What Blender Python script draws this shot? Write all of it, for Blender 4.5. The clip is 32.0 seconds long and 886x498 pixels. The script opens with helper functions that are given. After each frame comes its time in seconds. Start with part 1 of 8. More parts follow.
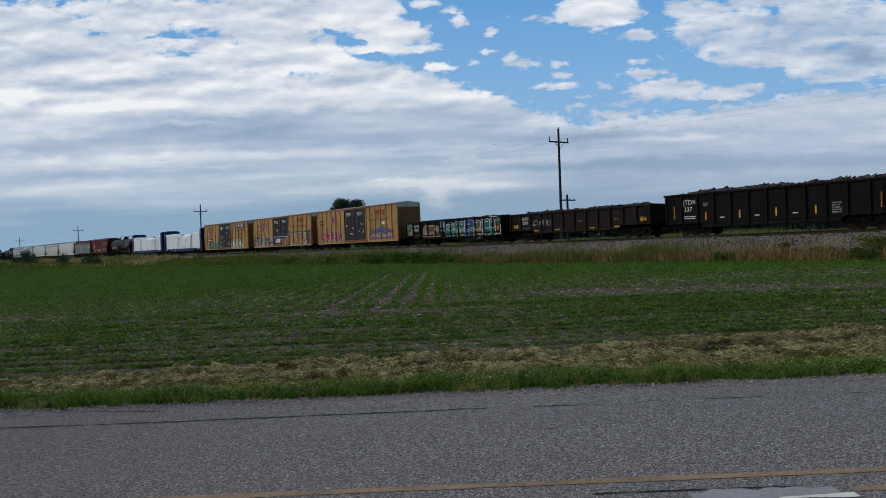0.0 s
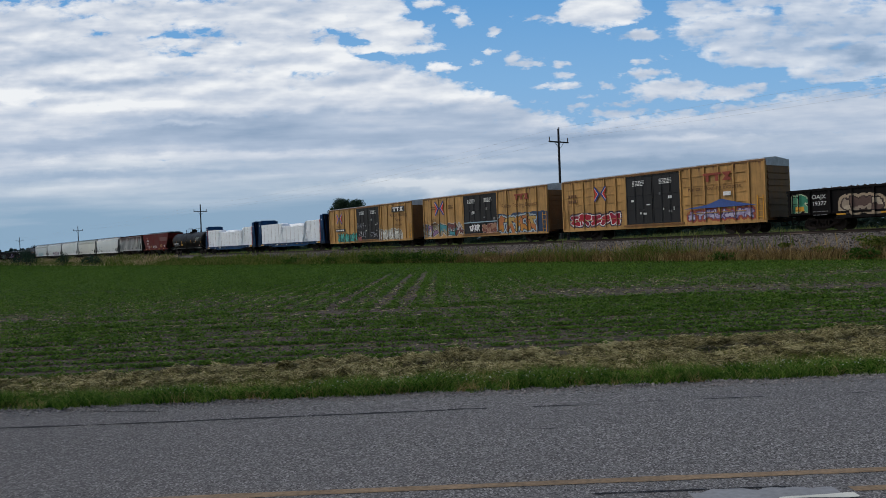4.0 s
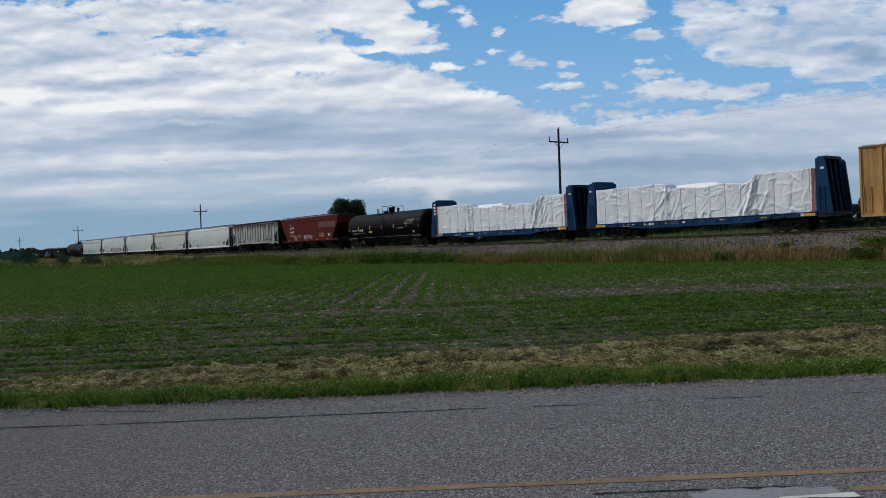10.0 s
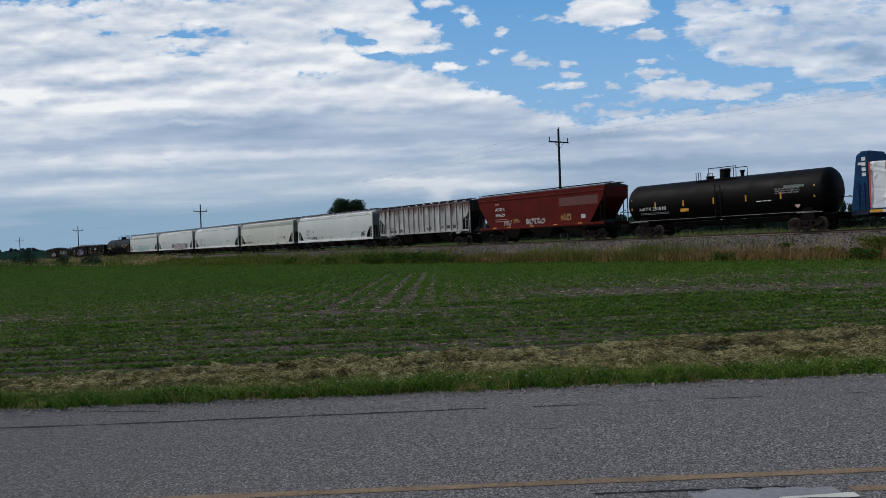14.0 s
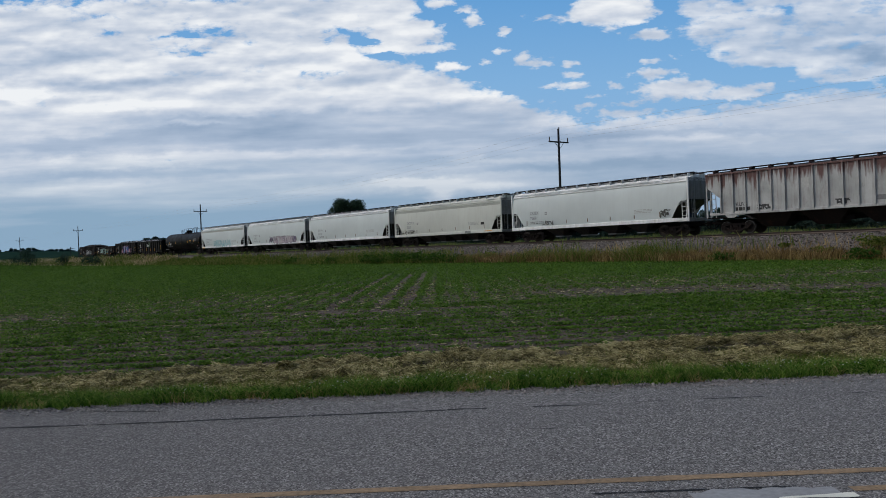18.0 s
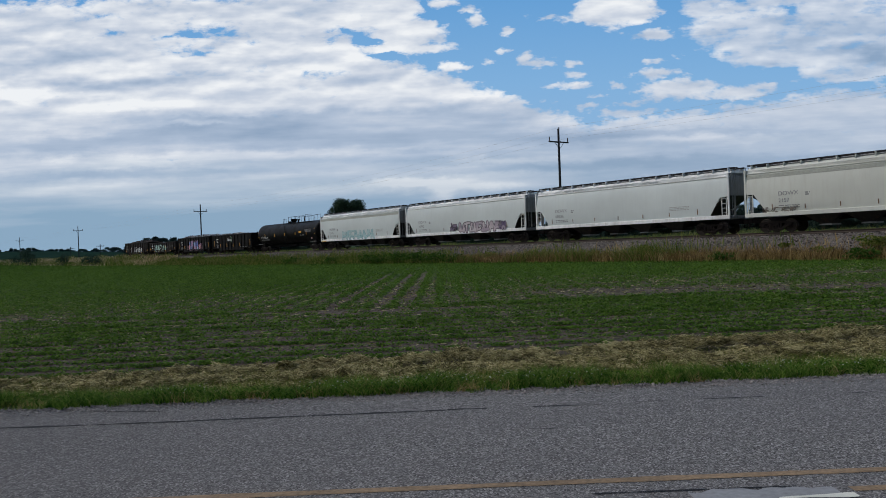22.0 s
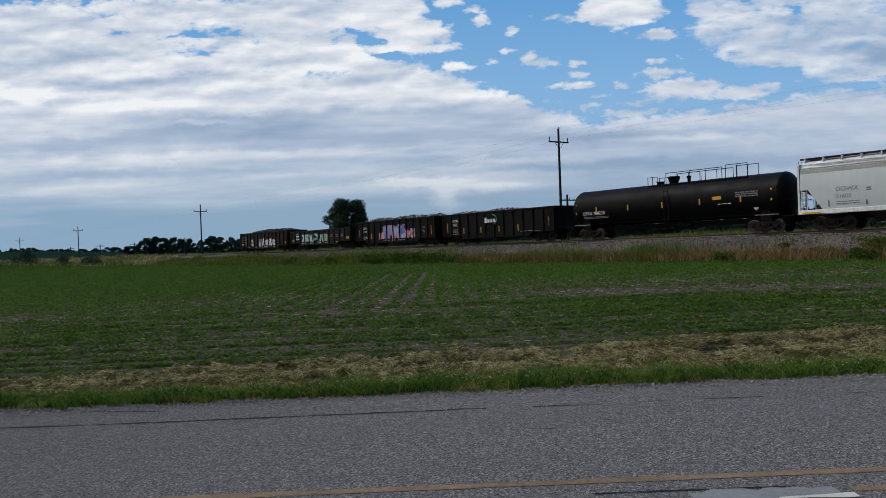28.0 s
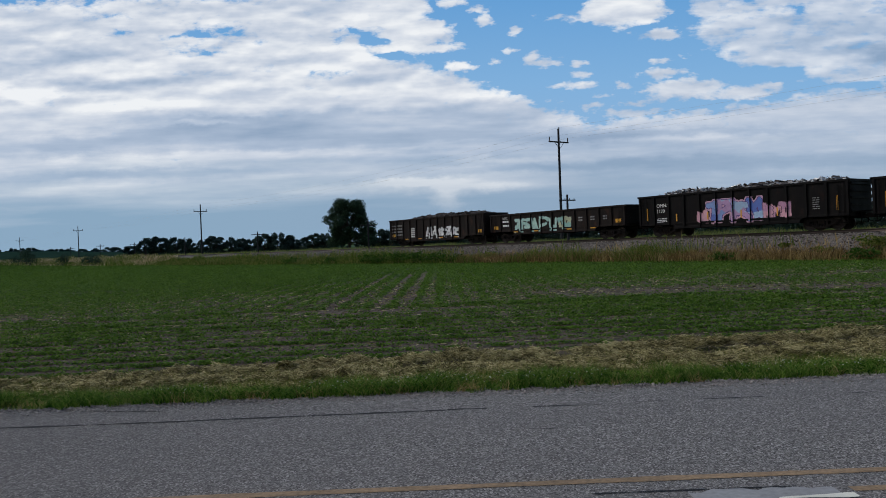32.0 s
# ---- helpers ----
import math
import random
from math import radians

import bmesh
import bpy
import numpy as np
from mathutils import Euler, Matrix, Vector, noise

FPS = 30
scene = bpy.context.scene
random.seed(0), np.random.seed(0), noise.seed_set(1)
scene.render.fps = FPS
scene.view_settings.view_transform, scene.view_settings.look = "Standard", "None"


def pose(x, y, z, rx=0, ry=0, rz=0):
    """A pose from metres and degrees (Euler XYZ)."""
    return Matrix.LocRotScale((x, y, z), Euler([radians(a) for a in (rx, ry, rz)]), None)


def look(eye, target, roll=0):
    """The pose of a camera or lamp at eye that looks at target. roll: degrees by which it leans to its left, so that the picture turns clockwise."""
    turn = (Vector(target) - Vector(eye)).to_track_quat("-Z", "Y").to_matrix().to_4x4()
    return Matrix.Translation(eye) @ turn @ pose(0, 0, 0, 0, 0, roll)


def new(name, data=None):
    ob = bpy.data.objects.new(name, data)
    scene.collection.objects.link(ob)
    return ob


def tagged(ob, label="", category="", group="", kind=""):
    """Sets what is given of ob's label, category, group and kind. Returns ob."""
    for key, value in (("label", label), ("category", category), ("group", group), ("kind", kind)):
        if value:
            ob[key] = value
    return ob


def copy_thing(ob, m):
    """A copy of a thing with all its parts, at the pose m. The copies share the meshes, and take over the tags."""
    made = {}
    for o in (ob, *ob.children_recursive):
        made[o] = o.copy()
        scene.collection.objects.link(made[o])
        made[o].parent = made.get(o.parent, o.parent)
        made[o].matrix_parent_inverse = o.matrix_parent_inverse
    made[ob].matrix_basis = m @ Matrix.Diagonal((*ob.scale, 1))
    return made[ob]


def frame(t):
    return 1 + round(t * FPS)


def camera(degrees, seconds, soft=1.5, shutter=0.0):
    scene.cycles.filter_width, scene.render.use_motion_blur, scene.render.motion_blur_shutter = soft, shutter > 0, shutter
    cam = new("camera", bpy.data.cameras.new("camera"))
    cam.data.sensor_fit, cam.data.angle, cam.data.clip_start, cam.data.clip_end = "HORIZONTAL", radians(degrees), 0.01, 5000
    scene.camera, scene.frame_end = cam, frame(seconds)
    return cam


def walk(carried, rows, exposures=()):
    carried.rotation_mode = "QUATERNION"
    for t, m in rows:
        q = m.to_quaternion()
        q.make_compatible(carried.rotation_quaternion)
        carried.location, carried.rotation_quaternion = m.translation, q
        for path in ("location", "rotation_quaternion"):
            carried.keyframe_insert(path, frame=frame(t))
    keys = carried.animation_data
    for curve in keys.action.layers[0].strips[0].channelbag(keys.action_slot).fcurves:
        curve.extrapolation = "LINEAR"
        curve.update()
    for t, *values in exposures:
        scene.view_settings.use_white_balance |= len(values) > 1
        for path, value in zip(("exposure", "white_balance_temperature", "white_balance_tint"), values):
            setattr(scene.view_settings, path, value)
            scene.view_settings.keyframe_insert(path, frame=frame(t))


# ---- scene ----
# The camera stands on the road verge and does not move; the train passes on its bank.
EYE = 1.9
cam = camera(60.17, 32.0, soft=0.8, shutter=0.0)
STAND = look((0, 0, EYE), (0, 100, EYE - 1.26), -2.103)
walk(cam, [(0, STAND), (32, STAND)])

# ---- light ----
SUN_EL, SUN_AZ = radians(48), radians(284)   # azimuth clockwise from +y (the way the camera looks)
world = bpy.data.worlds.new("world")
scene.world = world
world.use_nodes = True
wn, wl = world.node_tree.nodes, world.node_tree.links
sky = wn.new("ShaderNodeTexSky")
sky.sky_type, sky.sun_disc, sky.sun_elevation, sky.sun_rotation = "NISHITA", False, SUN_EL, SUN_AZ
sky.air_density, sky.dust_density, sky.ozone_density = 1.0, 2.5, 1.0
wl.new(sky.outputs[0], wn["Background"].inputs[0])
wn["Background"].inputs[1].default_value = 0.1
sun = new("sun", bpy.data.lights.new("sun", "SUN"))
sun.data.energy, sun.data.angle, sun.data.color = 1.25, radians(16), (1.0, 0.97, 0.93)
to_sun = Vector((math.sin(SUN_AZ) * math.cos(SUN_EL), math.cos(SUN_AZ) * math.cos(SUN_EL), math.sin(SUN_EL)))
sun.matrix_world = look(to_sun * 60, (0, 0, 0))
scene.view_settings.exposure = 0.0

# ---- plan ----
TH, D = 0.9105, 80.5           # heading of the track, distance of the cars' near side straight ahead
CT, ST = math.cos(TH), math.sin(TH)
NC = 1.55                      # half width of a car: the track's centre lies behind the near side
RAIL_UP = 1.756                # rail top above the field


def prof(s):
    """Height of the land along the line: it falls slowly towards the far end and levels out."""
    s = np.asarray(s, dtype=float)
    return (0.0077 * s + 0.0033 * 15 * np.logaddexp(0, (-s - 70) / 15)
            + 0.0044 * 30 * np.logaddexp(0, (-s - 320) / 30) - 0.0077 * 20 * np.logaddexp(0, (s - 120) / 20))


P0 = float(prof(D * ST))


def land(x, y):
    return prof(np.asarray(x) * CT - (np.asarray(y) - D) * ST) - P0


def at(s, n, up=0.0):
    """A place by the track: s metres along it, n metres behind the cars' near side, up from the field."""
    return Vector((s * CT + n * ST, D - s * ST + n * CT, float(prof(s)) - P0 + up))


def along(s, n=NC, up=RAIL_UP):
    """The pose of a thing that stands on the track at s."""
    a, b = at(s - 6, n, up), at(s + 6, n, up)
    u = (b - a).normalized()
    w = Vector((ST, CT, 0))
    m = Matrix((u, w, u.cross(w))).transposed().to_4x4()
    m.translation = (a + b) / 2
    return m

# ---- building ----
def mesh_of(name, verts, faces, mats=(), smooth=False):
    me = bpy.data.meshes.new(name)
    me.from_pydata([tuple(map(float, v)) for v in verts], [], [tuple(map(int, f)) for f in faces])
    for m in mats:
        me.materials.append(m)
    if smooth:
        me.polygons.foreach_set("use_smooth", [True] * len(me.polygons))
    me.update()
    return me


def big_mesh(name, co, tris, mat, index=None, mats=()):
    """A mesh of triangles (or quads) from arrays."""
    co, tris = np.asarray(co, dtype=np.float32), np.asarray(tris, dtype=np.int32)
    k = tris.shape[1]
    me = bpy.data.meshes.new(name)
    me.vertices.add(len(co))
    me.vertices.foreach_set("co", co.ravel())
    me.loops.add(tris.size)
    me.loops.foreach_set("vertex_index", tris.ravel())
    me.polygons.add(len(tris))
    me.polygons.foreach_set("loop_start", np.arange(0, tris.size, k, dtype=np.int32))
    me.polygons.foreach_set("loop_total", np.full(len(tris), k, dtype=np.int32))
    for m in (mats or (mat,)):
        me.materials.append(m)
    if index is not None:
        me.polygons.foreach_set("material_index", np.asarray(index, dtype=np.int32))
    me.update(calc_edges=True)
    me.validate()
    return me


class Kit:
    """Gathers boxes, tubes, sheets and plates of one part."""

    def __init__(self):
        self.v, self.f = [], []

    def add(self, verts, faces):
        k = len(self.v)
        self.v += [tuple(p) for p in verts]
        self.f += [tuple(i + k for i in f) for f in faces]
        return self

    def box(self, x0, x1, y0, y1, z0, z1, c=0.0):
        """A box, its upright and long edges cut back by c."""
        if c <= 0:
            v = [(x, y, z) for z in (z0, z1) for x, y in ((x0, y0), (x1, y0), (x1, y1), (x0, y1))]
            return self.add(v, [(3, 2, 1, 0), (4, 5, 6, 7), (0, 1, 5, 4), (1, 2, 6, 5), (2, 3, 7, 6), (3, 0, 4, 7)])
        ring = [(y0 + c, z0), (y1 - c, z0), (y1, z0 + c), (y1, z1 - c), (y1 - c, z1), (y0 + c, z1), (y0, z1 - c), (y0, z0 + c)]
        return self.sweep(ring, x0, x1)

    def sweep(self, ring, x0, x1, lean0=None, lean1=None):
        """A section in y and z drawn out along x."""
        n = len(ring)
        v = [(x0 + (lean0(z) if lean0 else 0), y, z) for y, z in ring] + [(x1 + (lean1(z) if lean1 else 0), y, z) for y, z in ring]
        f = [tuple(range(n))[::-1], tuple(range(n, 2 * n))]
        f += [(i, (i + 1) % n, n + (i + 1) % n, n + i) for i in range(n)]
        return self.add(v, [g[::-1] for g in f])

    def prism(self, outline, y0, y1):
        """An outline in x and z, drawn out along y."""
        n = len(outline)
        v = [(x, y0, z) for x, z in outline] + [(x, y1, z) for x, z in outline]
        f = [tuple(range(n)), tuple(range(n, 2 * n))[::-1]]
        f += [(i, n + i, n + (i + 1) % n, (i + 1) % n) for i in range(n)]
        return self.add(v, f)

    def tube(self, a, b, r, k=8, r2=None):
        a, b = Vector(a), Vector(b)
        w = (b - a).normalized()
        p = w.orthogonal().normalized()
        q = w.cross(p)
        r2 = r if r2 is None else r2
        v = []
        for c, rr in ((a, r), (b, r2)):
            v += [c + (p * math.cos(i * math.tau / k) + q * math.sin(i * math.tau / k)) * rr for i in range(k)]
        f = [(i, (i + 1) % k, k + (i + 1) % k, k + i) for i in range(k)] + [tuple(range(k))[::-1], tuple(range(k, 2 * k))]
        return self.add(v, f)

    def path(self, points, r, k=6):
        """One bent rod through the points."""
        pts = [Vector(p) for p in points]
        n, v = len(pts), []
        p = None
        for i, c in enumerate(pts):
            w = (pts[min(i + 1, n - 1)] - pts[max(i - 1, 0)]).normalized()
            p = w.orthogonal().normalized() if p is None else (p - w * p.dot(w)).normalized()
            q = w.cross(p)
            v += [c + (p * math.cos(j * math.tau / k) + q * math.sin(j * math.tau / k)) * r for j in range(k)]
        f = [(i * k + j, i * k + (j + 1) % k, (i + 1) * k + (j + 1) % k, (i + 1) * k + j) for i in range(n - 1) for j in range(k)]
        return self.add(v, f + [tuple(range(k))[::-1], tuple(range((n - 1) * k, n * k))])

    def lathe(self, profile, k=24, axis="x", cy=0.0, cz=0.0):
        """A profile of (along, radius) turned round an axis."""
        v = []
        for d, r in profile:
            for i in range(k):
                c, s = math.cos(i * math.tau / k) * r, math.sin(i * math.tau / k) * r
                v.append((d, cy + c, cz + s) if axis == "x" else (c, d, cz + s) if axis == "y" else (c, s, d))
        n = len(profile)
        f = [(j * k + i, j * k + (i + 1) % k, (j + 1) * k + (i + 1) % k, (j + 1) * k + i) for j in range(n - 1) for i in range(k)]
        f += [tuple(range(k))[::-1], tuple(range((n - 1) * k, n * k))]
        return self.add(v, f if axis != "y" else [g[::-1] for g in f])

    def mesh(self, name, *mats, smooth=False):
        return mesh_of(name, self.v, self.f, mats, smooth)


def part(name, kit, material, parent, label="", smooth=False, loc=None):
    """One mesh object under a thing or a part. kit: a Kit or a mesh to share."""
    me = kit.mesh(name, material, smooth=smooth) if isinstance(kit, Kit) else kit
    ob = new(name, me)
    ob.parent = parent
    if loc:
        ob.location = loc
    return tagged(ob, label) if label else ob


def thing(name, label, category, group="", m=None, kind=""):
    ob = new(name)
    ob.empty_display_size = 0.3
    if m is not None:
        ob.matrix_world = m
    return tagged(ob, label, category, group, kind)


# ---- materials ----
def nodes_of(name):
    m = bpy.data.materials.new(name)
    m.use_nodes = True
    return m, m.node_tree.nodes, m.node_tree.links, m.node_tree.nodes["Principled BSDF"]


def noise_node(n, l, scale, detail=4.0, rough=0.6, vec=None, stretch=None, coord="Object"):
    """A noise at real size; stretch squeezes it along the axes."""
    if vec is None:
        vec = n.new("ShaderNodeTexCoord").outputs[coord]
    if stretch:
        mp = n.new("ShaderNodeMapping")
        mp.inputs["Scale"].default_value = stretch
        l.new(vec, mp.inputs["Vector"])
        vec = mp.outputs[0]
    t = n.new("ShaderNodeTexNoise")
    t.inputs["Scale"].default_value, t.inputs["Detail"].default_value, t.inputs["Roughness"].default_value = scale, detail, rough
    l.new(vec, t.inputs["Vector"])
    return t.outputs["Fac"]


def ramp(n, l, fac, stops):
    r = n.new("ShaderNodeValToRGB")
    e = r.color_ramp.elements
    while len(e) < len(stops):
        e.new(0.5)
    for el, (p, c) in zip(e, stops):
        el.position = p
        el.color = (*c, 1) if isinstance(c, tuple) else (c, c, c, 1)
    l.new(fac, r.inputs[0])
    return r.outputs[0]


def mix(n, l, fac, a, b, mode="MIX"):
    x = n.new("ShaderNodeMix")
    x.data_type, x.blend_type = "RGBA", mode
    for sock, val in ((x.inputs[0], fac), (x.inputs[6], a), (x.inputs[7], b)):
        if isinstance(val, (int, float)):
            sock.default_value = val
        elif isinstance(val, tuple):
            sock.default_value = (*val, 1)
        else:
            l.new(val, sock)
    return x.outputs[2]


def maths(n, l, op, a, b=None, c=None, clamp=False):
    x = n.new("ShaderNodeMath")
    x.operation, x.use_clamp = op, clamp
    for sock, val in zip(x.inputs, (a, b, c)):
        if val is None:
            continue
        if isinstance(val, (int, float)):
            sock.default_value = val
        else:
            l.new(val, sock)
    return x.outputs[0]


def bump(n, l, bsdf, height, strength, dist):
    b = n.new("ShaderNodeBump")
    b.inputs["Strength"].default_value, b.inputs["Distance"].default_value = strength, dist
    l.new(height, b.inputs["Height"])
    l.new(b.outputs[0], bsdf.inputs["Normal"])


def paint(name, colour, dirt=(0.09, 0.07, 0.05), dirty=0.35, rough=0.55, rust=0.0, scale=0.6, streak=True, metal=0.0, gloss=0.3, top_rust=None, fade=(0.8, 1.18)):
    """Weathered paint on steel: faded patches, streaks that run down, grain, and rust spots."""
    m, n, l, b = nodes_of(name)
    big = noise_node(n, l, scale, 3)
    down = noise_node(n, l, 1.0, 5, 0.65, stretch=(5.0, 5.0, 0.35) if streak else (2, 2, 2))
    fine = noise_node(n, l, 28, 3)
    light = tuple(min(1, c * fade[1]) for c in colour)
    dark = tuple(c * fade[0] for c in colour)
    col = mix(n, l, ramp(n, l, big, [(0.35, 0.0), (0.65, 1.0)]), dark, light)
    col = mix(n, l, maths(n, l, "MULTIPLY", ramp(n, l, down, [(0.48, 0.0), (0.75, 1.0)]), dirty), col, dirt)
    col = mix(n, l, maths(n, l, "MULTIPLY", ramp(n, l, fine, [(0.5, 0.0), (0.8, 1.0)]), dirty * 0.5), col, dirt)
    if rust:
        spots = noise_node(n, l, 2.2, 6, 0.7, stretch=(1, 1, 0.5))
        col = mix(n, l, maths(n, l, "MULTIPLY", ramp(n, l, spots, [(0.56, 0.0), (0.66, 1.0)]), rust), col, (0.13, 0.05, 0.025))
    if top_rust:
        # rust that has run down from the top edge in uneven tongues
        sp = n.new("ShaderNodeSeparateXYZ")
        l.new(n.new("ShaderNodeTexCoord").outputs["Object"], sp.inputs[0])
        tongue = noise_node(n, l, 1.0, 5, 0.7, stretch=(3.2, 3.2, 0.22))
        reach = maths(n, l, "ADD", maths(n, l, "MULTIPLY", maths(n, l, "SUBTRACT", sp.outputs[2], top_rust), 0.55), maths(n, l, "MULTIPLY", maths(n, l, "SUBTRACT", tongue, 0.5), 2.6))
        col = mix(n, l, ramp(n, l, reach, [(0.0, 0.0), (0.30, 0.9)]), col, (0.10, 0.034, 0.027))
    l.new(col, b.inputs["Base Color"])
    b.inputs["Metallic"].default_value = metal
    l.new(ramp(n, l, big, [(0.3, rough - 0.1), (0.7, rough + 0.15)]), b.inputs["Roughness"])
    b.inputs["Specular IOR Level"].default_value = gloss
    bump(n, l, b, fine, 0.15, 0.004)
    return m


def plain(name, colour, rough=0.7, grain=25.0, vary=0.25, metal=0.0, depth=0.003, island=False, gloss=0.3):
    """A matt surface with grain at two scales."""
    m, n, l, b = nodes_of(name)
    f = noise_node(n, l, grain, 4)
    g = noise_node(n, l, grain * 0.06, 3)
    k = mix(n, l, 0.5, f, g)
    if island:
        geo = n.new("ShaderNodeNewGeometry")
        k = mix(n, l, 0.55, k, geo.outputs["Random Per Island"])
    lo, hi = tuple(c * (1 - vary) for c in colour), tuple(min(1, c * (1 + vary)) for c in colour)
    l.new(ramp(n, l, k, [(0.25, lo), (0.75, hi)]), b.inputs["Base Color"])
    b.inputs["Roughness"].default_value, b.inputs["Metallic"].default_value = rough, metal
    b.inputs["Specular IOR Level"].default_value = gloss
    bump(n, l, b, f, 0.25, depth)
    return m


def leafy(name, stops, rough=0.6, clump=1.3, weight=0.45):
    """Foliage and blades: each leaf has its own tone out of a range, and patches differ."""
    m, n, l, b = nodes_of(name)
    geo = n.new("ShaderNodeNewGeometry")
    patch = noise_node(n, l, clump, 4)
    k = mix(n, l, weight, geo.outputs["Random Per Island"], patch)
    l.new(ramp(n, l, k, stops), b.inputs["Base Color"])
    b.inputs["Roughness"].default_value = rough
    b.inputs["Specular IOR Level"].default_value = 0.06
    tr = n.new("ShaderNodeBsdfTranslucent")
    l.new(ramp(n, l, k, stops), tr.inputs[0])
    ms = n.new("ShaderNodeMixShader")
    ms.inputs[0].default_value = 0.35
    l.new(b.outputs[0], ms.inputs[1])
    l.new(tr.outputs[0], ms.inputs[2])
    l.new(ms.outputs[0], n["Material Output"].inputs[0])
    return m


def ground_material():
    """Bare soil with young crop and weeds in the field, grassland beyond the line."""
    m, n, l, b = nodes_of("field_soil")
    co = n.new("ShaderNodeTexCoord").outputs["Object"]
    sp = n.new("ShaderNodeSeparateXYZ")
    l.new(co, sp.inputs[0])
    x, y = sp.outputs[0], sp.outputs[1]
    side = maths(n, l, "ADD", maths(n, l, "MULTIPLY", x, ST), maths(n, l, "MULTIPLY", maths(n, l, "SUBTRACT", y, D), CT))
    fine = noise_node(n, l, 11, 8, 0.78, co)
    mid = noise_node(n, l, 0.5, 5, 0.65, co, stretch=(0.6, 1.6, 1))
    wide = noise_node(n, l, 0.05, 4, 0.6, co, stretch=(0.5, 1.4, 1))
    soil = ramp(n, l, fine, [(0.28, (0.045, 0.036, 0.030)), (0.5, (0.120, 0.095, 0.077)), (0.75, (0.245, 0.200, 0.166))])
    green = ramp(n, l, fine, [(0.28, (0.030, 0.060, 0.010)), (0.5, (0.052, 0.106, 0.016)), (0.75, (0.086, 0.152, 0.028))])
    # the far half of the field is closed crop, the near headland is thin
    far = ramp(n, l, maths(n, l, "MULTIPLY", y, 0.01), [(0.14, 0.0), (0.24, 0.06), (0.34, 0.25), (0.48, 0.48), (0.62, 0.75), (0.85, 0.95)])
    cover = mix(n, l, 0.5, mid, wide)
    k = maths(n, l, "ADD", maths(n, l, "MULTIPLY", maths(n, l, "SUBTRACT", cover, 0.5), 1.7), far, clamp=True)
    # bare wheel lines that run away from the road
    gap = None
    for line in (1.25, 2.1, 3.57):
        d = maths(n, l, "ABSOLUTE", maths(n, l, "ADD", x, line))
        gap = d if gap is None else maths(n, l, "MINIMUM", gap, d)
    bare = maths(n, l, "MULTIPLY", ramp(n, l, maths(n, l, "ADD", gap, maths(n, l, "MULTIPLY", maths(n, l, "SUBTRACT", mid, 0.5), 0.5)), [(0.14, 1.0), (0.32, 0.0)]), ramp(n, l, maths(n, l, "MULTIPLY", y, 0.01), [(0.45, 1.0), (0.56, 0.0)]))
    crop = mix(n, l, maths(n, l, "SUBTRACT", k, bare, clamp=True), soil, green)
    meadow = ramp(n, l, mix(n, l, 0.5, fine, mid), [(0.3, (0.04, 0.068, 0.02)), (0.5, (0.075, 0.115, 0.032)), (0.7, (0.14, 0.15, 0.055))])
    edge = ramp(n, l, maths(n, l, "ADD", maths(n, l, "MULTIPLY", side, 0.1), 1.0), [(0.47, 0.0), (0.49, 1.0)])
    verge = ramp(n, l, maths(n, l, "MULTIPLY", y, 0.05), [(0.58, 1.0), (0.645, 0.0)])
    # straw kept dark here, so the shade between hay strands is in its colour
    straw = ramp(n, l, fine, [(0.25, (0.030, 0.028, 0.013)), (0.5, (0.072, 0.062, 0.026)), (0.8, (0.15, 0.125, 0.058))])
    col = mix(n, l, edge, crop, meadow)
    col = mix(n, l, verge, col, straw)
    grit = ramp(n, l, fine, [(0.25, (0.05, 0.048, 0.046)), (0.5, (0.12, 0.115, 0.11)), (0.8, (0.22, 0.21, 0.2))])
    col = mix(n, l, ramp(n, l, maths(n, l, "ADD", maths(n, l, "MULTIPLY", y, 0.1), maths(n, l, "MULTIPLY", mid, 0.03)), [(0.995, 1.0), (1.03, 0.0)]), col, grit)
    l.new(col, b.inputs["Base Color"])
    b.inputs["Roughness"].default_value = 0.95
    b.inputs["Specular IOR Level"].default_value = 0.1
    bump(n, l, b, fine, 1.0, 0.09)
    return m


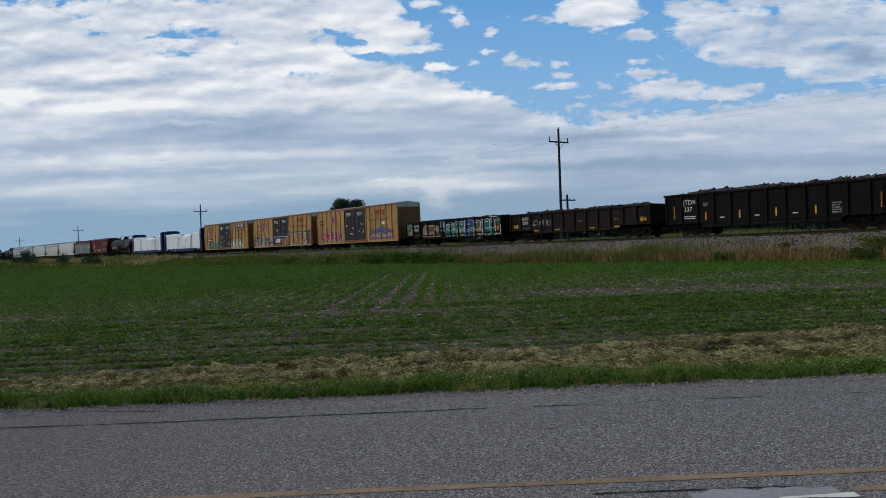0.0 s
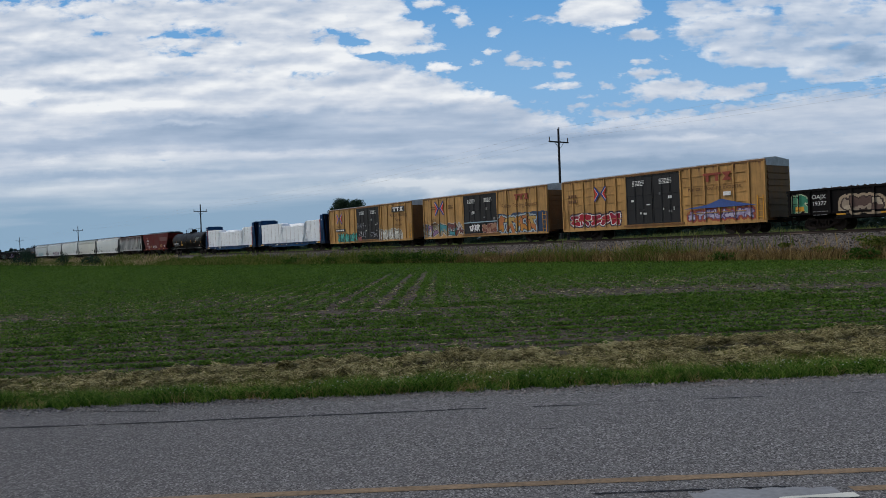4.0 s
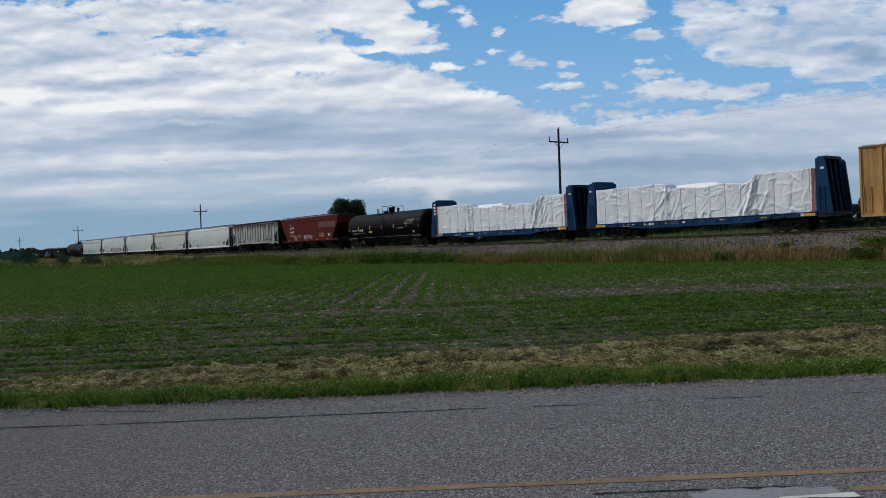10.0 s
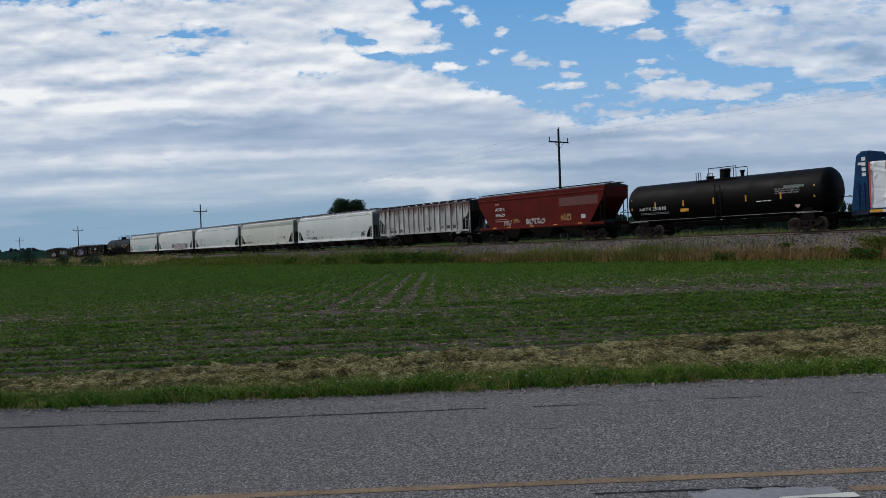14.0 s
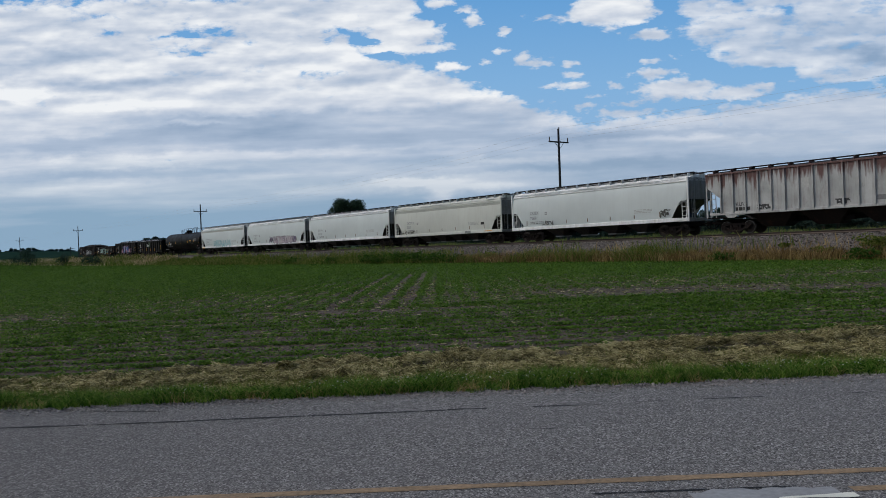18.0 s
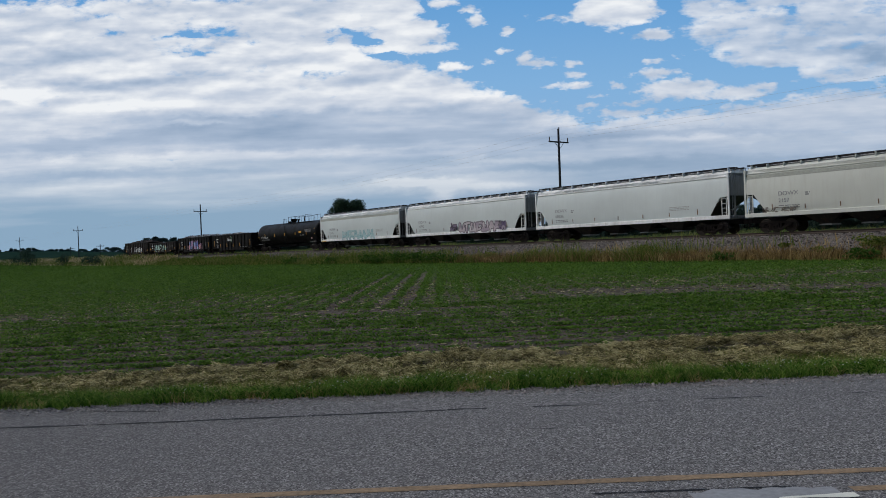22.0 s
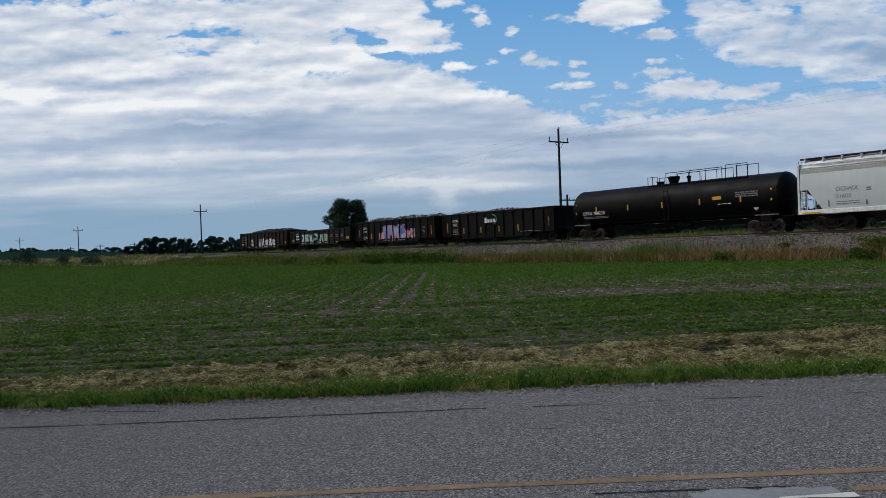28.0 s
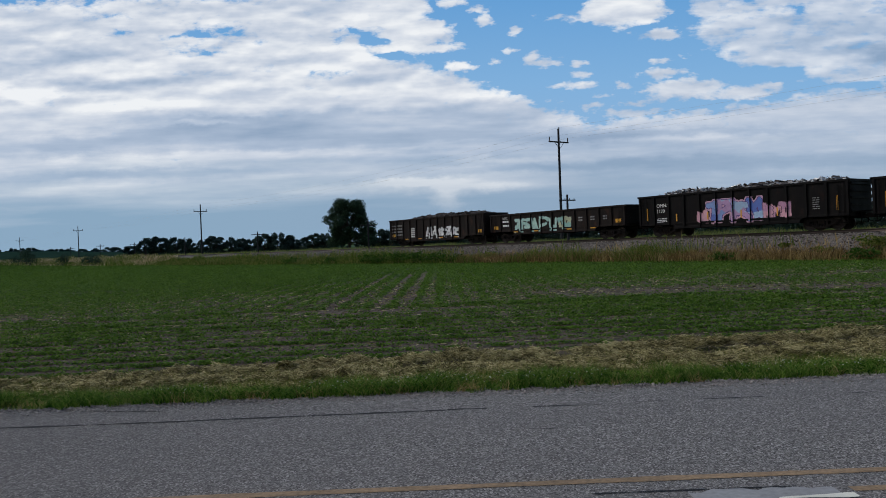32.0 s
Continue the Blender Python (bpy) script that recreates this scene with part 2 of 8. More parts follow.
def asphalt_material():
    m, n, l, b = nodes_of("worn_asphalt")
    co = n.new("ShaderNodeTexCoord").outputs["Object"]
    vor = n.new("ShaderNodeTexVoronoi")
    vor.inputs["Scale"].default_value = 70
    l.new(co, vor.inputs["Vector"])
    stone = vor.outputs["Color"]
    bw = n.new("ShaderNodeRGBToBW")
    l.new(stone, bw.inputs[0])
    grain = noise_node(n, l, 55, 5, 0.75, co)
    wide = noise_node(n, l, 0.45, 4, 0.6, co, stretch=(0.35, 1.3, 1))
    wear = noise_node(n, l, 3.0, 5, 0.65, co, stretch=(0.4, 1.5, 1))
    k = mix(n, l, 0.45, bw.outputs[0], grain)
    col = ramp(n, l, k, [(0.29, (0.039, 0.037, 0.0355)), (0.46, (0.112, 0.108, 0.103)), (0.60, (0.188, 0.182, 0.175)), (0.74, (0.385, 0.375, 0.362))])
    col = mix(n, l, ramp(n, l, wide, [(0.38, 0.0), (0.66, 0.35)]), col, (0.105, 0.098, 0.099))
    col = mix(n, l, ramp(n, l, wear, [(0.5, 0.0), (0.75, 0.3)]), col, (0.15, 0.145, 0.145))
    sx = n.new("ShaderNodeSeparateXYZ")
    l.new(co, sx.inputs[0])
    # darker towards the left: a falloff of light put into the asphalt colour
    lane = maths(n, l, "ADD", maths(n, l, "MULTIPLY", sx.outputs[0], 0.09), maths(n, l, "MULTIPLY", maths(n, l, "SUBTRACT", wide, 0.5), 0.8))
    col = mix(n, l, ramp(n, l, maths(n, l, "ADD", lane, 0.5), [(0.05, 0.42), (0.5, 0.0)]), col, (0.062, 0.059, 0.060))
    l.new(col, b.inputs["Base Color"])
    b.inputs["Roughness"].default_value = 0.9
    b.inputs["Specular IOR Level"].default_value = 0.15
    bump(n, l, b, k, 0.45, 0.007)
    return m


def meadow_material():
    m, n, l, b = nodes_of("rough_meadow")
    a = noise_node(n, l, 6, 7, 0.75)
    c = noise_node(n, l, 0.3, 4)
    l.new(ramp(n, l, mix(n, l, 0.5, a, c), [(0.3, (0.045, 0.075, 0.02)), (0.5, (0.09, 0.125, 0.035)), (0.7, (0.17, 0.17, 0.07))]), b.inputs["Base Color"])
    b.inputs["Roughness"].default_value = 0.95
    b.inputs["Specular IOR Level"].default_value = 0.1
    bump(n, l, b, a, 0.6, 0.08)
    return m


GROUND = ground_material()
ASPHALT = asphalt_material()


# ---- sky: a shallow layer of cloud that drifts to the right ----
def cloud_height(r):
    return 420.0 * (1 - (r / 4600.0) ** 2)


def cloud_layer():
    rings, spokes = 60, 72
    co, q = [], []
    for i in range(rings + 1):
        r = 560 * (4640 / 560) ** (i / rings)
        for j in range(spokes + 1):
            a = radians(-58 + 116 * j / spokes)
            co.append((r * math.sin(a), r * math.cos(a), cloud_height(r)))
    w = spokes + 1
    for i in range(rings):
        for j in range(spokes):
            q.append((i * w + j, (i + 1) * w + j, (i + 1) * w + j + 1, i * w + j + 1))
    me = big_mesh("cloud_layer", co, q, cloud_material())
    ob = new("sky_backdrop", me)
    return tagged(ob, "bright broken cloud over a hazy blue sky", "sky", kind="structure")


def cloud_material():
    """Broken cloud drawn on the layer: a bright ragged sheet, a blue gap with small puffs, grey streaks lower down, haze at the foot."""
    m = bpy.data.materials.new("cloud_sky")
    m.use_nodes = True
    n, l = m.node_tree.nodes, m.node_tree.links
    n.remove(n["Principled BSDF"])
    co = n.new("ShaderNodeTexCoord").outputs["Object"]
    sp = n.new("ShaderNodeSeparateXYZ")
    l.new(co, sp.inputs[0])

    def add(a, b):
        return maths(n, l, "ADD", a, b)

    def times(a, b):
        return maths(n, l, "MULTIPLY", a, b)

    def off(a, gain):
        return times(add(a, -0.5), gain)

    az0 = maths(n, l, "DIVIDE", sp.outputs[0], sp.outputs[1])
    el0 = maths(n, l, "DIVIDE", sp.outputs[2], sp.outputs[1])
    raw = n.new("ShaderNodeCombineXYZ")
    l.new(az0, raw.inputs[0])
    l.new(times(el0, 2.0), raw.inputs[1])
    wx = noise_node(n, l, 26, 5, 0.6, raw.outputs[0])
    wy = noise_node(n, l, 30, 5, 0.6, raw.outputs[0], stretch=(1, 1, 3))
    wb = noise_node(n, l, 7, 3, 0.5, raw.outputs[0])
    az = add(az0, off(wx, 0.030))
    el = add(el0, off(wy, 0.012))
    azt = add(add(az0, off(wx, 0.05)), off(wb, 0.07))
    elt = add(add(el0, off(wy, 0.018)), off(wb, -0.02))

    def away(a, e, wa, we, x, y):
        """How far out a place lies from an oval's middle, squared; 1 on its rim."""
        da = maths(n, l, "MULTIPLY_ADD", x, 1 / wa, -a / wa)
        de = maths(n, l, "MULTIPLY_ADD", y, 1 / we, -e / we)
        return maths(n, l, "MULTIPLY_ADD", da, da, times(de, de))

    def oval(a, e, wa, we):
        """Depth inside an oval cloud, about in units of a hundredth; negative outside."""
        gain = min(wa, we) / 0.008
        d = maths(n, l, "SQRT", away(a, e, wa, we, az, el))
        return maths(n, l, "MINIMUM", maths(n, l, "MULTIPLY_ADD", d, -gain, gain), 1.2)

    def ovals(first, shapes):
        total = first
        for shape in shapes:
            total = oval(*shape) if total is None else maths(n, l, "MAXIMUM", total, oval(*shape))
        return total

    def field(start, shapes):
        """Soft ovals of light or shade, added up."""
        total = start
        for a, e, wa, we, amount in shapes:
            d = away(a, e, wa * 1.15, we * 1.15, azt, elt)
            total = maths(n, l, "MULTIPLY_ADD", maths(n, l, "POWER", 0.4493, maths(n, l, "POWER", d, 1.2)), amount, total)
        return total

    def shifted(vec, dx, dy):
        mp = n.new("ShaderNodeMapping")
        mp.inputs["Location"].default_value = (dx, dy, 0)
        l.new(vec, mp.inputs["Vector"])
        return mp.outputs[0]

    lumpy = noise_node(n, l, 24, 5, 0.55, raw.outputs[0])
    soft = noise_node(n, l, 15, 3, 0.45, raw.outputs[0], stretch=(0.8, 1.15, 1))
    soft_up = noise_node(n, l, 15, 3, 0.45, shifted(raw.outputs[0], -0.004, 0.016), stretch=(0.8, 1.15, 1))
    fine = noise_node(n, l, 75, 4, 0.55, raw.outputs[0])
    wisps = noise_node(n, l, 22, 4, 0.55, raw.outputs[0], stretch=(0.55, 1.9, 1))
    layers = noise_node(n, l, 8, 4, 0.5, raw.outputs[0], stretch=(0.45, 2.6, 1))
    broad = noise_node(n, l, 5, 3, 0.5, raw.outputs[0])
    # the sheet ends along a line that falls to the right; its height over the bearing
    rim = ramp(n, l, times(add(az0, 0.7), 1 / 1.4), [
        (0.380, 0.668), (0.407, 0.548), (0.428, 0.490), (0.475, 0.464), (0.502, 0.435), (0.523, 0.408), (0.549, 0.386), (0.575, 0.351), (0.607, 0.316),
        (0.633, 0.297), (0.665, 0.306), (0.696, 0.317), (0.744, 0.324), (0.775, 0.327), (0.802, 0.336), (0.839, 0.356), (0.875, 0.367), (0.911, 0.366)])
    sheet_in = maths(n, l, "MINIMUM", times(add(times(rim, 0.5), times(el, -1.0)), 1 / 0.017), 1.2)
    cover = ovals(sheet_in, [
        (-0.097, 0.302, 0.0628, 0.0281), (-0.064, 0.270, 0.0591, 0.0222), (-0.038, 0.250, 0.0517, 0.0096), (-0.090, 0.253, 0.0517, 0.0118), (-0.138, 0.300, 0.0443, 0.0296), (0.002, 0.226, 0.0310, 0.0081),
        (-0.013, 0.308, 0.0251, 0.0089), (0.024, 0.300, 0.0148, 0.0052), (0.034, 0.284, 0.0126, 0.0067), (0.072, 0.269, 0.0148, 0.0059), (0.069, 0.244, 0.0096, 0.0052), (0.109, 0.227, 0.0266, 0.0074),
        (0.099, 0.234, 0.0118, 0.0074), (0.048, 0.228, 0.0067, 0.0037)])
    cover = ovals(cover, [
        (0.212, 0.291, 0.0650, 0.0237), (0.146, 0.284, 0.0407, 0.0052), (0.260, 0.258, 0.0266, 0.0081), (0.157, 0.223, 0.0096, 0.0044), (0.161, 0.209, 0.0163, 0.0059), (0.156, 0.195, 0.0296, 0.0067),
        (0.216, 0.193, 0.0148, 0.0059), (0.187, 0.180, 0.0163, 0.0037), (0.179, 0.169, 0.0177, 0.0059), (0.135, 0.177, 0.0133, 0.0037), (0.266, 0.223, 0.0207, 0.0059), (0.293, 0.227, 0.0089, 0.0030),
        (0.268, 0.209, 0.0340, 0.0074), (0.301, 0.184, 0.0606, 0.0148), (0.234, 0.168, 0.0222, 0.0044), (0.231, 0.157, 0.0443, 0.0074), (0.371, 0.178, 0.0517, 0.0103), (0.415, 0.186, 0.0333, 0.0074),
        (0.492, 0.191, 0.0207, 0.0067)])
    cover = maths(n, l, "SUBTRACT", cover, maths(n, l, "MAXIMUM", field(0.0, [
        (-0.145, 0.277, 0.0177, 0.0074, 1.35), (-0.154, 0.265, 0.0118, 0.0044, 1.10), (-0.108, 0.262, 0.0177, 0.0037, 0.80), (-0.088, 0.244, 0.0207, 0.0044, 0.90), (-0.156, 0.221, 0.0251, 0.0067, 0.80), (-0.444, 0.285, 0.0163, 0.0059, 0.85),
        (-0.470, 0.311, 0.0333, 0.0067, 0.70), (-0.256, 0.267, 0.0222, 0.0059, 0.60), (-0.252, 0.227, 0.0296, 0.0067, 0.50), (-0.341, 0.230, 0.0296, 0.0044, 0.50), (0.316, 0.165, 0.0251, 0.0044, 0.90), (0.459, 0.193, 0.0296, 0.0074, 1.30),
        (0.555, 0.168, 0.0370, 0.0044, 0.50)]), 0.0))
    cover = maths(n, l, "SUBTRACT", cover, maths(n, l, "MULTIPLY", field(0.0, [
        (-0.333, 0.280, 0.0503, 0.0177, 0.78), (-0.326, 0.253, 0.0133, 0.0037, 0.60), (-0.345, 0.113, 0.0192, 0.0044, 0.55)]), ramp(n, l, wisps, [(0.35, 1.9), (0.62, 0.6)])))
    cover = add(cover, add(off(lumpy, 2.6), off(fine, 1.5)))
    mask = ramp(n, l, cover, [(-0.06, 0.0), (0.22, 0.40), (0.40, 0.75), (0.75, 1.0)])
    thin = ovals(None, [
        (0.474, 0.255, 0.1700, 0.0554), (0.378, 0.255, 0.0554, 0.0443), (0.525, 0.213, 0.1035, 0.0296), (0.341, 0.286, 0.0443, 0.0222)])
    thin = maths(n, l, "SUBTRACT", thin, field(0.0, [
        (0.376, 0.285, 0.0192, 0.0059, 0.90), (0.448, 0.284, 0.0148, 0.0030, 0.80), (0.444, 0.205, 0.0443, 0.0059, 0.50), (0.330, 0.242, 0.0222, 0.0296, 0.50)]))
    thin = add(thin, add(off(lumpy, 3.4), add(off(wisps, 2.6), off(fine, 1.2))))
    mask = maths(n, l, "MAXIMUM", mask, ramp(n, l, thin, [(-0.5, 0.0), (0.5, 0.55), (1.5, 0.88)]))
    # light and shade of the sheet
    tone = field(0.68, [
        (-0.455, 0.243, 0.0554, 0.0089, 0.20), (-0.562, 0.210, 0.0443, 0.0081, 0.40), (-0.415, 0.191, 0.0813, 0.0059, 0.28), (-0.337, 0.215, 0.0665, 0.0059, 0.15), (-0.101, 0.287, 0.0813, 0.0251, 0.16), (-0.072, 0.250, 0.0665, 0.0089, 0.24),
        (-0.167, 0.238, 0.0443, 0.0133, 0.15), (0.069, 0.189, 0.0517, 0.0074, 0.30), (-0.108, 0.199, 0.0961, 0.0118, 0.18), (-0.263, 0.178, 0.0813, 0.0059, 0.20), (-0.330, 0.165, 0.0370, 0.0030, 0.28), (-0.511, 0.124, 0.0259, 0.0037, 0.22),
        (-0.393, 0.114, 0.0739, 0.0067, 0.20), (-0.039, 0.077, 0.0443, 0.0037, 0.55), (-0.094, 0.073, 0.0961, 0.0059, 0.28), (-0.493, 0.084, 0.0887, 0.0044, 0.12), (0.142, 0.150, 0.0517, 0.0059, 0.16), (0.268, 0.145, 0.1478, 0.0103, 0.22)])
    tone = field(tone, [
        (0.046, 0.068, 0.0333, 0.0044, 0.35), (0.268, 0.119, 0.1478, 0.0067, 0.12), (0.083, 0.100, 0.0887, 0.0037, 0.15), (0.327, 0.121, 0.0961, 0.0044, 0.15), (-0.009, 0.059, 0.0163, 0.0103, 0.35), (-0.197, 0.121, 0.1478, 0.0037, 0.14),
        (0.083, 0.083, 0.0813, 0.0037, 0.22), (0.201, 0.295, 0.0591, 0.0177, 0.15), (0.304, 0.187, 0.0739, 0.0103, 0.12)])
    tone = field(tone, [
        (-0.536, 0.250, 0.0628, 0.0163, -0.14), (-0.463, 0.218, 0.0665, 0.0067, -0.25), (-0.278, 0.160, 0.1183, 0.0148, -0.46), (-0.515, 0.143, 0.1404, 0.0096, -0.30), (-0.168, 0.134, 0.1552, 0.0118, -0.28), (0.039, 0.156, 0.0813, 0.0148, -0.26),
        (0.179, 0.128, 0.0887, 0.0096, -0.34), (0.400, 0.085, 0.2439, 0.0089, -0.30), (0.187, 0.093, 0.1109, 0.0052, -0.24), (0.558, 0.221, 0.0237, 0.0118, -0.45), (0.488, 0.251, 0.0961, 0.0296, -0.14), (-0.050, 0.112, 0.1109, 0.0067, -0.22),
        (-0.360, 0.099, 0.1922, 0.0052, -0.20), (0.364, 0.127, 0.0813, 0.0059, -0.14), (-0.094, 0.166, 0.0517, 0.0059, -0.16), (-0.167, 0.290, 0.0222, 0.0222, -0.12), (-0.537, 0.104, 0.0887, 0.0059, -0.16), (0.024, 0.050, 0.0961, 0.0089, -0.16),
        (0.341, 0.124, 0.2809, 0.0517, -0.24)])
    relief = maths(n, l, "SUBTRACT", soft, soft_up)
    high = ramp(n, l, times(el0, 3.0), [(0.42, 0.12), (0.62, 1.0)])
    tone = add(add(tone, times(high, add(times(relief, 1.25), add(off(lumpy, 0.24), off(fine, 0.16))))), add(off(layers, 0.46), add(times(off(wisps, 0.42), ramp(n, l, times(el0, 3.0), [(0.45, 1.0), (0.65, 0.6)])), off(broad, 0.28))))
    sheet = ramp(n, l, tone, [(0.10, (0.27, 0.37, 0.52)), (0.42, (0.42, 0.51, 0.65)), (0.66, (0.59, 0.65, 0.75)), (0.98, (0.86, 0.885, 0.915))])
    blue = ramp(n, l, times(el0, 3.0), [(0.0, (0.30, 0.45, 0.60)), (0.35, (0.27, 0.46, 0.70)), (0.60, (0.215, 0.43, 0.71)), (0.95, (0.13, 0.345, 0.665))])
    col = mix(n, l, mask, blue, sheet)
    # lower down the sheet thins into smooth grey-blue haze
    low_c = mix(n, l, ramp(n, l, add(az0, 0.5), [(0.1, 0.0), (0.75, 1.0)]), (0.255, 0.39, 0.535), (0.275, 0.385, 0.525))
    low_c = mix(n, l, ramp(n, l, field(0.0, [
        (-0.035, 0.077, 0.0517, 0.0052, 0.80), (-0.102, 0.071, 0.1109, 0.0074, 0.50), (-0.006, 0.057, 0.0185, 0.0133, 0.80), (0.053, 0.066, 0.0443, 0.0059, 0.60), (0.087, 0.075, 0.0665, 0.0074, 0.50), (-0.493, 0.081, 0.1109, 0.0052, 0.30),
        (-0.553, 0.059, 0.0443, 0.0044, 0.20)]), [(0.1, 0.0), (1.0, 0.8)]), low_c, (0.56, 0.62, 0.70))
    k = ramp(n, l, add(times(el0, 5.0), off(layers, 0.45)), [(0.22, 0.0), (0.62, 1.0)])
    col = mix(n, l, k, low_c, col)
    em = n.new("ShaderNodeEmission")
    l.new(col, em.inputs[0])
    em.inputs[1].default_value = 1.0
    l.new(em.outputs[0], n["Material Output"].inputs[0])
    return m


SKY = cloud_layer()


# ---- ground, road, line ----
def spread(a, b, k, near=0.0):
    """Steps from a to b, dense round near."""
    t = np.linspace(-1, 1, k)
    s = np.sign(t) * np.abs(t) ** 3
    return np.unique(np.concatenate([near + (b - near) * s[s >= 0], near - (near - a) * -s[s <= 0] * 1.0]))


def ground_sheet():
    xs, ys = spread(-4800, 4800, 161), spread(-900, 4900, 161, 20)
    gx, gy = np.meshgrid(xs, ys)
    gz = land(gx, gy)
    w = len(xs)
    i = np.arange(len(ys) - 1)[:, None] * w + np.arange(w - 1)[None, :]
    q = np.stack([i, i + 1, i + w + 1, i + w], -1).reshape(-1, 4)
    me = big_mesh("ground", np.stack([gx, gy, gz], -1).reshape(-1, 3), q, GROUND)
    return tagged(new("ground", me), "young green crop field on bare brown soil", "field", kind="structure")


ground_sheet()

ROAD_FAR, ROAD_NEAR, ROAD_UP = 9.75, -1.2, 0.012


def road_sheet():
    xs = np.concatenate([[-3000, -1000, -400, -150, -60], np.arange(-30, 30.5, 0.5), [60, 150, 400, 1000, 3000]])
    rows = [(ROAD_NEAR - 0.25, -0.03), (ROAD_NEAR, ROAD_UP), (2.0, ROAD_UP), (5.7, ROAD_UP), (8.62, ROAD_UP), (9.3, ROAD_UP), (9.62, ROAD_UP - 0.005), (9.95, -0.05)]
    co = []
    for j, (y, up) in enumerate(rows):
        for x in xs:
            wob = (noise.noise(Vector((x * 1.7, j, 0.3))) * 0.12 + noise.noise(Vector((x * 6, j, 5))) * 0.05) if j >= 6 else 0
            co.append((x, y + wob, float(land(x, y)) + up))
    w = len(xs)
    q = [(j * w + i, j * w + i + 1, (j + 1) * w + i + 1, (j + 1) * w + i) for j in range(len(rows) - 1) for i in range(w - 1)]
    me = big_mesh("road", co, q, ASPHALT)
    return tagged(new("road", me), "worn grey asphalt country road with cracked edge", "road", kind="structure")


def road_z(y):
    return float(np.interp(y, [ROAD_NEAR, 2.0, 5.7, 8.62, 9.3, 9.62], [ROAD_UP, ROAD_UP, ROAD_UP, ROAD_UP, ROAD_UP, ROAD_UP - 0.005]))


road_sheet()


def strip(name, x0, x1, y, width, material, label, category, up=0.004, seed=1.0, ragged=0.1, step=0.08, drift=0.0):
    """A thin band along the road with ragged edges: painted line, crack, patch."""
    xs = np.arange(x0, x1 + step / 2, step)
    co = []
    for x in xs:
        c = y + drift * (noise.noise(Vector((x * 0.5, seed, 2))) + 0.35 * noise.noise(Vector((x * 3.1, seed, 5))))
        h = width / 2 * max(0.12, 1 + ragged * (noise.noise(Vector((x * 7, seed, 0))) + noise.noise(Vector((x * 1.6, seed, 8)))) * 2)
        for yy in (c - h, c + h):
            co.append((x, yy, float(land(x, yy)) + road_z(yy) + up))
    q = [(2 * i, 2 * i + 2, 2 * i + 3, 2 * i + 1) for i in range(len(xs) - 1)]
    return tagged(new(name, big_mesh(name, co, q, material)), label, category, kind="structure")


YELLOW = plain("road_yellow", (0.215, 0.148, 0.085), 0.85, 30, 0.8)
CRACK = plain("crack_tar", (0.012, 0.012, 0.013), 0.9, 40, 0.3)
strip("centre_line", -60, 60, 5.9, 0.11, YELLOW, "faded yellow centre line on asphalt", "road marking", ragged=0.12)
strip("centre_line", 2.88, 60, 5.49, 0.10, YELLOW, "faded second yellow centre line", "road marking", ragged=0.12, seed=4)


def ballast_bank():
    """The bank of crushed stone: shoulder, slopes and its uneven foot."""
    ss = np.unique(np.concatenate([np.arange(-420, -120, 6), np.arange(-120, 90, 0.5), np.arange(90, 400, 8), [400, 700, 1200], [-1500, -1000, -700, -500]]))
    rows = [(-5.2, -0.08), (-4.0, 0.12), (-3.0, 0.55), (-1.7, 1.15), (-0.45, 1.50), (NC - 0.75, 1.52), (NC + 0.75, 1.52), (NC + 2.0, 1.50), (NC + 3.6, 0.9), (NC + 4.6, 0.6)]
    co = []
    for s in ss:
        for j, (nn, up) in enumerate(rows):
            w = noise.noise(Vector((s * 0.35, nn, 0))) * 0.12 + noise.noise(Vector((s * 1.3, nn * 2, 4))) * 0.06 if j not in (5, 6) else 0
            co.append(at(s, nn + w * 1.5, up + w * 0.6))
    k = len(rows)
    q = [(i * k + j, (i + 1) * k + j, (i + 1) * k + j + 1, i * k + j + 1) for i in range(len(ss) - 1) for j in range(k - 1)]
    ob = new("ballast_bank", big_mesh("ballast_bank", co, q, BALLAST))
    return tagged(ob, "grey crushed-stone railway bank", "embankment", kind="structure")


BALLAST = plain("ballast_stone", (0.105, 0.092, 0.083), 0.95, 7, 0.8, depth=0.08)
RAIL = plain("rail_steel", (0.075, 0.055, 0.045), 0.55, 14, 0.35, metal=0.3)
TIE = plain("tie_wood", (0.055, 0.043, 0.035), 0.9, 10, 0.4)
ballast_bank()
for off in (-0.76, 0.76):
    prof_ring = [(-0.07, -0.18), (0.07, -0.18), (0.07, -0.165), (0.012, -0.14), (0.012, -0.045), (0.036, -0.035), (0.036, -0.005), (0.03, 0), (-0.03, 0), (-0.036, -0.005), (-0.036, -0.035), (-0.012, -0.045), (-0.012, -0.14), (-0.07, -0.165)]
    co, q = [], []
    ss = np.unique(np.concatenate([np.arange(-460, 140, 6), [200, 400, 1200, -700, -1000, -1500]]))
    for s in ss:
        for y, z in prof_ring:
            co.append(at(s, NC + off + y, RAIL_UP + z))
    k = len(prof_ring)
    q = [(i * k + j, i * k + (j + 1) % k, (i + 1) * k + (j + 1) % k, (i + 1) * k + j) for i in range(len(ss) - 1) for j in range(k)]
    tagged(new("rail", big_mesh("rail", co, q, RAIL)), "rusty steel rail on wooden ties", "rail", "rails of the line", "structure")


# ---- trackside and field ----
def on_land(x, y, up=0.0):
    return Vector((x, y, float(land(x, y)) + up))


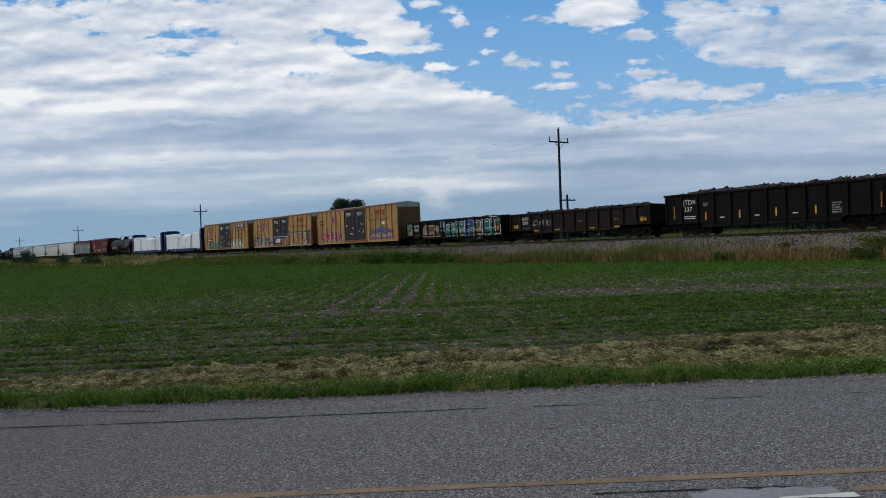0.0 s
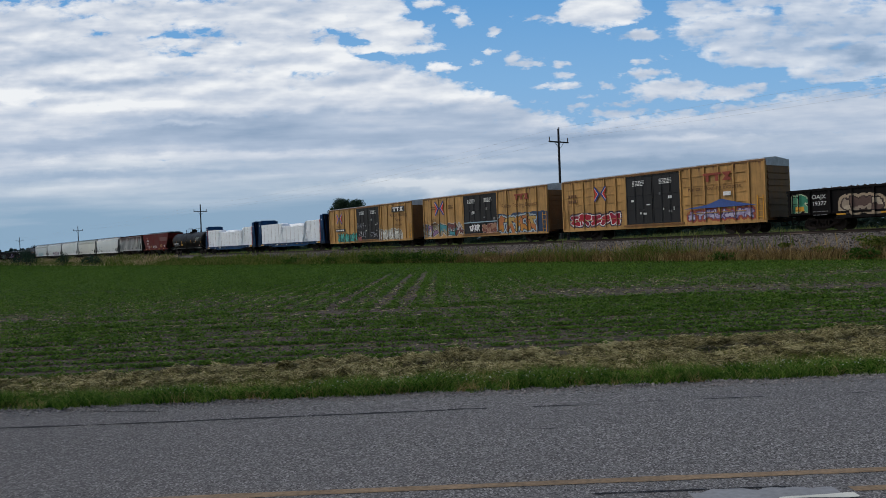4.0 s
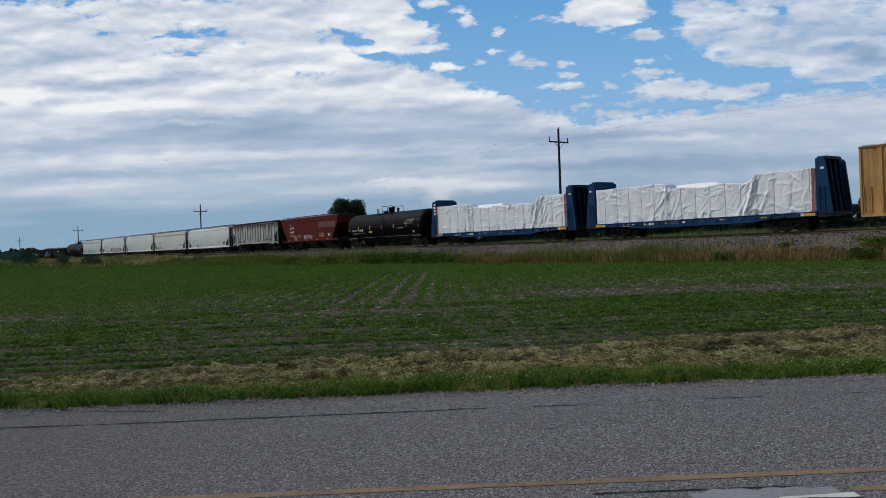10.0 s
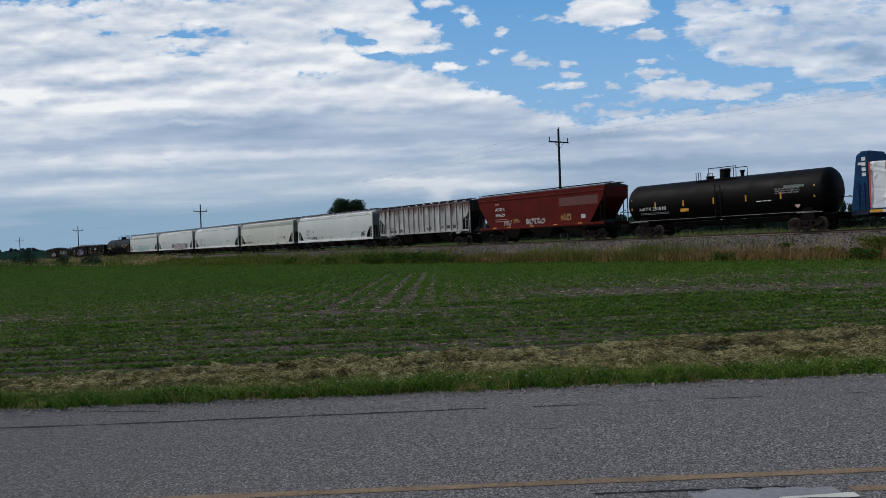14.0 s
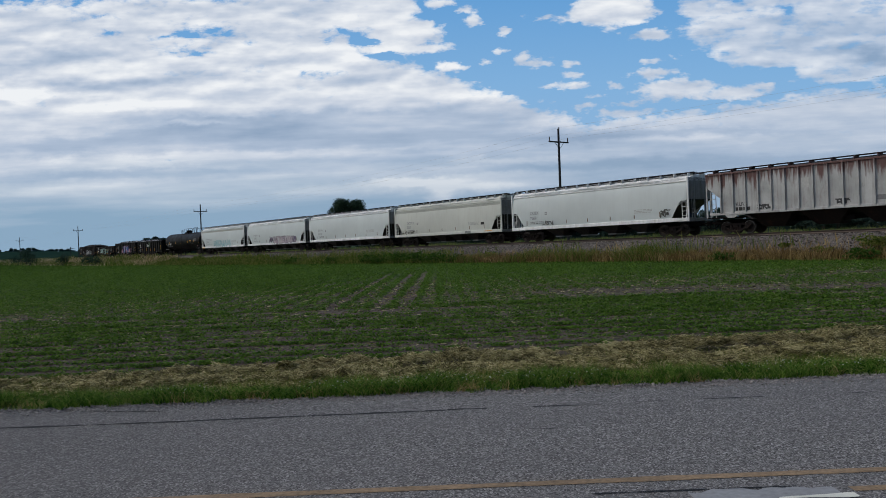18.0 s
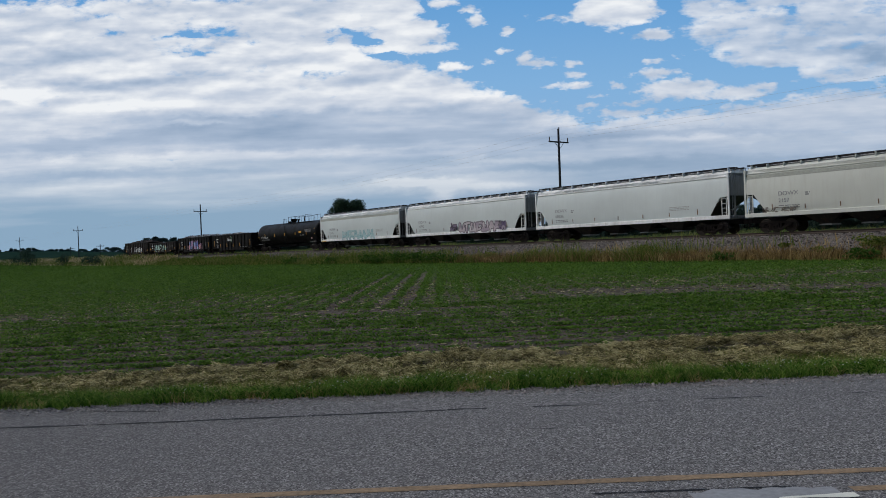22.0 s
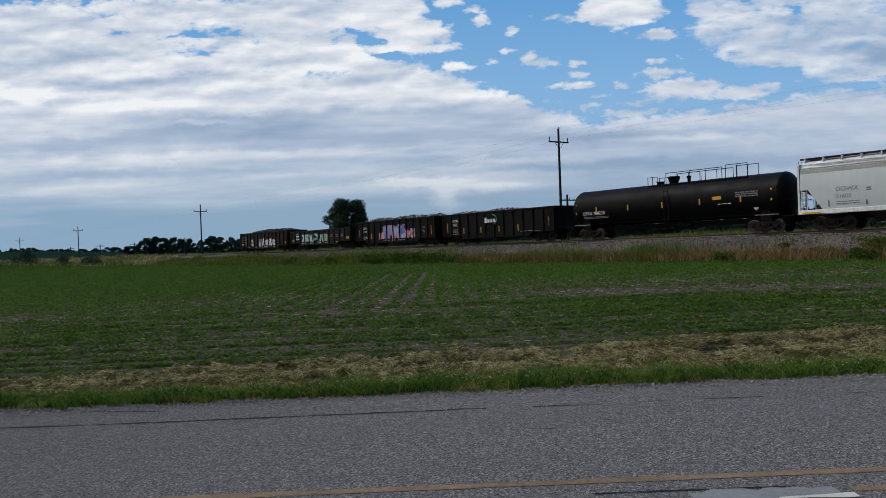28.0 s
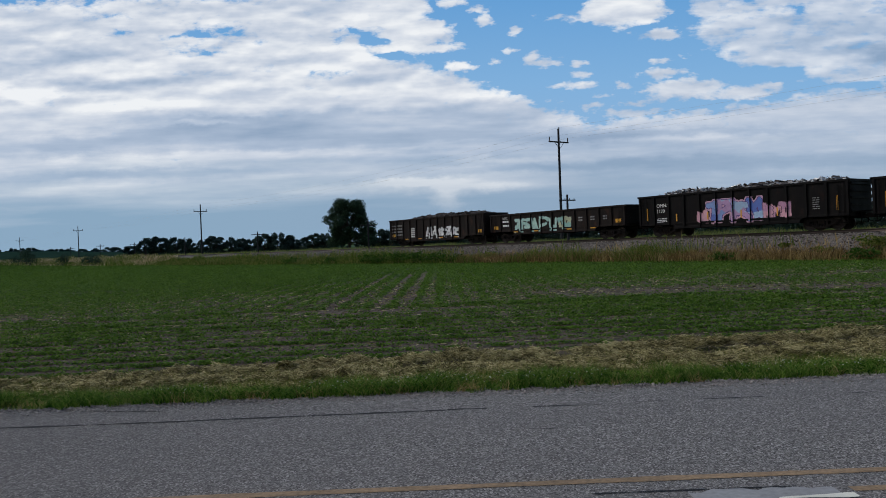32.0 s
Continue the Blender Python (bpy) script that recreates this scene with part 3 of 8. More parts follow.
def bank_up(n):
    """Height of the stone bank above the field at n."""
    return np.interp(n, [-5.2, -4.0, -3.0, -1.7, -0.45, NC + 2.0, NC + 3.2, NC + 6, NC + 14, NC + 26], [0, 0.12, 0.55, 1.15, 1.5, 1.5, 1.2, 1.48, 1.7, 0.0])


def places(s, n):
    """Arrays of places by the track, standing on field or bank."""
    x, y = s * CT + n * ST, D - s * ST + n * CT
    return np.stack([x, y, prof(s) - P0 + bank_up(n)], -1)


def blades(name, base, height, width, rng, material, lean=0.35, label="", category="grass", bend=True):
    """Many grass blades as one sheet of stuff: each a bent strip that tapers to a tip."""
    k = len(base)
    a, t = rng.uniform(0, math.tau, k), rng.uniform(0, math.tau, k)
    side = np.stack([np.cos(a), np.sin(a), np.zeros(k)], -1) * (width / 2)[:, None]
    tilt = np.stack([np.cos(t), np.sin(t), np.zeros(k)], -1) * (height * lean * rng.uniform(0.2, 1.0, k))[:, None]
    up = np.zeros((k, 3))
    up[:, 2] = height
    if bend:
        p = [base - side, base + side, base + side * 0.7 + up * 0.55 + tilt * 0.3, base - side * 0.7 + up * 0.55 + tilt * 0.3, base + up + tilt]
        co = np.stack(p, 1).reshape(-1, 3)
        o = np.arange(k)[:, None] * 5
        tri = np.concatenate([o + [0, 1, 2], o + [0, 2, 3], o + [3, 2, 4]], 1).reshape(-1, 3)
    else:
        co = np.stack([base - side, base + side, base + up + tilt], 1).reshape(-1, 3)
        tri = (np.arange(k)[:, None] * 3 + [0, 1, 2]).reshape(-1, 3)
    ob = new(name, big_mesh(name, co, tri, material))
    return tagged(ob, label, category, kind="stuff")


def leaves(base, size, rng, flat=0.6):
    """Corners and faces of small folded leaves round the given places."""
    k = len(base)
    nrm = rng.normal(0, 1, (k, 3))
    nrm[:, 2] = np.abs(nrm[:, 2]) + flat
    nrm /= np.linalg.norm(nrm, axis=1)[:, None]
    u = np.cross(nrm, rng.normal(0, 1, (k, 3)))
    u /= np.linalg.norm(u, axis=1)[:, None]
    v = np.cross(nrm, u)
    s = size[:, None]
    co = np.stack([base - u * s, base - v * s * 0.55 - nrm * s * 0.1, base + u * s, base + v * s * 0.55 - nrm * s * 0.1], 1).reshape(-1, 3)
    q = np.arange(k)[:, None] * 4 + [0, 1, 2, 3]
    return co, q


def stones(name, base, size, rng, material, label, category):
    """Loose stones: squashed, turned eight-sided lumps, joined."""
    k = len(base)
    octa = np.array([(1, 0, 0), (0, 1, 0), (-1, 0, 0), (0, -1, 0), (0, 0, 1), (0, 0, -1)], float)
    f = np.array([(0, 1, 4), (1, 2, 4), (2, 3, 4), (3, 0, 4), (1, 0, 5), (2, 1, 5), (3, 2, 5), (0, 3, 5)])
    a = rng.uniform(0, math.tau, k)
    v = octa[None] * rng.uniform(0.55, 1.3, (k, 6, 1)) * size[:, None, None] * np.array([1, 0.8, 0.6])
    c, s_ = np.cos(a)[:, None], np.sin(a)[:, None]
    x, y = v[..., 0] * c - v[..., 1] * s_, v[..., 0] * s_ + v[..., 1] * c
    co = np.stack([x, y, v[..., 2]], -1) + base[:, None, :]
    tri = (np.arange(k)[:, None, None] * 6 + f[None]).reshape(-1, 3)
    return tagged(new(name, big_mesh(name, co.reshape(-1, 3), tri, material)), label, category, kind="stuff")


def noise2(x, y, seed, scale):
    """Smooth noise of about -1 to 1 over arrays of places."""
    x, y = np.asarray(x, float) * scale, np.asarray(y, float) * scale
    i, j = np.floor(x), np.floor(y)
    fx, fy = x - i, y - j
    i, j = i.astype(np.int64), j.astype(np.int64)

    def corner(di, dj):
        h = ((i + di) * 374761393 + (j + dj) * 668265263 + int(seed * 1000) * 974711) & 0x7FFFFFFF
        h = ((h ^ (h >> 13)) * 1274126177) & 0x7FFFFFFF
        a = ((h ^ (h >> 16)) & 0xFFFF) * (math.tau / 65536)
        return np.cos(a) * (fx - di) + np.sin(a) * (fy - dj)

    u, v = fx * fx * fx * (fx * (fx * 6 - 15) + 10), fy * fy * fy * (fy * (fy * 6 - 15) + 10)
    return 1.35 * ((1 - v) * ((1 - u) * corner(0, 0) + u * corner(1, 0)) + v * ((1 - u) * corner(0, 1) + u * corner(1, 1)))


GRASS = leafy("verge_grass", [(0.25, (0.010, 0.040, 0.004)), (0.46, (0.060, 0.150, 0.015)), (0.66, (0.165, 0.27, 0.04)), (0.86, (0.32, 0.33, 0.11))])
OLIVE_GRASS = leafy("olive_grass", [(0.25, (0.045, 0.080, 0.010)), (0.46, (0.13, 0.165, 0.025)), (0.66, (0.24, 0.24, 0.055)), (0.86, (0.36, 0.32, 0.12))])
WEED = leafy("bank_weeds", [(0.22, (0.040, 0.080, 0.008)), (0.46, (0.105, 0.16, 0.022)), (0.64, (0.19, 0.215, 0.05)), (0.82, (0.34, 0.27, 0.11))])
DRY = leafy("dry_grass", [(0.22, (0.14, 0.095, 0.03)), (0.48, (0.33, 0.23, 0.085)), (0.75, (0.52, 0.40, 0.18))])
DRY_PALE = leafy("pale_dry_grass", [(0.22, (0.26, 0.20, 0.10)), (0.5, (0.46, 0.36, 0.20)), (0.8, (0.62, 0.52, 0.33))])
DRY_B = leafy("brown_grass", [(0.22, (0.07, 0.045, 0.02)), (0.5, (0.19, 0.125, 0.05)), (0.8, (0.36, 0.26, 0.11))])
STRAW = leafy("cut_hay", [(0.33, (0.050, 0.044, 0.018)), (0.45, (0.175, 0.152, 0.060)), (0.56, (0.38, 0.333, 0.150)), (0.68, (0.64, 0.575, 0.33))], clump=5.0, weight=0.68)
CROP = leafy("crop_leaves", [(0.25, (0.032, 0.076, 0.008)), (0.48, (0.070, 0.146, 0.016)), (0.72, (0.142, 0.236, 0.036))])
TREE = leafy("tree_leaves", [(0.2, (0.013, 0.028, 0.019)), (0.5, (0.030, 0.056, 0.034)), (0.8, (0.062, 0.105, 0.058))])
BARK = plain("bark", (0.06, 0.048, 0.038), 0.95, 8, 0.45)
POLE = plain("creosote_pole", (0.026, 0.026, 0.029), 0.9, 7, 0.4)
CERAMIC = plain("insulator", (0.09, 0.085, 0.08), 0.35, 20, 0.2)
CLOD = plain("soil_clod", (0.10, 0.077, 0.058), 0.95, 12, 0.5, island=True)
WIRE = plain("wire", (0.3, 0.31, 0.33), 0.5, 20, 0.2, metal=0.4)
ROCK_B = plain("bank_stone", (0.148, 0.13, 0.117), 0.95, 5, 0.85, depth=0.02, island=True)
ROCK = plain("loose_stone", (0.225, 0.208, 0.192), 0.95, 14, 0.4, depth=0.01, island=True)
CONCRETE = plain("pale_patch", (0.22, 0.225, 0.23), 0.85, 22, 0.4)
rng = np.random.default_rng(7)


def meadow_bank():
    """The grassy rise behind the line."""
    ss = np.unique(np.concatenate([np.arange(-420, -90, 6), np.arange(-90, 90, 1.5), np.arange(90, 400, 8), [-1500, -900, -600, 600, 1200]]))
    rows = [(NC + 2.6, 1.15), (NC + 3.4, 1.3), (NC + 6, 1.5), (NC + 10, 1.65), (NC + 14, 1.7), (NC + 20, 1.0), (NC + 27, -0.1)]
    co = []
    for s in ss:
        for n, up in rows:
            co.append(at(s, n, up + 0.1 * noise.noise(Vector((s * 0.2, n * 0.3, 6)))))
    k = len(rows)
    q = [(i * k + j, (i + 1) * k + j, (i + 1) * k + j + 1, i * k + j + 1) for i in range(len(ss) - 1) for j in range(k - 1)]
    tagged(new("meadow_bank", big_mesh("meadow_bank", co, q, meadow_material())), "rough pale-green meadow rise behind the line", "meadow", kind="structure")


meadow_bank()


def bank_growth():
    # tall weeds and grass at the foot of the bank, thicker and greener towards the far end
    s = np.concatenate([rng.uniform(-30, 60, 26000), rng.uniform(-90, -30, 14000), rng.uniform(-330, -90, 24000)])
    n = -5.9 + 4.2 * rng.beta(1.3, 1.6, len(s)) - np.where(s < -90, 2.5, 0) * rng.uniform(0, 1, len(s))
    n = np.where((s < -80) & (rng.uniform(0, 1, len(s)) < 0.55), rng.uniform(-5.0, -0.7, len(s)), n)
    w = noise2(s, n, 3, 0.16)
    green = np.where(s < -80, rng.uniform(0, 1, len(s)) < np.where(n < -5.4, 0.75, 0.22) + w, (s < 12) | (w > 0.08))
    near = np.clip((s + 30) / 70, 0, 1)
    keep = rng.uniform(0, 1, len(s)) < np.where(n > -3.6, 0.22 + 0.3 * (s < 5) + 0.48 * (s < -35), 1.0)
    s, n, w, green, near = s[keep], n[keep], w[keep], green[keep], near[keep]
    h = rng.uniform(0.45, 1.05, len(s)) * (0.9 + 0.8 * np.clip(w, -0.4, 0.6)) * np.where(s < -90, 1.25, 1.0)
    wd = np.where(s < -90, 0.16, np.where(s < -30, 0.09, 0.05)) * rng.uniform(0.7, 1.3, len(s))
    p = places(s, n)
    blades("weeds", p[green], h[green], wd[green], rng, WEED, 0.95, "tall green weeds at the foot of the bank", "weeds")
    for far_end, m in ((False, DRY), (True, DRY_PALE)):
        pick = ~green & ((s < -70) == far_end)
        blades("dry_grass", p[pick], h[pick] * 0.85, wd[pick], rng, m, 1.0, "pale straw-coloured dry grass beside the line" if far_end else "tall tan dry grass at the foot of the bank", "grass")
    # seed-headed dry stems along the right stretch
    s = rng.uniform(8, 58, 5200)
    n = -5.9 + 2.1 * rng.uniform(0, 1, len(s))
    blades("dry_grass", places(s, n), rng.uniform(0.5, 1.0, len(s)), rng.uniform(0.03, 0.06, len(s)), rng, DRY_B, 0.9, "tan dry grass stems beside the bank", "grass")
    # low growth behind the line
    s = np.concatenate([rng.uniform(-60, 75, 20000), rng.uniform(-330, -60, 10000)])
    n = NC + 3.4 + 11 * rng.beta(1.2, 1.4, len(s))
    blades("meadow_grass", places(s, n), rng.uniform(0.2, 0.6, len(s)) * (0.8 + 0.7 * noise2(s, n, 21, 0.12)), np.where(s < -60, 0.13, 0.05), rng, MEADOW, 0.9, "pale green grass behind the line", "grass")


MEADOW = leafy("meadow_leaves", [(0.2, (0.07, 0.105, 0.025)), (0.5, (0.155, 0.19, 0.055)), (0.8, (0.30, 0.29, 0.13))])
bank_growth()


def shrub(x, y, up, h, w, label, seed, material=None):
    r = np.random.default_rng(seed)
    k = 900
    d = r.normal(0, 1, (k, 3))
    d /= np.linalg.norm(d, axis=1)[:, None]
    lump = 0.62 + 0.95 * np.array([noise.noise(Vector(v * 1.5) + Vector((seed * 3.1, 0, 0))) for v in d])
    rad = r.uniform(0.35, 1.0, k) ** 0.5 * lump
    p = d * rad[:, None] * np.array([w / 2, w / 2, h / 2])
    p[:, 2] = np.maximum(p[:, 2] + h / 2, 0.03)
    co, q = leaves(p, r.uniform(0.035, 0.085, k) * (1 + h / 3), r, 0.2)
    ob = thing("shrub", label, "shrub", "shrubs by the bank", Matrix.Translation(on_land(x, y, up)))
    part("foliage", big_mesh("foliage", co, q, material or WEED), WEED, ob)
    k = Kit()
    rd = random.Random(seed)
    for _ in range(5):
        k.tube((0, 0, -0.05), (rd.uniform(-0.3, 0.3) * w, rd.uniform(-0.3, 0.3) * w, h * 0.6), 0.03, 5, 0.01)
    part("stem", k, BARK, ob)
    return ob


for _i, (_s, _n, _h, _w) in enumerate([(-190, -8.0, 6.6, 6.0), (-182, -8.5, 4.2, 5.0), (-206, -8, 4.0, 5.6), (-141, -8, 3.6, 4.0), (-121, -7, 3.0, 4.6), (-116, -6.5, 2.6, 3.4)]):
    _p = at(_s, _n)
    shrub(_p.x, _p.y, -0.05, _h, _w, "dark green shrub in the rough grass", 60 + _i, TREE)
for _i, (_s, _n, _h, _w) in enumerate([(28.5, -3.4, 1.0, 1.7), (32.2, -3.6, 0.6, 1.5), (44.2, -2.9, 1.0, 2.2), (46.2, -3.4, 0.8, 2.4), (41.5, -3.6, 0.6, 1.8), (11.5, -3.8, 1.0, 2.2), (17.5, -3.8, 0.7, 1.6), (38.5, -2.5, 0.4, 0.8)]):
    _p = at(_s, _n)
    shrub(_p.x, _p.y, float(bank_up(_n)) - 0.05, _h, _w, "bushy green weed on the stone bank", 80 + _i)

# loose stone on the bank and the shoulder of the road
_s = np.concatenate([rng.uniform(-60, 62, 26000), rng.uniform(5, 60, 2500)])
_n = np.concatenate([rng.uniform(-3.6, 0.4, 26000), rng.uniform(-4.6, -3.0, 2500)])
stones("ballast_stones", places(_s, _n) + [0, 0, 0.01], rng.uniform(0.03, 0.115, len(_s)), rng, ROCK_B, "loose grey crushed stone of the bank", "ballast")
_x = rng.uniform(-10, 10, 22000)
_y = 9.2 + rng.beta(2.6, 1.4, len(_x)) * 0.80
_z = np.array([float(land(a, b)) for a, b in zip(_x, _y)]) + np.interp(_y, [9.3, 9.62, 9.95], [ROAD_UP, ROAD_UP - 0.005, 0.0]) + 0.003
stones("shoulder_gravel", np.stack([_x, _y, _z], -1), 0.005 + 0.021 * rng.uniform(0, 1, len(_x)) ** 3, rng, ROCK, "loose gravel along the road edge", "gravel")

# ties under the rails
_k = Kit()
for _s0 in np.arange(-90, 66, 0.53):
    _m = along(_s0, NC, RAIL_UP - 0.18)
    _b = Kit().box(-0.115, 0.115, -1.3, 1.3, -0.17, 0.0)
    _k.add([_m @ Vector(p) for p in _b.v], _b.f)
tagged(new("ties", _k.mesh("ties", TIE)), "dark wooden ties under the rails", "railway ties", kind="stuff")


# ---- field ----
def tracks_gap(x):
    """Bare wheel lines that run away from the road through the crop."""
    return np.minimum(np.minimum(abs(x + 1.25), abs(x + 2.1)), abs(x + 3.57))


def bare(x, y):
    """How thin the crop stands: worn bands and washed-out patches, 0 to about 1."""
    v = 0.6 * np.exp(-((y - 21.6 + 0.115 * x) / 1.3) ** 2) * np.interp(x, [-14, -8, -2, 3, 5], [0.75, 0.8, 1.0, 0.9, 0.0])
    v = v + 0.95 * np.exp(-((y - 26.4 + 0.27 * (x - 4)) / 2.1) ** 2) * np.interp(x, [2, 6, 14, 20], [0.0, 0.9, 1.0, 0.6])
    v = v + 0.75 * np.exp(-(((x - 15.5) / 5.5) ** 2 + ((y - 33) / 4.0) ** 2)) + 0.15 * np.exp(-(((x - 1.2) / 3.2) ** 2 + ((y - 30) / 5.5) ** 2))
    v = v + 0.45 * np.exp(-((y - 17.2 - 0.05 * x) / 0.7) ** 2) * np.interp(x, [-9, -4, 4, 8], [0.9, 0.5, 0.9, 0.2]) + 0.35 * np.exp(-((y - 14.6 - 0.09 * x) / 0.6) ** 2)
    return v + 0.8 * np.exp(-(((x + 62) / 22) ** 2 + ((y - 118) / 12) ** 2)) + 0.3 * np.exp(-(((x + 8) / 5) ** 2 + ((y - 29) / 3) ** 2))


def field_plants():
    xs, ys, hs = [], [], []
    # headland rows, along the road
    for row in np.arange(12.3, 24.2, 0.76):
        k = int(26 + row) * 52
        x = rng.uniform(-0.62 * row - 2, 0.62 * row + 2, k)
        xs.append(x), ys.append(row + 0.06 * noise2(x * 0.3, x * 0 + row, 3, 1.0) + rng.normal(0, 0.062, k)), hs.append(np.full(k, 0.5))
    # rows that run away from the road
    for col in np.concatenate([np.arange(-190.46, -62, 1.52), np.arange(-61.71, 30, 0.76)]):
        y0 = max(23.6 + 0.4 * math.sin(col), abs(col) / 0.64)
        y1 = D - 5.7 / CT - col * ST / CT
        if y1 <= y0:
            continue
        k = int((y1 - y0) * np.interp(y0, [24, 60, 120], [30, 18, 7]))
        xs.append(col + rng.normal(0, 0.06, k) + 0.05 * noise2(np.full(k, col), np.zeros(k), 71, 3.3) + np.where(rng.uniform(0, 1, k) < (0.30 if col < 0.5 else 0.7), rng.normal(0, 0.27, k), 0)), ys.append(rng.uniform(y0, y1, k)), hs.append(np.full(k, 0.85))
    x, y, h = np.concatenate(xs), np.concatenate(ys), np.concatenate(hs)
    thin = 0.8 * noise2(x * 0.35, y * 1.3, 2, 0.24) + 0.7 * noise2(x * 0.35, y * 1.6, 9, 0.8) + 0.5 * noise2(x * 0.8, y * 1.3, 14, 2.1)
    worn = bare(x, y) + 1.3 * np.exp(-(tracks_gap(x) / 0.20) ** 2) * np.interp(y, [22, 24, 46, 54], [0, 1, 1, 0])
    keep = (rng.uniform(-0.62, 0.62, len(x)) < np.where(y > 27, 0.48, 0.24) + thin * 1.05 - worn * 1.0) & (y > 12.75 + 0.09 * x)
    x, y, h, thin = x[keep], y[keep], h[keep], thin[keep]
    m = 6
    k = len(x)
    far = np.clip((y - 14) / 40, 0, 1)
    sz = np.interp(y, [13, 30, 70, 120, 300], [0.026, 0.036, 0.060, 0.12, 0.40])
    px = np.repeat(x, m) + rng.normal(0, 1, k * m) * np.repeat(0.045 + 0.03 * far, m)
    py = np.repeat(y, m) + rng.normal(0, 1, k * m) * np.repeat(0.045 + 0.05 * far, m)
    pz = land(px, py) + rng.uniform(0.02, 0.13, k * m) * np.repeat(h * (1 + 0.4 * thin), m)
    co, q = leaves(np.stack([px, py, pz], -1), np.repeat(sz, m) * rng.uniform(0.6, 1.4, k * m), rng, 1.0)
    return tagged(new("crop_plants", big_mesh("crop_plants", co, q, CROP)), "rows of young green crop plants", "crop", kind="stuff")


field_plants()
# small stray weeds, clods and pale stubble over the bare ground
_x = rng.uniform(-24, 22, 60000)
_y = rng.uniform(12.6, 44, len(_x))
_ok = (np.abs(_x) < 0.64 * _y + 1) & (rng.uniform(-0.6, 0.6, len(_x)) < noise2(_x * 0.6, _y * 1.4, 33, 0.3) + 0.5 * noise2(_x, _y, 34, 1.5) + np.where(_y < 26, -0.08, -0.3) - 0.7 * bare(_x, _y))
_x, _y = _x[_ok], _y[_ok]
_co, _q = leaves(np.stack([_x, _y, land(_x, _y) + rng.uniform(0.01, 0.06, len(_x))], -1), np.interp(_y, [13, 44], [0.018, 0.05]) * rng.uniform(0.6, 1.5, len(_x)), rng, 1.0)
tagged(new("field_weeds", big_mesh("field_weeds", _co, _q, CROP)), "small stray weeds on the bare soil", "weeds", kind="stuff")
_x, _y = rng.uniform(-20, 19, 22000), rng.uniform(13.3, 32, 22000)
stones("soil_clods", np.stack([_x, _y, land(_x, _y) + 0.004], -1), rng.uniform(0.01, 0.04, len(_x)), rng, CLOD, "loose brown soil clods between the plants", "soil")
_x, _y = rng.uniform(-22, 21, 16000), rng.uniform(13.3, 40, 16000)
_a, _w = rng.uniform(0, 3.14, len(_x)), np.interp(_y, [13, 40], [0.004, 0.012])
_c = np.stack([_x, _y, land(_x, _y) + 0.015], -1)
_u = np.stack([np.cos(_a), np.sin(_a), np.zeros(len(_x))], -1) * rng.uniform(0.03, 0.1, len(_x))[:, None]
_v = np.stack([-np.sin(_a), np.cos(_a), np.ones(len(_x))], -1) * _w[:, None]
tagged(new("stubble", big_mesh("stubble", np.stack([_c - _u - _v, _c + _u - _v, _c + _u + _v, _c - _u + _v], 1).reshape(-1, 3), np.arange(len(_x))[:, None] * 4 + [0, 1, 2, 3], STRAW)), "pale bits of old stubble on the soil", "stubble", kind="stuff")


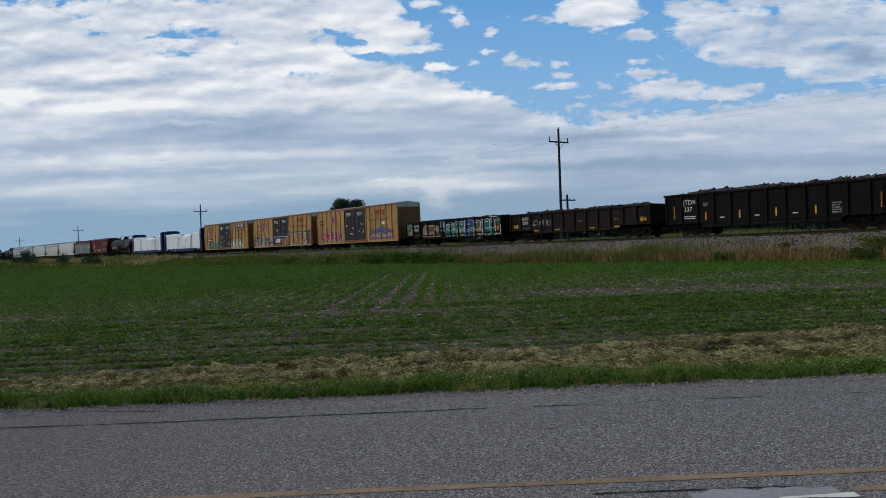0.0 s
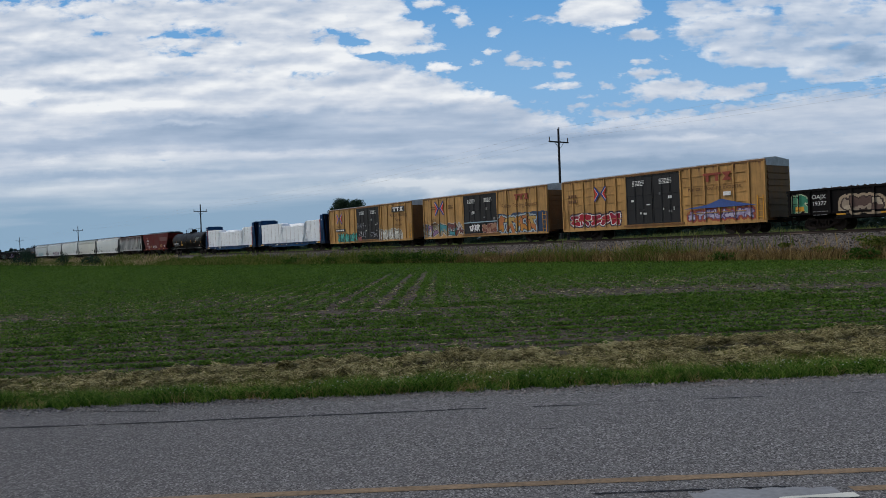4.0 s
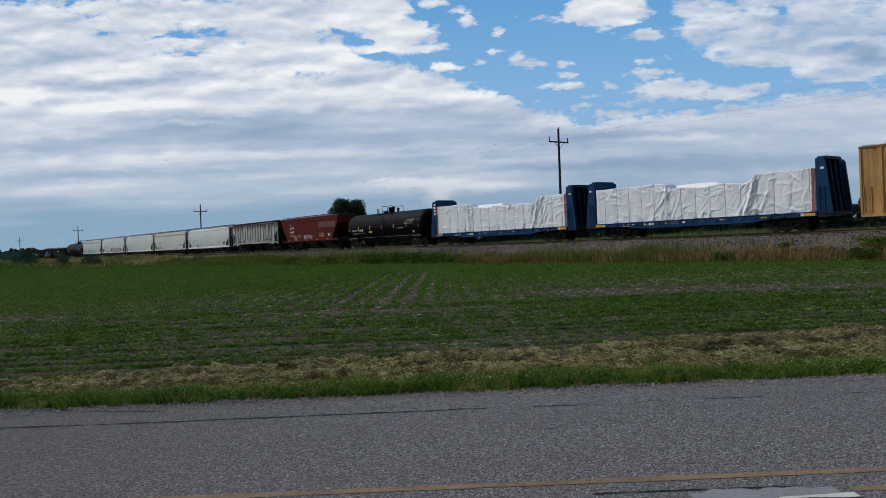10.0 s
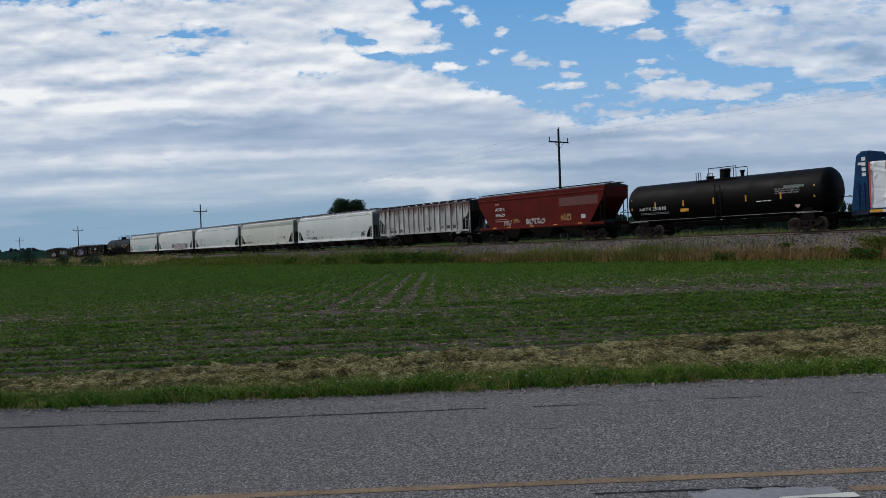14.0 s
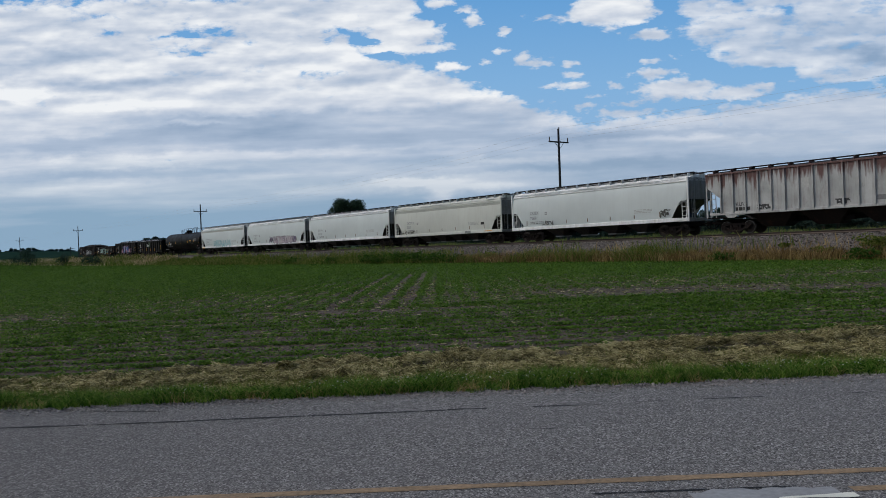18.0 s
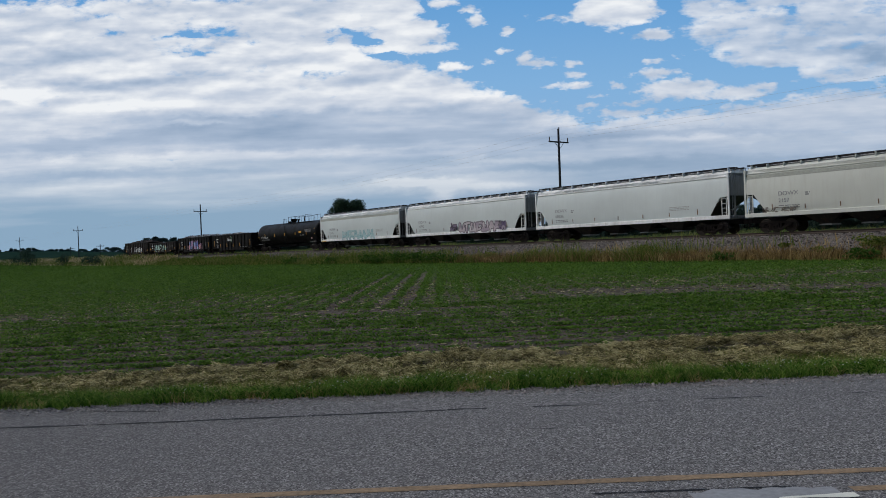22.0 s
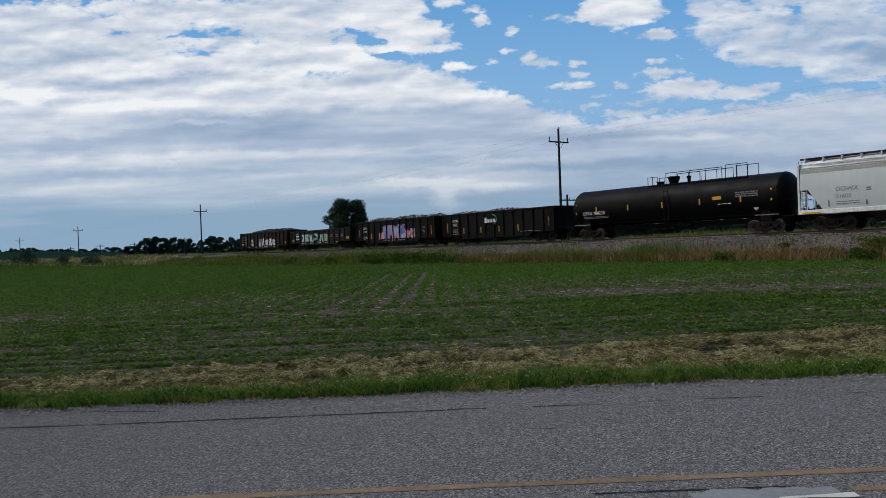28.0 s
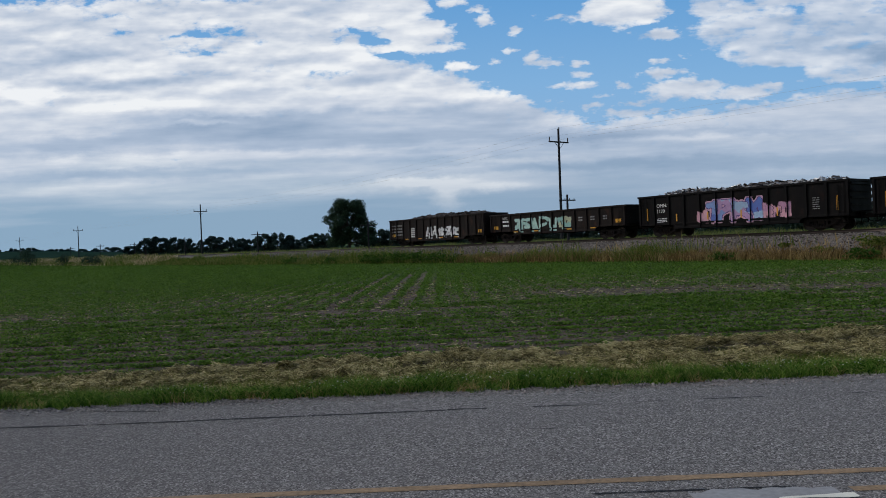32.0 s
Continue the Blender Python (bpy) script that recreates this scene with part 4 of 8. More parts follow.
def verge():
    # mown hay: matted strands in two raked ridges over short grass
    k = 330000
    x = rng.uniform(-10, 10.5, k)
    wide = 2.4 + 0.095 * x + 0.22 * noise2(x, x * 0, 13, 0.6)
    f = rng.beta(1.25, 1.05, k)
    y = 10.2 + f * wide
    lump = 0.8 * noise2(x * 0.5, y * 1.7, 12, 1.7) + 0.7 * noise2(x * 0.6, y * 1.4, 19, 4.0) + 0.4 * noise2(x, y, 29, 9.0)
    crest = np.exp(-((f - 0.86 - 0.05 * noise2(x, x * 0, 51, 0.8)) / 0.11) ** 2) * np.interp(x, [-10, -5, 0, 10], [0.3, 0.55, 0.9, 1.0]) + 0.6 * np.exp(-((f - 0.42 - 0.09 * noise2(x, x * 0, 52, 0.7)) / 0.12) ** 2)
    keep = rng.uniform(-0.6, 0.8, k) < lump * 2.0 + 0.6 * crest - 0.08
    x, y, lump, crest = x[keep], y[keep], lump[keep], crest[keep]
    k = len(x)
    heap = np.clip(0.45 * crest * (1 + 1.0 * lump) + 0.18 * lump, 0, 1)
    z = land(x, y) + 0.015 + heap * 0.27 * rng.uniform(0.25, 1, k) + rng.uniform(0, 0.03, k)
    a = rng.normal(0, 1.0, k)
    ln = rng.uniform(0.012, 0.05, k)
    u = np.stack([np.cos(a) * ln, np.sin(a) * ln, rng.normal(0, 0.35, k) * ln], -1)
    v = np.stack([-np.sin(a), np.cos(a), rng.uniform(0.2, 1.0, k)], -1) * 0.0036
    c = np.stack([x, y, z], -1)
    co = np.stack([c - u - v, c + u - v, c + u + v, c - u + v], 1).reshape(-1, 3)
    q = np.arange(k)[:, None] * 4 + [0, 1, 2, 3]
    tagged(new("cut_hay", big_mesh("cut_hay", co, q, STRAW)), "matted tan mown hay along the verge", "hay", kind="stuff")
    k = 60000
    x, y = rng.uniform(-11, 11, k), 10.1 + 2.4 * rng.beta(1.0, 1.9, k)
    keep = rng.uniform(-0.5, 0.9, k) < noise2(x, y, 17, 0.9) + 0.6 * noise2(x, y, 18, 4.0) + 0.1
    x, y = x[keep], y[keep]
    blades("short_grass", np.stack([x, y, land(x, y)], -1), rng.uniform(0.04, 0.15, len(x)), np.full(len(x), 0.007), rng, OLIVE_GRASS, 0.8, "short grass between the hay", "grass")
    k = 58000
    x = rng.uniform(-10.5, 10.5, k)
    y = 9.73 + rng.beta(1.1, 1.5, k) * 0.86 + 0.16 * noise2(x, x * 0, 5, 1.3) + 0.12 * noise2(x, x * 0, 6, 5.0)
    h = rng.uniform(0.04, 0.19, k) * np.clip(1 + 0.9 * noise2(x, y, 8, 1.2) + 0.9 * noise2(x, y, 4, 4.0), 0.25, 2.2) * np.interp(y, [9.8, 10.0, 10.5], [0.55, 1.0, 0.65])
    blades("verge_grass", np.stack([x, y, land(x, y)], -1), h, rng.uniform(0.006, 0.013, k), rng, GRASS, 1.7, "lush green grass along the road edge", "grass")
    k = 30000
    x, y = rng.uniform(-10.5, 10.5, k), 9.84 + rng.beta(1.1, 1.6, k) * 0.6
    keep = rng.uniform(-0.5, 0.6, k) < noise2(x, y, 47, 1.1) + 0.1
    x, y = x[keep], y[keep]
    k = len(x)
    co, q = leaves(np.stack([x, y, land(x, y) + rng.uniform(0.01, 0.12, k) * (1 + 0.5 * noise2(x, y, 8, 1.2))], -1), rng.uniform(0.008, 0.02, k), rng, 0.6)
    tagged(new("clover_leaves", big_mesh("clover_leaves", co, q, GRASS)), "low clover leaves in the green verge", "clover", kind="stuff")
    k = 2600
    x, y = rng.uniform(-10.5, 10.5, k), 9.78 + rng.beta(1.0, 1.3, k) * 0.7
    keep = rng.uniform(-0.5, 0.6, k) < noise2(x, y, 44, 1.6)
    x, y = x[keep], y[keep]
    blades("dry_grass", np.stack([x, y, land(x, y)], -1), rng.uniform(0.06, 0.18, len(x)), np.full(len(x), 0.007), rng, DRY, 1.6, "dry stalks in the green verge", "grass")
    tx = rng.uniform(-9, 9, 34)
    x = np.repeat(tx, 26) + rng.normal(0, 0.05, 34 * 26)
    y = np.repeat(9.72 + rng.uniform(0, 0.12, 34), 26) + rng.normal(0, 0.03, 34 * 26)
    blades("dry_grass", np.stack([x, y, land(x, y)], -1), rng.uniform(0.05, 0.17, len(x)), np.full(len(x), 0.006), rng, DRY, 1.8, "dry tan tufts at the edge of the road", "grass")
    k = 700
    x, y = rng.uniform(-10, 9, k), 9.88 + rng.uniform(0, 0.5, k)
    keep = noise2(x, y, 31, 0.5) > 0.0
    x, y = x[keep], y[keep]
    stones("clover_flowers", np.stack([x, y, land(x, y) + rng.uniform(0.09, 0.16, len(x))], -1), rng.uniform(0.007, 0.013, len(x)), rng, WHITE_FLOWER, "small white clover heads in the verge", "flowers")


WHITE_FLOWER = plain("clover_white", (0.6, 0.6, 0.52), 0.8, 30, 0.2)
verge()
# a darker clod of hay and a pale tall weed in the field's edge
_p = on_land(-2.5, 11.9)
shrub(_p.x, _p.y, 0.0, 0.16, 0.35, "dark clump of matted hay", 140, STRAW)

# ---- road wear ----
strip("crack", -12, -0.05, 8.64, 0.048, CRACK, "long tar-dark crack along the lane edge", "crack", 0.003, 3.0, 0.5, 0.05, 0.05)
strip("crack", -0.02, 0.42, 8.66, 0.05, CRACK, "long tar-dark crack along the lane edge", "crack", 0.003, 3.3, 0.5, 0.05, 0.05)
strip("crack", 0.95, 1.72, 8.66, 0.022, CRACK, "thin crack along the lane edge", "crack", 0.003, 3.6, 0.5, 0.05, 0.05)
strip("crack", 2.1, 2.5, 8.69, 0.012, CRACK, "thin crack along the lane edge", "crack", 0.003, 3.8, 0.5, 0.05, 0.05)
strip("crack", 2.9, 3.6, 8.68, 0.022, CRACK, "thin crack along the lane edge", "crack", 0.003, 4.1, 0.5, 0.05, 0.05)
strip("crack", 4.0, 4.9, 8.70, 0.014, CRACK, "thin crack along the lane edge", "crack", 0.003, 4.4, 0.5, 0.05, 0.05)
strip("crack", -4.9, -3.4, 9.35, 0.025, CRACK, "short crack in the shoulder", "crack", 0.003, 5.1, 0.6, 0.05, 0.3)
strip("crack", 0.5, 1.1, 7.62, 0.012, CRACK, "hairline crack in the lane", "crack", 0.003, 5.5, 0.6, 0.05, 0.1)
strip("crack", 1.05, 2.52, 5.60, 0.018, CRACK, "crack along the patched centre", "crack", 0.006, 6.0, 0.6, 0.04, 0.02)
strip("road_patch", 1.72, 2.78, 5.42, 0.30, CONCRETE, "pale worn patch in the road", "road patch", 0.004, 7.0, 0.25, 0.05, 0.03)
# narrow white bar along the near edge of the patch
strip("road_patch", 2.30, 2.84, 5.345, 0.05, WHITE_FLOWER, "narrow white bar on the road", "road marking", 0.008, 8.0, 0.5, 0.05, 0.02)


# ---- poles and wires ----
def utility_pole(s, n, h, lean, label):
    m = Matrix.Translation(at(s, n)) @ pose(0, 0, 0, 0, lean, -math.degrees(TH))
    ob = thing("utility_pole", label, "utility pole", "tall power poles", m)
    part("pole", Kit().tube((0, 0, -0.3), (0, 0, h), 0.17, 12, 0.11), POLE, ob)
    z = h - 1.45
    h -= 0.22
    arm = part("crossarm", Kit().box(-0.07, 0.07, -1.5, 1.5, z - 0.07, z + 0.07, 0.01), POLE, ob)
    for y in (-1.42, 1.42):
        part("insulator", Kit().tube((0, y, z + 0.05), (0, y, z + 0.5), 0.06, 10), CERAMIC, arm)
    part("insulator", Kit().tube((0.08, 0, h - 0.1), (0.08, 0, h + 0.35), 0.06, 10), CERAMIC, ob)
    for y in (-0.75, 0.75):
        part("brace", Kit().tube((0.08, y, z), (0.12, 0, z - 0.75), 0.025, 6), POLE, ob)
    return [m @ Vector(p) for p in ((0, -1.42, z + 0.5), (0.08, 0, h + 0.33), (0, 1.42, z + 0.5))]


def wire(a, b, sag, r=0.006):
    k = Kit()
    pts = [a.lerp(b, t) - Vector((0, 0, sag * 4 * t * (1 - t))) for t in np.linspace(0, 1, 25)]
    k.path(pts, r, 4)
    ob = new("power_wire", k.mesh("power_wire", WIRE))
    return tagged(ob, "thin dark overhead power wire", "wire", "wires of the power line")


_tops = [utility_pole(s, 12.0, h, ln, "weathered wooden power pole with one crossarm") for s, h, ln in ((114, 14.0, 0.0), (5.75, 13.9, 0.0), (-101.9, 12.6, 0.0), (-216.0, 12.45, 0.0), (-328.3, 11.75, 0.0), (-440, 12.0, 0.0))]
for _a, _b in zip(_tops, _tops[1:]):
    for _p, _q in zip(_a, _b):
        wire(_p, _q, 1.1)


def telegraph_pole(s, n, h, w, label):
    m = Matrix.Translation(at(s, n)) @ pose(0, 0, 0, 0, random.Random(int(s)).uniform(-1.5, 1.5), -math.degrees(TH))
    ob = thing("telegraph_pole", label, "telegraph pole", "old telegraph poles", m)
    part("pole", Kit().tube((0, 0, -0.3), (0, 0, h), 0.13, 10, 0.10), POLE, ob)
    arm = part("crossarm", Kit().box(-0.06, 0.06, -w, w, h - 0.62, h - 0.50, 0.01), POLE, ob)
    for y in np.linspace(-w + 0.15, w - 0.15, 4):
        part("insulator", Kit().tube((0, y, h - 0.5), (0, y, h - 0.36), 0.04, 8), CERAMIC, arm)


for _s0, _h0 in ((47, 6.2), (10.4, 6.35), (-27.2, 5.5), (-63.8, 5.45), (-101, 5.5), (-138, 5.3), (-171.7, 5.6), (-209, 5.5)):
    telegraph_pole(_s0, 8.0, _h0, 1.15, "short old telegraph pole with bare crossarm")


# ---- trees ----
def tree(name, h, w, seed, count, leaf, label, low=0.12, lobes=14, foliage=None):
    """A tree at the origin: trunk, limbs, and a crown of leaves on uneven lobes."""
    r = np.random.default_rng(seed)
    ob = thing(name, label, "tree", "trees behind the line")
    k = Kit().tube((0, 0, -0.3), (0, 0, h * 0.45), 0.028 * h, 10, 0.016 * h)
    part("trunk", k, BARK, ob)
    cen, rad = [], []
    limb = Kit()
    for i in range(lobes):
        a, e = i * 2.4 + r.uniform(-0.4, 0.4), (i + r.uniform(0, 1)) / lobes
        z = h * (low + 0.10 + (0.78 - low) * e)
        spread_w = w / 2 * math.sqrt(max(0.02, 1 - ((z / h - 0.42) / 0.50) ** 2)) * r.uniform(0.42, 0.92)
        c = Vector((math.cos(a) * spread_w, math.sin(a) * spread_w, z))
        rad.append(min(w, h) * r.uniform(0.14, 0.25) * (14 / lobes) ** 0.25)
        c.z = min(c.z, h - rad[-1] * 0.8)
        cen.append(c)
        limb.tube((0, 0, h * (0.16 + 0.25 * e)), c, 0.010 * h, 6, 0.003 * h)
    part("limb", limb, BARK, ob)
    j = r.integers(0, lobes, count)
    d = r.normal(0, 1, (count, 3))
    d /= np.linalg.norm(d, axis=1)[:, None]
    c, rr = np.array([tuple(v) for v in cen])[j], np.array(rad)[j]
    lump = 0.8 + 0.4 * np.array([noise.noise(Vector(v * 2.3) + Vector((seed, i * 3.0, 0))) for v, i in zip(d, j)])
    p = c + d * (rr * lump * r.uniform(0.15, 1.0, count) ** 0.5)[:, None] * np.array([1, 1, 0.8])
    p[:, 2] = np.maximum(p[:, 2], h * low * 0.6)
    co, q = leaves(p, leaf * r.uniform(0.6, 1.4, count), r, 0.3)
    part("crown", big_mesh("crown", co, q, foliage or TREE), TREE, ob)
    return ob


_big = tree("tree", 16.4, 15.2, 9, 52000, 0.18, "large round dark-green broadleaf tree", 0.08, 52)
_big.matrix_world = Matrix.Translation(on_land(-25.9, 213.0))
# far leaves tinted paler and bluer, distance haze put into their colour
TREE_HAZY = leafy("hazy_tree_leaves", [(0.2, (0.020, 0.037, 0.034)), (0.5, (0.043, 0.070, 0.060)), (0.8, (0.078, 0.118, 0.088))])
_kinds = [tree("tree", 10.0, w, 20 + i, 7500, 0.30, "dark green broadleaf tree in a far tree line", -0.02, 17, TREE_HAZY) for i, w in enumerate((9.0, 11.0, 7.5, 13.0))]


def grove(px, top, half, depth, i):
    """A tree of the far line. px: bearing in thousandths of the view's half width; top: height above the eye over the distance."""
    x = px * depth
    base = on_land(x, depth)
    h = EYE + top * depth - base.z
    src = _kinds[i % 4]
    w0 = (9.0, 11.0, 7.5, 13.0)[i % 4]
    ob = copy_thing(src, Matrix.Translation(base) @ pose(0, 0, 0, 0, 0, (i * 77) % 360))
    sw = max(0.4, 2.6 * half * depth / w0)
    ob.scale = (sw, sw, h / 10.0)
    if depth < 500:
        low = copy_thing(_kinds[(i + 1) % 4], Matrix.Translation(on_land(x + half * depth * 0.9, depth + 7)) @ pose(0, 0, 0, 0, 0, (i * 131) % 360))
        low.scale = (sw * 0.9, sw * 0.9, h / 10.0 * (0.55 + 0.06 * (i % 4)))
    return ob


_rnd = random.Random(12)
_i = 0
# bearing, height over distance, half width over distance, distance
for _px, _tp, _hw, _dp in ((-0.405, 0.0075, 0.012, 420), (-0.389, 0.0172, 0.011, 330), (-0.369, 0.0190, 0.0125, 335), (-0.349, 0.0172, 0.010, 330), (-0.334, 0.0150, 0.009, 325),
                           (-0.317, 0.0118, 0.005, 330), (-0.297, 0.0172, 0.0135, 300), (-0.275, 0.0145, 0.0075, 305), (-0.262, 0.0125, 0.007, 310), (-0.250, 0.0105, 0.008, 310), (-0.233, 0.0178, 0.0125, 285), (-0.216, 0.0182, 0.0125, 285),
                           (-0.199, 0.0145, 0.010, 290), (-0.185, 0.0080, 0.009, 300), (-0.170, 0.0155, 0.011, 270), (-0.156, 0.0150, 0.010, 270), (-0.145, 0.0110, 0.009, 270),
                           (-0.103, 0.0150, 0.012, 250), (-0.085, 0.0180, 0.012, 250), (-0.066, 0.0195, 0.012, 250)):
    grove(_px, _tp, _hw, _dp, _i)
    _i += 1
for _px in np.arange(-0.05, 0.66, 0.021):
    grove(_px + _rnd.uniform(-0.005, 0.005), np.interp(_px, [-0.05, 0.2, 0.6], [0.020, 0.026, 0.035]) * _rnd.uniform(0.82, 1.1), 0.0155 * _rnd.uniform(0.8, 1.2), np.interp(_px, [-0.05, 0.6], [250, 215]) * _rnd.uniform(0.95, 1.08), _i)
    _i += 1
for _px in np.arange(-0.60, -0.40, 0.009):
    grove(_px + _rnd.uniform(-0.003, 0.003), np.interp(_px, [-0.57, -0.50, -0.42], [0.0062, 0.0045, 0.0018]) + _rnd.choice((0.0, 0.0005, 0.001, 0.002, 0.004)), 0.006 * _rnd.uniform(0.7, 1.5), 760 * _rnd.uniform(0.97, 1.15), _i)
    _i += 1
for _src in _kinds:
    _src.matrix_world = Matrix.Translation(on_land((-0.56 + 0.035 * _kinds.index(_src)) * 800, 800))
    _src.scale = (0.8, 0.8, 0.86)


def far_field():
    """A green field that rises beyond the line towards the far trees."""
    bear, deep = np.linspace(-0.95, -0.30, 28), np.concatenate([np.linspace(300, 700, 15), [730, 900, 1300]])
    co = []
    for d in deep:
        for b in bear:
            x = b * d
            low = float(land(x, d)) - 0.3
            crest = EYE + np.interp(b, [-0.95, -0.57, -0.50, -0.43, -0.36, -0.30], [0.0052, 0.0046, 0.0028, -0.0012, -0.004, -0.0065]) * 710
            t = np.clip((d - 300) / 400, 0, 1)
            co.append((x, d, low + max(0.0, crest - low) * t * t * (3 - 2 * t) * (1 if d < 720 else 0.93 if d < 800 else 0.85)))
    w = len(bear)
    q = [(i * w + j, i * w + j + 1, (i + 1) * w + j + 1, (i + 1) * w + j) for i in range(len(deep) - 1) for j in range(w - 1)]
    tagged(new("far_field", big_mesh("far_field", co, q, FAR_GREEN)), "dull green field rising to distant trees", "field", kind="structure")


FAR_GREEN = plain("far_field_green", (0.042, 0.066, 0.036), 1.0, 0.35, 0.4, gloss=0.0)
far_field()
_s = rng.uniform(-150, 60, 11000)
_n = rng.uniform(-7.6, -5.9, len(_s))
blades("field_edge_grass", places(_s, _n), rng.uniform(0.10, 0.28, len(_s)), np.where(_s < -50, 0.09, 0.05), rng, GRASS, 0.8, "fresh green grass along the field edge", "grass")

WEED_DARK = leafy("dark_weeds", [(0.22, (0.016, 0.046, 0.006)), (0.5, (0.045, 0.105, 0.012)), (0.8, (0.10, 0.17, 0.03))])
for _i, (_s0, _n0, _h, _w) in enumerate([(5.5, -5.2, 1.5, 3.2), (2.6, -5.4, 1.7, 3.6), (-0.6, -5.2, 1.6, 3.4), (-3.6, -5.4, 1.4, 3.6), (-6.4, -5.2, 1.5, 3.2), (8.4, -5.2, 1.1, 2.6), (47.5, -5.0, 1.3, 3.4), (44.6, -5.3, 1.0, 3.0), (50.5, -5.2, 1.4, 3.6), (36.0, -5.4, 0.8, 2.4), (-14, -5.3, 1.2, 3.2), (-24, -5.4, 1.2, 4.0)]):
    _p = at(_s0, _n0)
    shrub(_p.x, _p.y, float(bank_up(_n0)) - 0.05, _h, _w, "dense dark-green weeds at the foot of the bank", 180 + _i, WEED_DARK)


# ---- the train ----
TAN = paint("boxcar_yellow", (0.48, 0.270, 0.088), dirt=(0.13, 0.075, 0.035), dirty=0.62, rust=0.34, top_rust=4.85)
# ends get a darker tan with their shade put in, plus dirt and rust
TAN_END = paint("boxcar_end", (0.20, 0.095, 0.03), dirty=0.6, rust=0.4)
DOOR = paint("boxcar_door", (0.013, 0.014, 0.016), dirt=(0.08, 0.075, 0.07), dirty=0.2)
ROOF = paint("galvanised_roof", (0.55, 0.56, 0.56), dirty=0.4, rust=0.15, metal=0.2, streak=False)
BLACK = paint("gondola_black", (0.007, 0.0065, 0.0068), dirt=(0.018, 0.014, 0.012), dirty=0.4, rust=0.05, gloss=0.08)
BROWN = paint("gondola_brown", (0.016, 0.0125, 0.0115), dirt=(0.034, 0.023, 0.018), dirty=0.5, rust=0.15, gloss=0.08)
TANK = paint("tank_black", (0.006, 0.0058, 0.006), dirt=(0.013, 0.012, 0.011), dirty=0.25, rough=0.5, gloss=0.08)
RED = paint("hopper_red", (0.105, 0.011, 0.009), dirt=(0.05, 0.014, 0.011), dirty=0.3, rust=0.05, gloss=0.08)
PALE = paint("hopper_pale", (0.60, 0.645, 0.63), dirt=(0.42, 0.43, 0.41), dirty=0.14, scale=0.25, fade=(0.93, 1.06))
PALE2 = paint("hopper_cream", (0.60, 0.615, 0.555), dirt=(0.40, 0.36, 0.29), dirty=0.22, scale=0.25, fade=(0.92, 1.06))
SILL = paint("hopper_sill_white", (0.78, 0.79, 0.77), dirt=(0.3, 0.27, 0.22), dirty=0.45)
RIBBED = paint("hopper_grey", (0.44, 0.445, 0.43), dirt=(0.17, 0.125, 0.11), dirty=0.6, rust=0.25, top_rust=3.45)
BLUE = paint("flatcar_blue", (0.008, 0.047, 0.125), dirt=(0.012, 0.022, 0.035), dirty=0.4, gloss=0.12)
DARKBLUE = paint("flatcar_inner_blue", (0.010, 0.019, 0.045), dirty=0.4)
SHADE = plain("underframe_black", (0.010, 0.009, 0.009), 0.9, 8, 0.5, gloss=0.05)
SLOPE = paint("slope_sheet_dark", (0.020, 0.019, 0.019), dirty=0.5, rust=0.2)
GREYP = paint("hopper_end_grey", (0.27, 0.28, 0.275), dirty=0.7, rust=0.2)
IRON = plain("truck_iron", (0.020, 0.0150, 0.013), 0.8, 12, 0.5, metal=0.05, gloss=0.12)
STEEL = plain("bright_rim", (0.12, 0.11, 0.10), 0.5, 20, 0.4, metal=0.5)
TREAD = plain("wheel_brown", (0.045, 0.035, 0.03), 0.55, 15, 0.4, metal=0.3)
WHITE = plain("white_lettering", (0.72, 0.72, 0.70), 0.6, 18, 0.3)
INK = plain("black_lettering", (0.03, 0.03, 0.03), 0.6, 18, 0.4)
FADED = plain("faded_lettering", (0.12, 0.055, 0.022), 0.6, 9, 0.5)
GREYINK = plain("grey_lettering", (0.18, 0.18, 0.18), 0.6, 9, 0.5)
REFLECT = plain("yellow_reflector", (0.68, 0.34, 0.035), 0.45, 18, 0.25)
PAINTS = {}


def spray(r, g, b):
    key = (r, g, b)
    if key not in PAINTS:
        PAINTS[key] = plain("spray_paint", key, 0.6, 7, 0.3)
    return PAINTS[key]


WRAP_M, _n, _l, _b = nodes_of("white_lumber_wrap")
_wr = noise_node(_n, _l, 1.3, 2, 0.45, stretch=(1.3, 1.3, 0.6))
_wf = noise_node(_n, _l, 9, 4, 0.6)
_l.new(ramp(_n, _l, mix(_n, _l, 0.5, _wr, _wf), [(0.3, (0.78, 0.82, 0.85)), (0.6, (0.86, 0.90, 0.93))]), _b.inputs["Base Color"])
_b.inputs["Roughness"].default_value = 0.5
bump(_n, _l, _b, mix(_n, _l, 0.35, _wr, noise_node(_n, _l, 5.5, 3, 0.5, stretch=(0.8, 0.8, 1.5))), 0.32, 0.12)


def S_of(s, t):
    return s + 10.891 * (t - 14) - 0.0066 * (t - 14) ** 2


ROLLING = []       # (thing, place along the track at 14 s)
WHEELSETS = {-1: [], 1: []}
WR = 0.457


